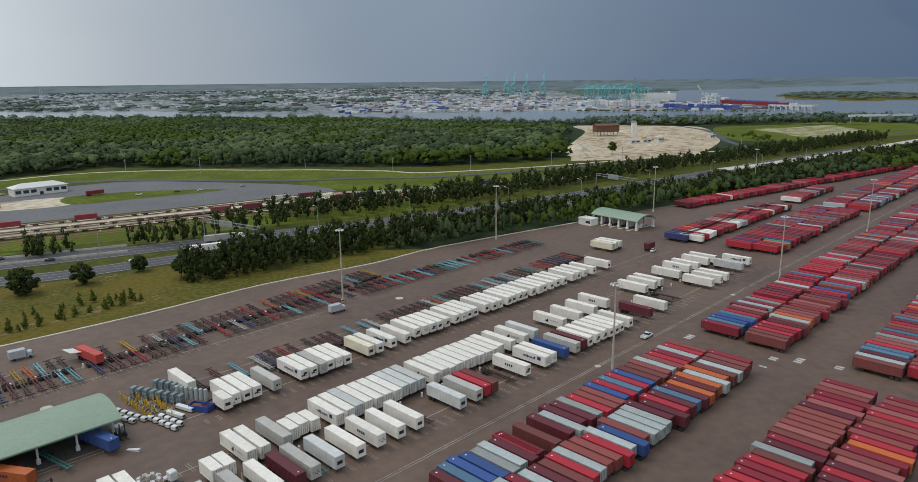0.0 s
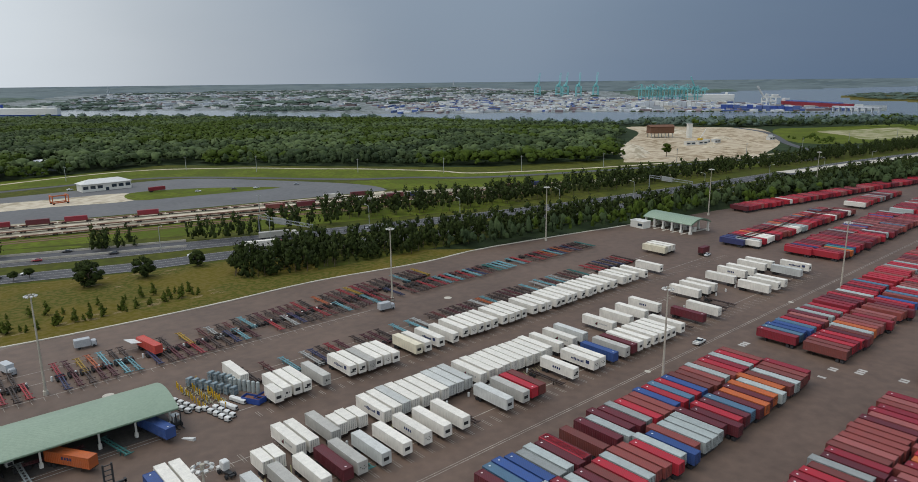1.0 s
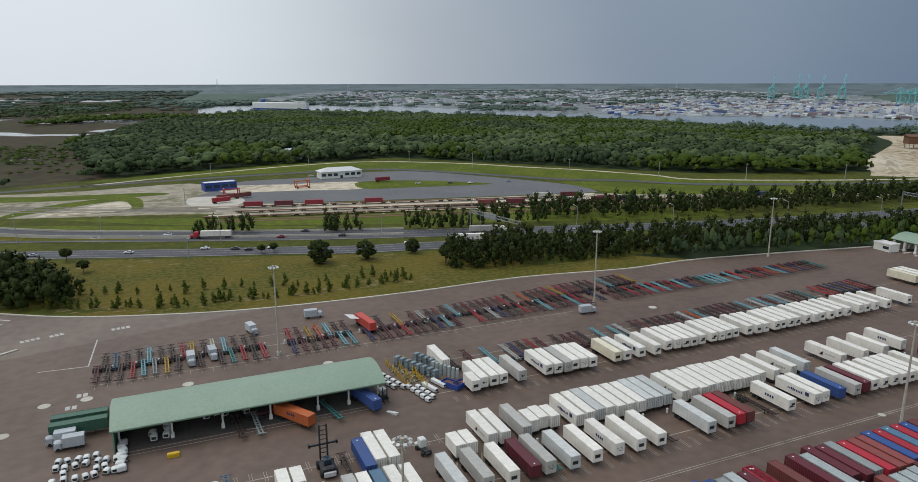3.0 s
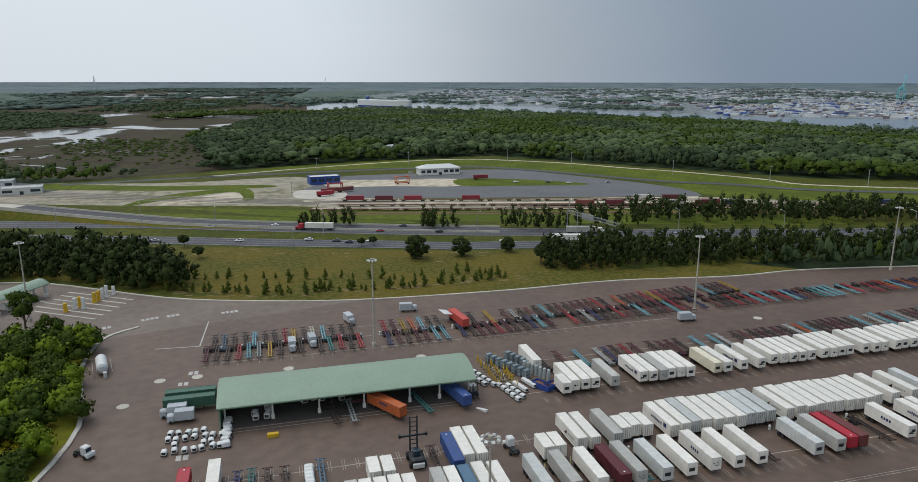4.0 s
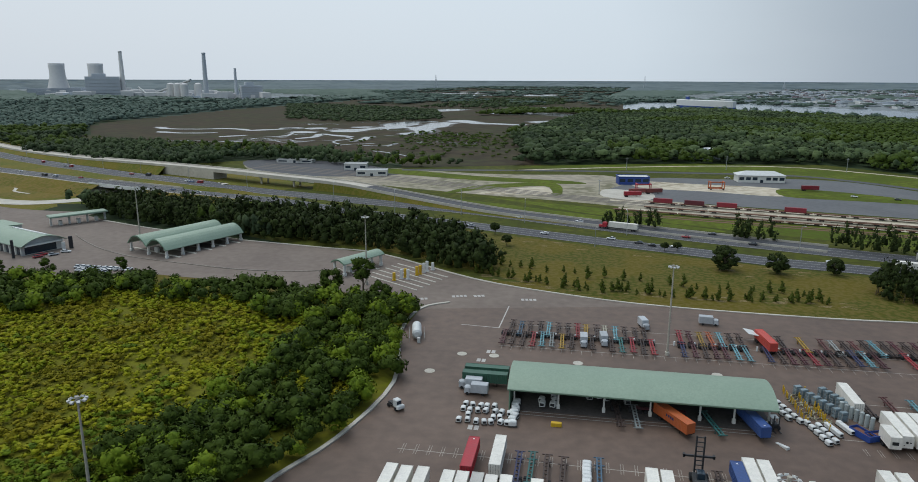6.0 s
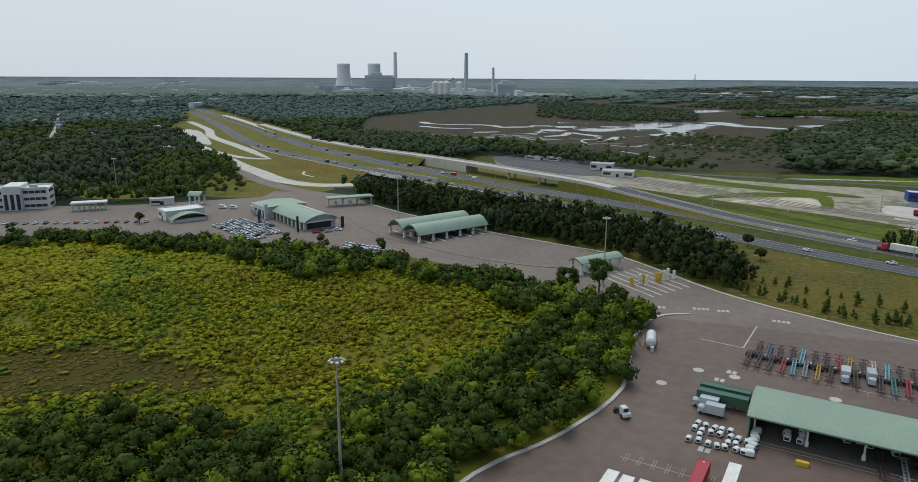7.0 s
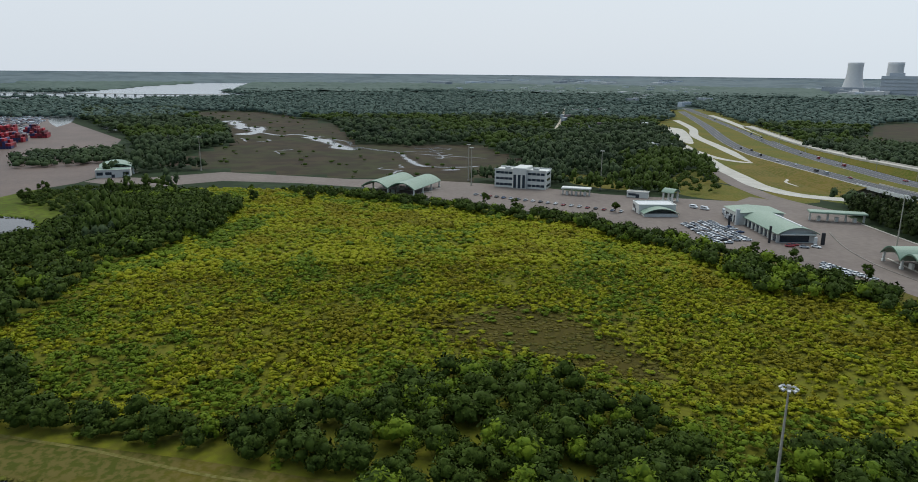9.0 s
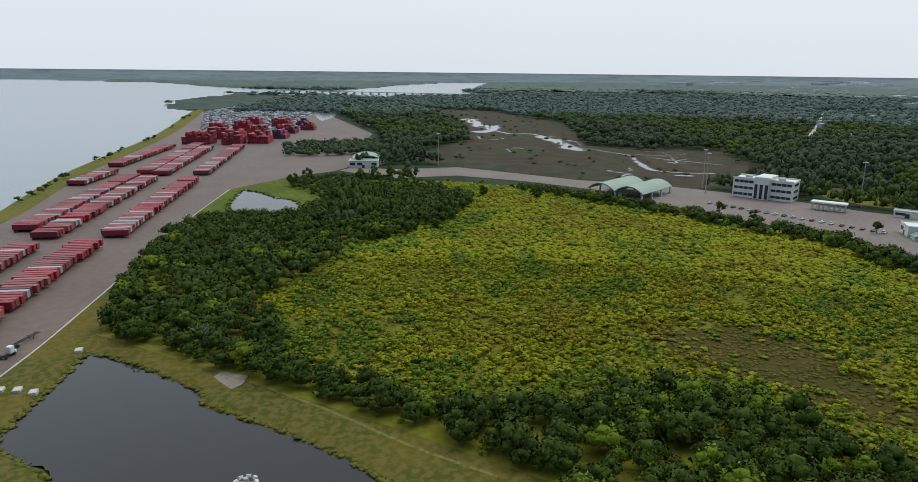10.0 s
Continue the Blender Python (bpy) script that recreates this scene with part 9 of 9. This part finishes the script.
def quay_crane(x, y, rz, up, h=70.0, tone=None):
    """A ship-to-shore crane: portal legs, boom (raised or level), apex frame and stays."""
    mt = tone or TURQ
    ob = hub("quay_crane", "turquoise ship-to-shore crane on the quay" if mt is TURQ else "pale grey ship-to-shore crane on the quay", "crane", "quay cranes", far_pose(x, y, rz))
    b = Build()
    for sx in (-14, 14):
        for sy in (-11, 11):
            b.box(sx - 1.4, sx + 1.4, sy - 1.4, sy + 1.4, 0, h * 0.66)
        b.box(sx - 1.2, sx + 1.2, -11, 11, 12, 14.5)
        b.box(sx - 1.2, sx + 1.2, -11, 11, h * 0.62, h * 0.66)
    for sy in (-11, 11):
        b.box(-14, 14, sy - 1.1, sy + 1.1, 14, 16.5)
        b.tube((-14, sy, 16), (14, sy, h * 0.62), 0.8, n=5)
    part("portal", b, mt, ob)
    part("girder", Build().box(-34, 15, -4, 4, h * 0.66, h * 0.66 + 3.5), mt, ob)
    part("machine_house", Build().bevelled(-26, -10, -5, 5, h * 0.66 + 3.5, h * 0.66 + 9, 0.4), mt, ob)
    b = Build()
    top = Vector((10, 0, h * 0.98))
    for sy in (-5, 5):
        b.tube((14, sy, h * 0.66), top, 0.9, n=5); b.tube((0, sy, h * 0.66), top, 0.8, n=5)
    b.tube(top, (-30, 0, h * 0.7), 0.5, n=4)
    part("apex_frame", b, mt, ob)
    e = Vector((38, 0, h * 1.55)) if up else Vector((62, 0, h * 0.68))
    b = Build()
    for sy in (-2.5, 2.5):
        b.tube(Vector((15, sy, h * 0.67)), e + Vector((0, sy, 0)), 1.2, n=5)
    for k in range(6):
        p = Vector((15, 0, h * 0.67)).lerp(e, (k + 0.5) / 6)
        b.tube(p + Vector((0, -2.5, 0)), p + Vector((0, 2.5, 0)), 0.6, n=4)
    part("boom", b, mt, ob)
    if not up:
        part("stay", Build().tube(top, e, 0.5, n=4).tube(top, Vector((15, 0, h * 0.67)).lerp(e, 0.5), 0.5, n=4), mt, ob)
    return ob


for x, y in ((2505, 2293), (2545, 2195), (2560, 2165), (2587, 2110), (2621, 2036)):
    quay_crane(x, y, 28, True)
for k in range(5):
    quay_crane(2215 + k * 18, 1500 - k * 36, 150, False, 60)
quay_crane(2310, 1330, 150, True, 54)
quay_crane(1930, 900, 150, True, 36, WHITEPAINT)


def car_ship(x, y, rz, length, label, hullm, h=28):
    s = far_pose(x, y, rz)
    ob = hub("cargo_ship", label, "ship", "", s)
    b = Build()
    L = length / 2
    rows = []
    for t, w in ((-1, 12), (-0.9, 15), (0.75, 15), (0.92, 9), (1.0, 1.5)):
        rows.append([(t * L, -w, 9), (t * L * 0.985, -w * 0.9, 0), (t * L * 0.985, w * 0.9, 0), (t * L, w, 9)])
    b.sheet(rows, closed=True)
    part("hull", b, hullm, ob)
    b = Build()
    rows = []
    for t, w in ((-1, 12), (-0.9, 15), (0.72, 15), (0.9, 9.5), (0.95, 6)):
        rows.append([(t * L, -w, 9.02), (t * L, -w, h - 4), (t * L, -w + 1, h - 3), (t * L, w - 1, h - 3), (t * L, w, h - 4), (t * L, w, 9.02)])
    b.sheet(rows, closed=True)
    b.add(rows[0], [tuple(range(6))]); b.add(rows[-1], [tuple(range(5, -1, -1))])
    part("superstructure", b, WHITEPAINT, ob, "white car deck house")
    part("bridge", Build().bevelled(L * 0.6, L * 0.75, -14, 14, h - 3, h + 1.5, 0.4), WHITEPAINT, ob)
    part("funnel", Build().bevelled(-L * 0.75, -L * 0.66, -4, 4, h - 3, h + 5, 0.8), hullm, ob)


car_ship(325, 1985, -53, 200, "blue and white car carrier moored in the river", BLUEPAINT)
car_ship(2330, 1310, 116, 180, "white ship moored below the quay cranes", WHITEPAINT, 24)
FARWALL = surface("far_building_walls", rgb("b4bac0"), 0.8, other=rgb("8a9096"), scale=0.02, fine=0.2, by_island=0.3)
FARDARK = surface("far_dark_goods", rgb("7a6a6c"), 0.8, other=rgb("5e5a60"), scale=0.02, fine=0.2, by_island=0.5)
FARBLUE = surface("far_blue_goods", rgb("4a5f92"), 0.8, scale=0.02, fine=0.2, by_island=0.3)
# plant concrete and steel are lightened in colour to stand for haze
PLANTWALL = surface("hazed_plant_concrete", rgb("cfcdca"), 0.85, other=rgb("bcbab8"), scale=0.01, fine=0.1)
PLANTDARK = surface("hazed_plant_steel", rgb("b0b5ba"), 0.8, other=rgb("9ca2a8"), scale=0.02, fine=0.2)


def cargo_hull(x0, y0, x1, y1):
    """The long red ship moored behind the blue stacks."""
    L = math.hypot(x1 - x0, y1 - y0) / 2
    ob = hub("cargo_ship", "long red cargo ship with blue hatches at the quay", "ship", "", far_pose((x0 + x1) / 2, (y0 + y1) / 2, math.degrees(math.atan2(y1 - y0, x1 - x0))))
    rows = [[(t * L, -w, z), (t * L * 0.99, -w * 0.9, 0), (t * L * 0.99, w * 0.9, 0), (t * L, w, z)] for t, w, z in ((-1, 9, 15), (-0.9, 14, 14), (0.75, 14, 11), (0.92, 8, 11.5), (1.0, 1, 12.5))]
    part("hull", Build().sheet(rows, closed=True), STEEL["crimson"], ob, "dull red hull")
    for k in range(7):
        part("hatch", Build().bevelled(-L * 0.85 + k * L * 0.22, -L * 0.67 + k * L * 0.22, -10, 10, 12.4 - k * 0.3, 16.5 - k * 0.4, 0.5), FARBLUE, ob, "blue hatch cover")
    part("deck_house", Build().bevelled(-L * 0.98, -L * 0.88, -9, 9, 14, 22, 0.5), WHITEPAINT, ob, "white deck house")


cargo_hull(1987, 885, 1905, 670)


def stack_row(x0, y0, x1, y1, n, size, h, mats, label):
    """A row of stacks on the quay, each a block of its own."""
    for k in range(n):
        t = (k + 0.5) / n
        L = math.hypot(x1 - x0, y1 - y0) / n * 0.92
        hh = h * R.uniform(0.7, 1.15)
        whole("goods_block", Build().bevelled(-L / 2, L / 2, -size / 2, size / 2, 0, hh, 0.2), R.choice(mats), label, "goods block", "blocks on the quay",
              at=far_pose(x0 + (x1 - x0) * t, y0 + (y1 - y0) * t, math.degrees(math.atan2(y1 - y0, x1 - x0))))


stack_row(1644, 887, 1682, 822, 5, 16, 13, [FARBLUE, BLUEPAINT], "blue stack of boxes on the quay")
stack_row(1685, 816, 1715, 722, 6, 16, 11, [FARBLUE, BLUEPAINT, BLUEPAINT], "blue stack of boxes on the quay")
stack_row(1693, 1186, 1819, 1044, 15, 14, 15, [WHITEPAINT, FARWALL], "white stack of boxes on the quay")
jt = hub("jetty", "pale trestle jetty at the end of the port", "jetty", "", pose(1748, 610, 0.1, 0, 0, 80))
part("deck", Build().box(-55, 55, -5, 5, 9, 12), FARWALL, jt)
for k in range(8):
    part("leg", Build().box(-53 + k * 15, -51 + k * 15, -4, 4, -1, 9.1), FARWALL, jt)
x, y = along([(1419, 993), (1538, 799), (1632, 611)], 7, 8); crowns("shore_bushes", x, y, 3, 7, CL_FAR, LEAF_WOOD, "low dark bushes along the quay shore", slim=1.6, lift=0.05)
x, y = along([(1132, 590), (1154, 535), (1201, 485), (1253, 395), (1300, 330)], 3.5, 12); crowns("shore_trees", x, y, 7, 16, CL_MID, LEAF_WOOD, "tall dark trees along the river shore", slim=0.9, lift=0.1)
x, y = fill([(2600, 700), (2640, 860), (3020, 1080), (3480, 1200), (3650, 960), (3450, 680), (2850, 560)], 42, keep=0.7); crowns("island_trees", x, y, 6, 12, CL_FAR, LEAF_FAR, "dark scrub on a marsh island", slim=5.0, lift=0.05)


def far_blocks(name, poly, n, size, h, mats, label, seed, angle=0.0):
    """Roofs, stacks and rows of goods on the far shore, too small to tell apart singly."""
    r = random.Random(seed)
    xs, ys = [p[0] for p in poly], [p[1] for p in poly]
    b, k = Build(), 0
    while k < n:
        x, y = r.uniform(min(xs), max(xs)), r.uniform(min(ys), max(ys))
        if not bool(inside(x, y, poly)):
            continue
        k += 1
        m = far_pose(x, y, angle + r.choice([0, 90]))
        L, w, hh = r.uniform(*size) * 1.5, r.uniform(*size) * 0.5, r.uniform(*h)
        b.box(-L / 2, L / 2, -w / 2, w / 2, 0, hh, r.randrange(len(mats)), m)
    whole(name, b, mats, label, "buildings", kind="stuff")


SHORE = [(1015, 1400), (1191, 1270), (1350, 1120), (1521, 900), (1798, 620), (2100, 720), (2080, 1040), (2250, 1300), (2500, 1750), (2000, 2200), (1300, 1900)]
far_blocks("port_goods", SHORE, 1500, (6, 26), (2.5, 6), [FARWALL, FARWALL, FARWALL, WHITEPAINT, WHITEPAINT, FARDARK, FARDARK, FARBLUE, CONCRETE], "long rows of stacked goods and sheds in the port", 5, 38)
far_blocks("port_goods", [(1560, 900), (1798, 620), (1850, 640), (1830, 900), (1700, 950)], 60, (14, 40), (3, 6), [FARBLUE, FARDARK, FARWALL], "blue and red stacks at the end of the port", 6, 38)
far_blocks("warehouses", [(450, 2900), (760, 2150), (1300, 1950), (2000, 2250), (2600, 2000), (3400, 2700), (4800, 5500), (1600, 6000)], 3000, (7, 30), (3, 7), [FARWALL, WHITEPAINT, FARWALL, URBAN, FARWALL, FARDARK], "pale warehouse roofs and parking lots across the river", 7, 20)
far_blocks("far_town", [(-3500, 1200), (-1900, 1000), (-1300, 1150), (-1700, 1500), (-3600, 3000)], 46, (12, 34), (11, 14), [FARWALL, WHITEPAINT], "pale roofs scattered in the distant woods", 8, 20)
far_blocks("far_town", [(-4300, 1300), (-6800, 3000), (-6200, 4900), (-4200, 3300)], 26, (50, 130), (18, 20), [FARWALL, WHITEPAINT], "long white roofs near the horizon", 14, 25)
far_blocks("far_town", [(-1100, 560), (-820, 500), (-860, 640), (-1250, 830), (-1500, 850)], 26, (7, 14), (6, 10), [FARWALL, WHITEPAINT, FARDARK], "roofs of houses among trees beside the highway", 9, 30)
far_blocks("far_terminal", [(-900, -300), (-1330, -430), (-1600, -420), (-1600, -250), (-1200, -215), (-980, -180)], 1500, (2, 7), (1.2, 2.2), [FARWALL, FARWALL, FARDARK, GALV], "rows of parked vehicles on the far terminal", 10, 0)
far_blocks("wood_clearing", CLEARING, 9, (8, 16), (4, 6), [FARWALL, WHITEPAINT], "houses in a clearing of the wood", 11, 10)


x, y = fill([(450, 2900), (760, 2150), (1300, 1950), (2000, 2250), (2600, 2000), (3400, 2700), (4800, 5500), (1600, 6000)], 55, keep=0.45)
q = wave(x, y, 0.002, 7.0) + 0.6 * wave(x, y, 0.008, 9.0) > 0.1
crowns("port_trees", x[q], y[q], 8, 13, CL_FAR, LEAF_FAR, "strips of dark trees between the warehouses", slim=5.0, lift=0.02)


def cooling_tower(x, y, h, r):
    rows = []
    for i in range(13):
        t = i / 12
        rr = r * (0.62 + 0.38 * ((t - 0.78) / 0.78) ** 2)
        rows.append([(rr * math.cos(a), rr * math.sin(a), h * t) for a in [2 * math.pi * j / 32 for j in range(32)]])
    rows += [[(p[0] * 0.97, p[1] * 0.97, p[2]) for p in rows[-1]], [(p[0] * 0.95, p[1] * 0.95, p[2] - 20) for p in rows[-1]]]
    ob = whole("cooling_tower", Build().sheet(rows, closed=True), PLANTWALL, "grey concrete hyperbolic cooling tower", "cooling tower", "cooling towers", at=far_pose(x, y))
    for p in ob.data.polygons:
        p.use_smooth = True


def chimney(x, y, h, r, mat, label):
    b = Build().tube((0, 0, 0), (0, 0, h), r, r * 0.62, 16)
    for z in (h * 0.97, h * 0.8):
        b.tube((0, 0, z), (0, 0, z + 3), r * 0.72 + 0.4, r * 0.72 + 0.4, 16)
    whole("chimney", b, mat, label, "chimney", "chimneys of the plant", at=far_pose(x, y))


cooling_tower(-2832, 3397, 151, 62)
cooling_tower(-2703, 3536, 153, 62)
chimney(-1922, 2675, 186, 11, PLANTWALL, "tall pale concrete chimney of the plant")
chimney(-1393, 2415, 169, 10, PLANTDARK, "tall dark chimney of the plant")
chimney(-1348, 2559, 115, 7, PLANTDARK, "short dark chimney of the plant")


def boiler_house(x, y, rz, L, w, h, label):
    ob = hub("boiler_house", label, "building", "power plant blocks", far_pose(x, y, rz))
    part("frame", Build().box(-L / 2, L / 2, -w / 2, w / 2, 0, h), PLANTDARK, ob)
    for k in range(5):
        z = h * (k + 1) / 6
        part("gallery", Build().box(-L / 2 - 1.5, L / 2 + 1.5, -w / 2 - 1.5, w / 2 + 1.5, z, z + 1.2), GALV, ob)
    part("roof_house", Build().bevelled(-L * 0.3, L * 0.1, -w * 0.3, w * 0.3, h, h + 12, 1), PLANTDARK, ob)


boiler_house(-1990, 2640, 35, 130, 60, 82, "dark open steel boiler house of the plant")
boiler_house(-1235, 2460, 35, 75, 50, 52, "dark open steel boiler house of the plant")
far_blocks("plant_buildings", [(-1100, 2450), (-1400, 2350), (-2000, 2500), (-2600, 2900), (-2400, 3200), (-1500, 2800)], 80, (20, 90), (8, 30), [PLANTWALL, FARWALL, PLANTWALL], "low blocks and silos round the power plant", 12, 35)
for k, (x, y) in enumerate(((-1460, 2380), (-1500, 2400), (-1540, 2420), (-1440, 2440))):
    whole("plant_silo", Build().tube((0, 0, 0), (0, 0, 55), 14, 14, 16).tube((0, 0, 55), (0, 0, 60), 14, 4, 16), PLANTWALL, "pale concrete silo of the plant", "silo", "silos of the plant", at=far_pose(x, y))
whole("conveyor", Build().tube((-260, 0, 70), (0, 0, 8), 5, n=6).tube((0, 0, 8), (60, 0, 40), 4, n=6), GALV, "long sloping grey conveyor bridge", "conveyor", at=far_pose(-1730, 2560, 160))
for x, y, h in ((-1154, 5400, 105), (520, 6500, 105), (1694, 6500, 60), (4645, 5400, 70)):
    b = Build()
    for sx in (-1, 1):
        for sy in (-1, 1):
            b.tube((sx * 9, sy * 9, 0), (sx, sy, h), 1.3, 0.8, 4)
    for k in range(6):
        z, w = h * k / 6, 9 - 8 * k / 6
        b.box(-w, w, -0.5, 0.5, z, z + 1.2)
    whole("lattice_pylon", b, PLANTDARK, "tall dark lattice pylon on the horizon", "pylon", "pylons on the horizon", at=far_pose(x, y))


# causeway bridge over the western lake
cw = hub("causeway", "long low white bridge across the lake", "bridge", "", far_pose(-2360, -250, 70))
part("deck", Build().box(-330, 380, -5, 5, 6, 8), CONCRETE, cw)
for k in range(24):
    part("pier", Build().box(-322 + k * 30, -318 + k * 30, -4, 4, -2, 6.1), CONCRETE, cw)
# elevated conveyor by the green field
ob = hub("loading_gantry", "white loading gantry beyond the green field", "gantry", "", pose(1380, 330, 0.1, 0, 0, -38))
part("bridge", Build().box(-60, 60, -2, 2, 10, 13.5), WHITEPAINT, ob)
for k in range(7):
    part("leg", Build().box(-56 + k * 18, -54 + k * 18, -1.5, 1.5, 0, 10.1), GALV, ob)
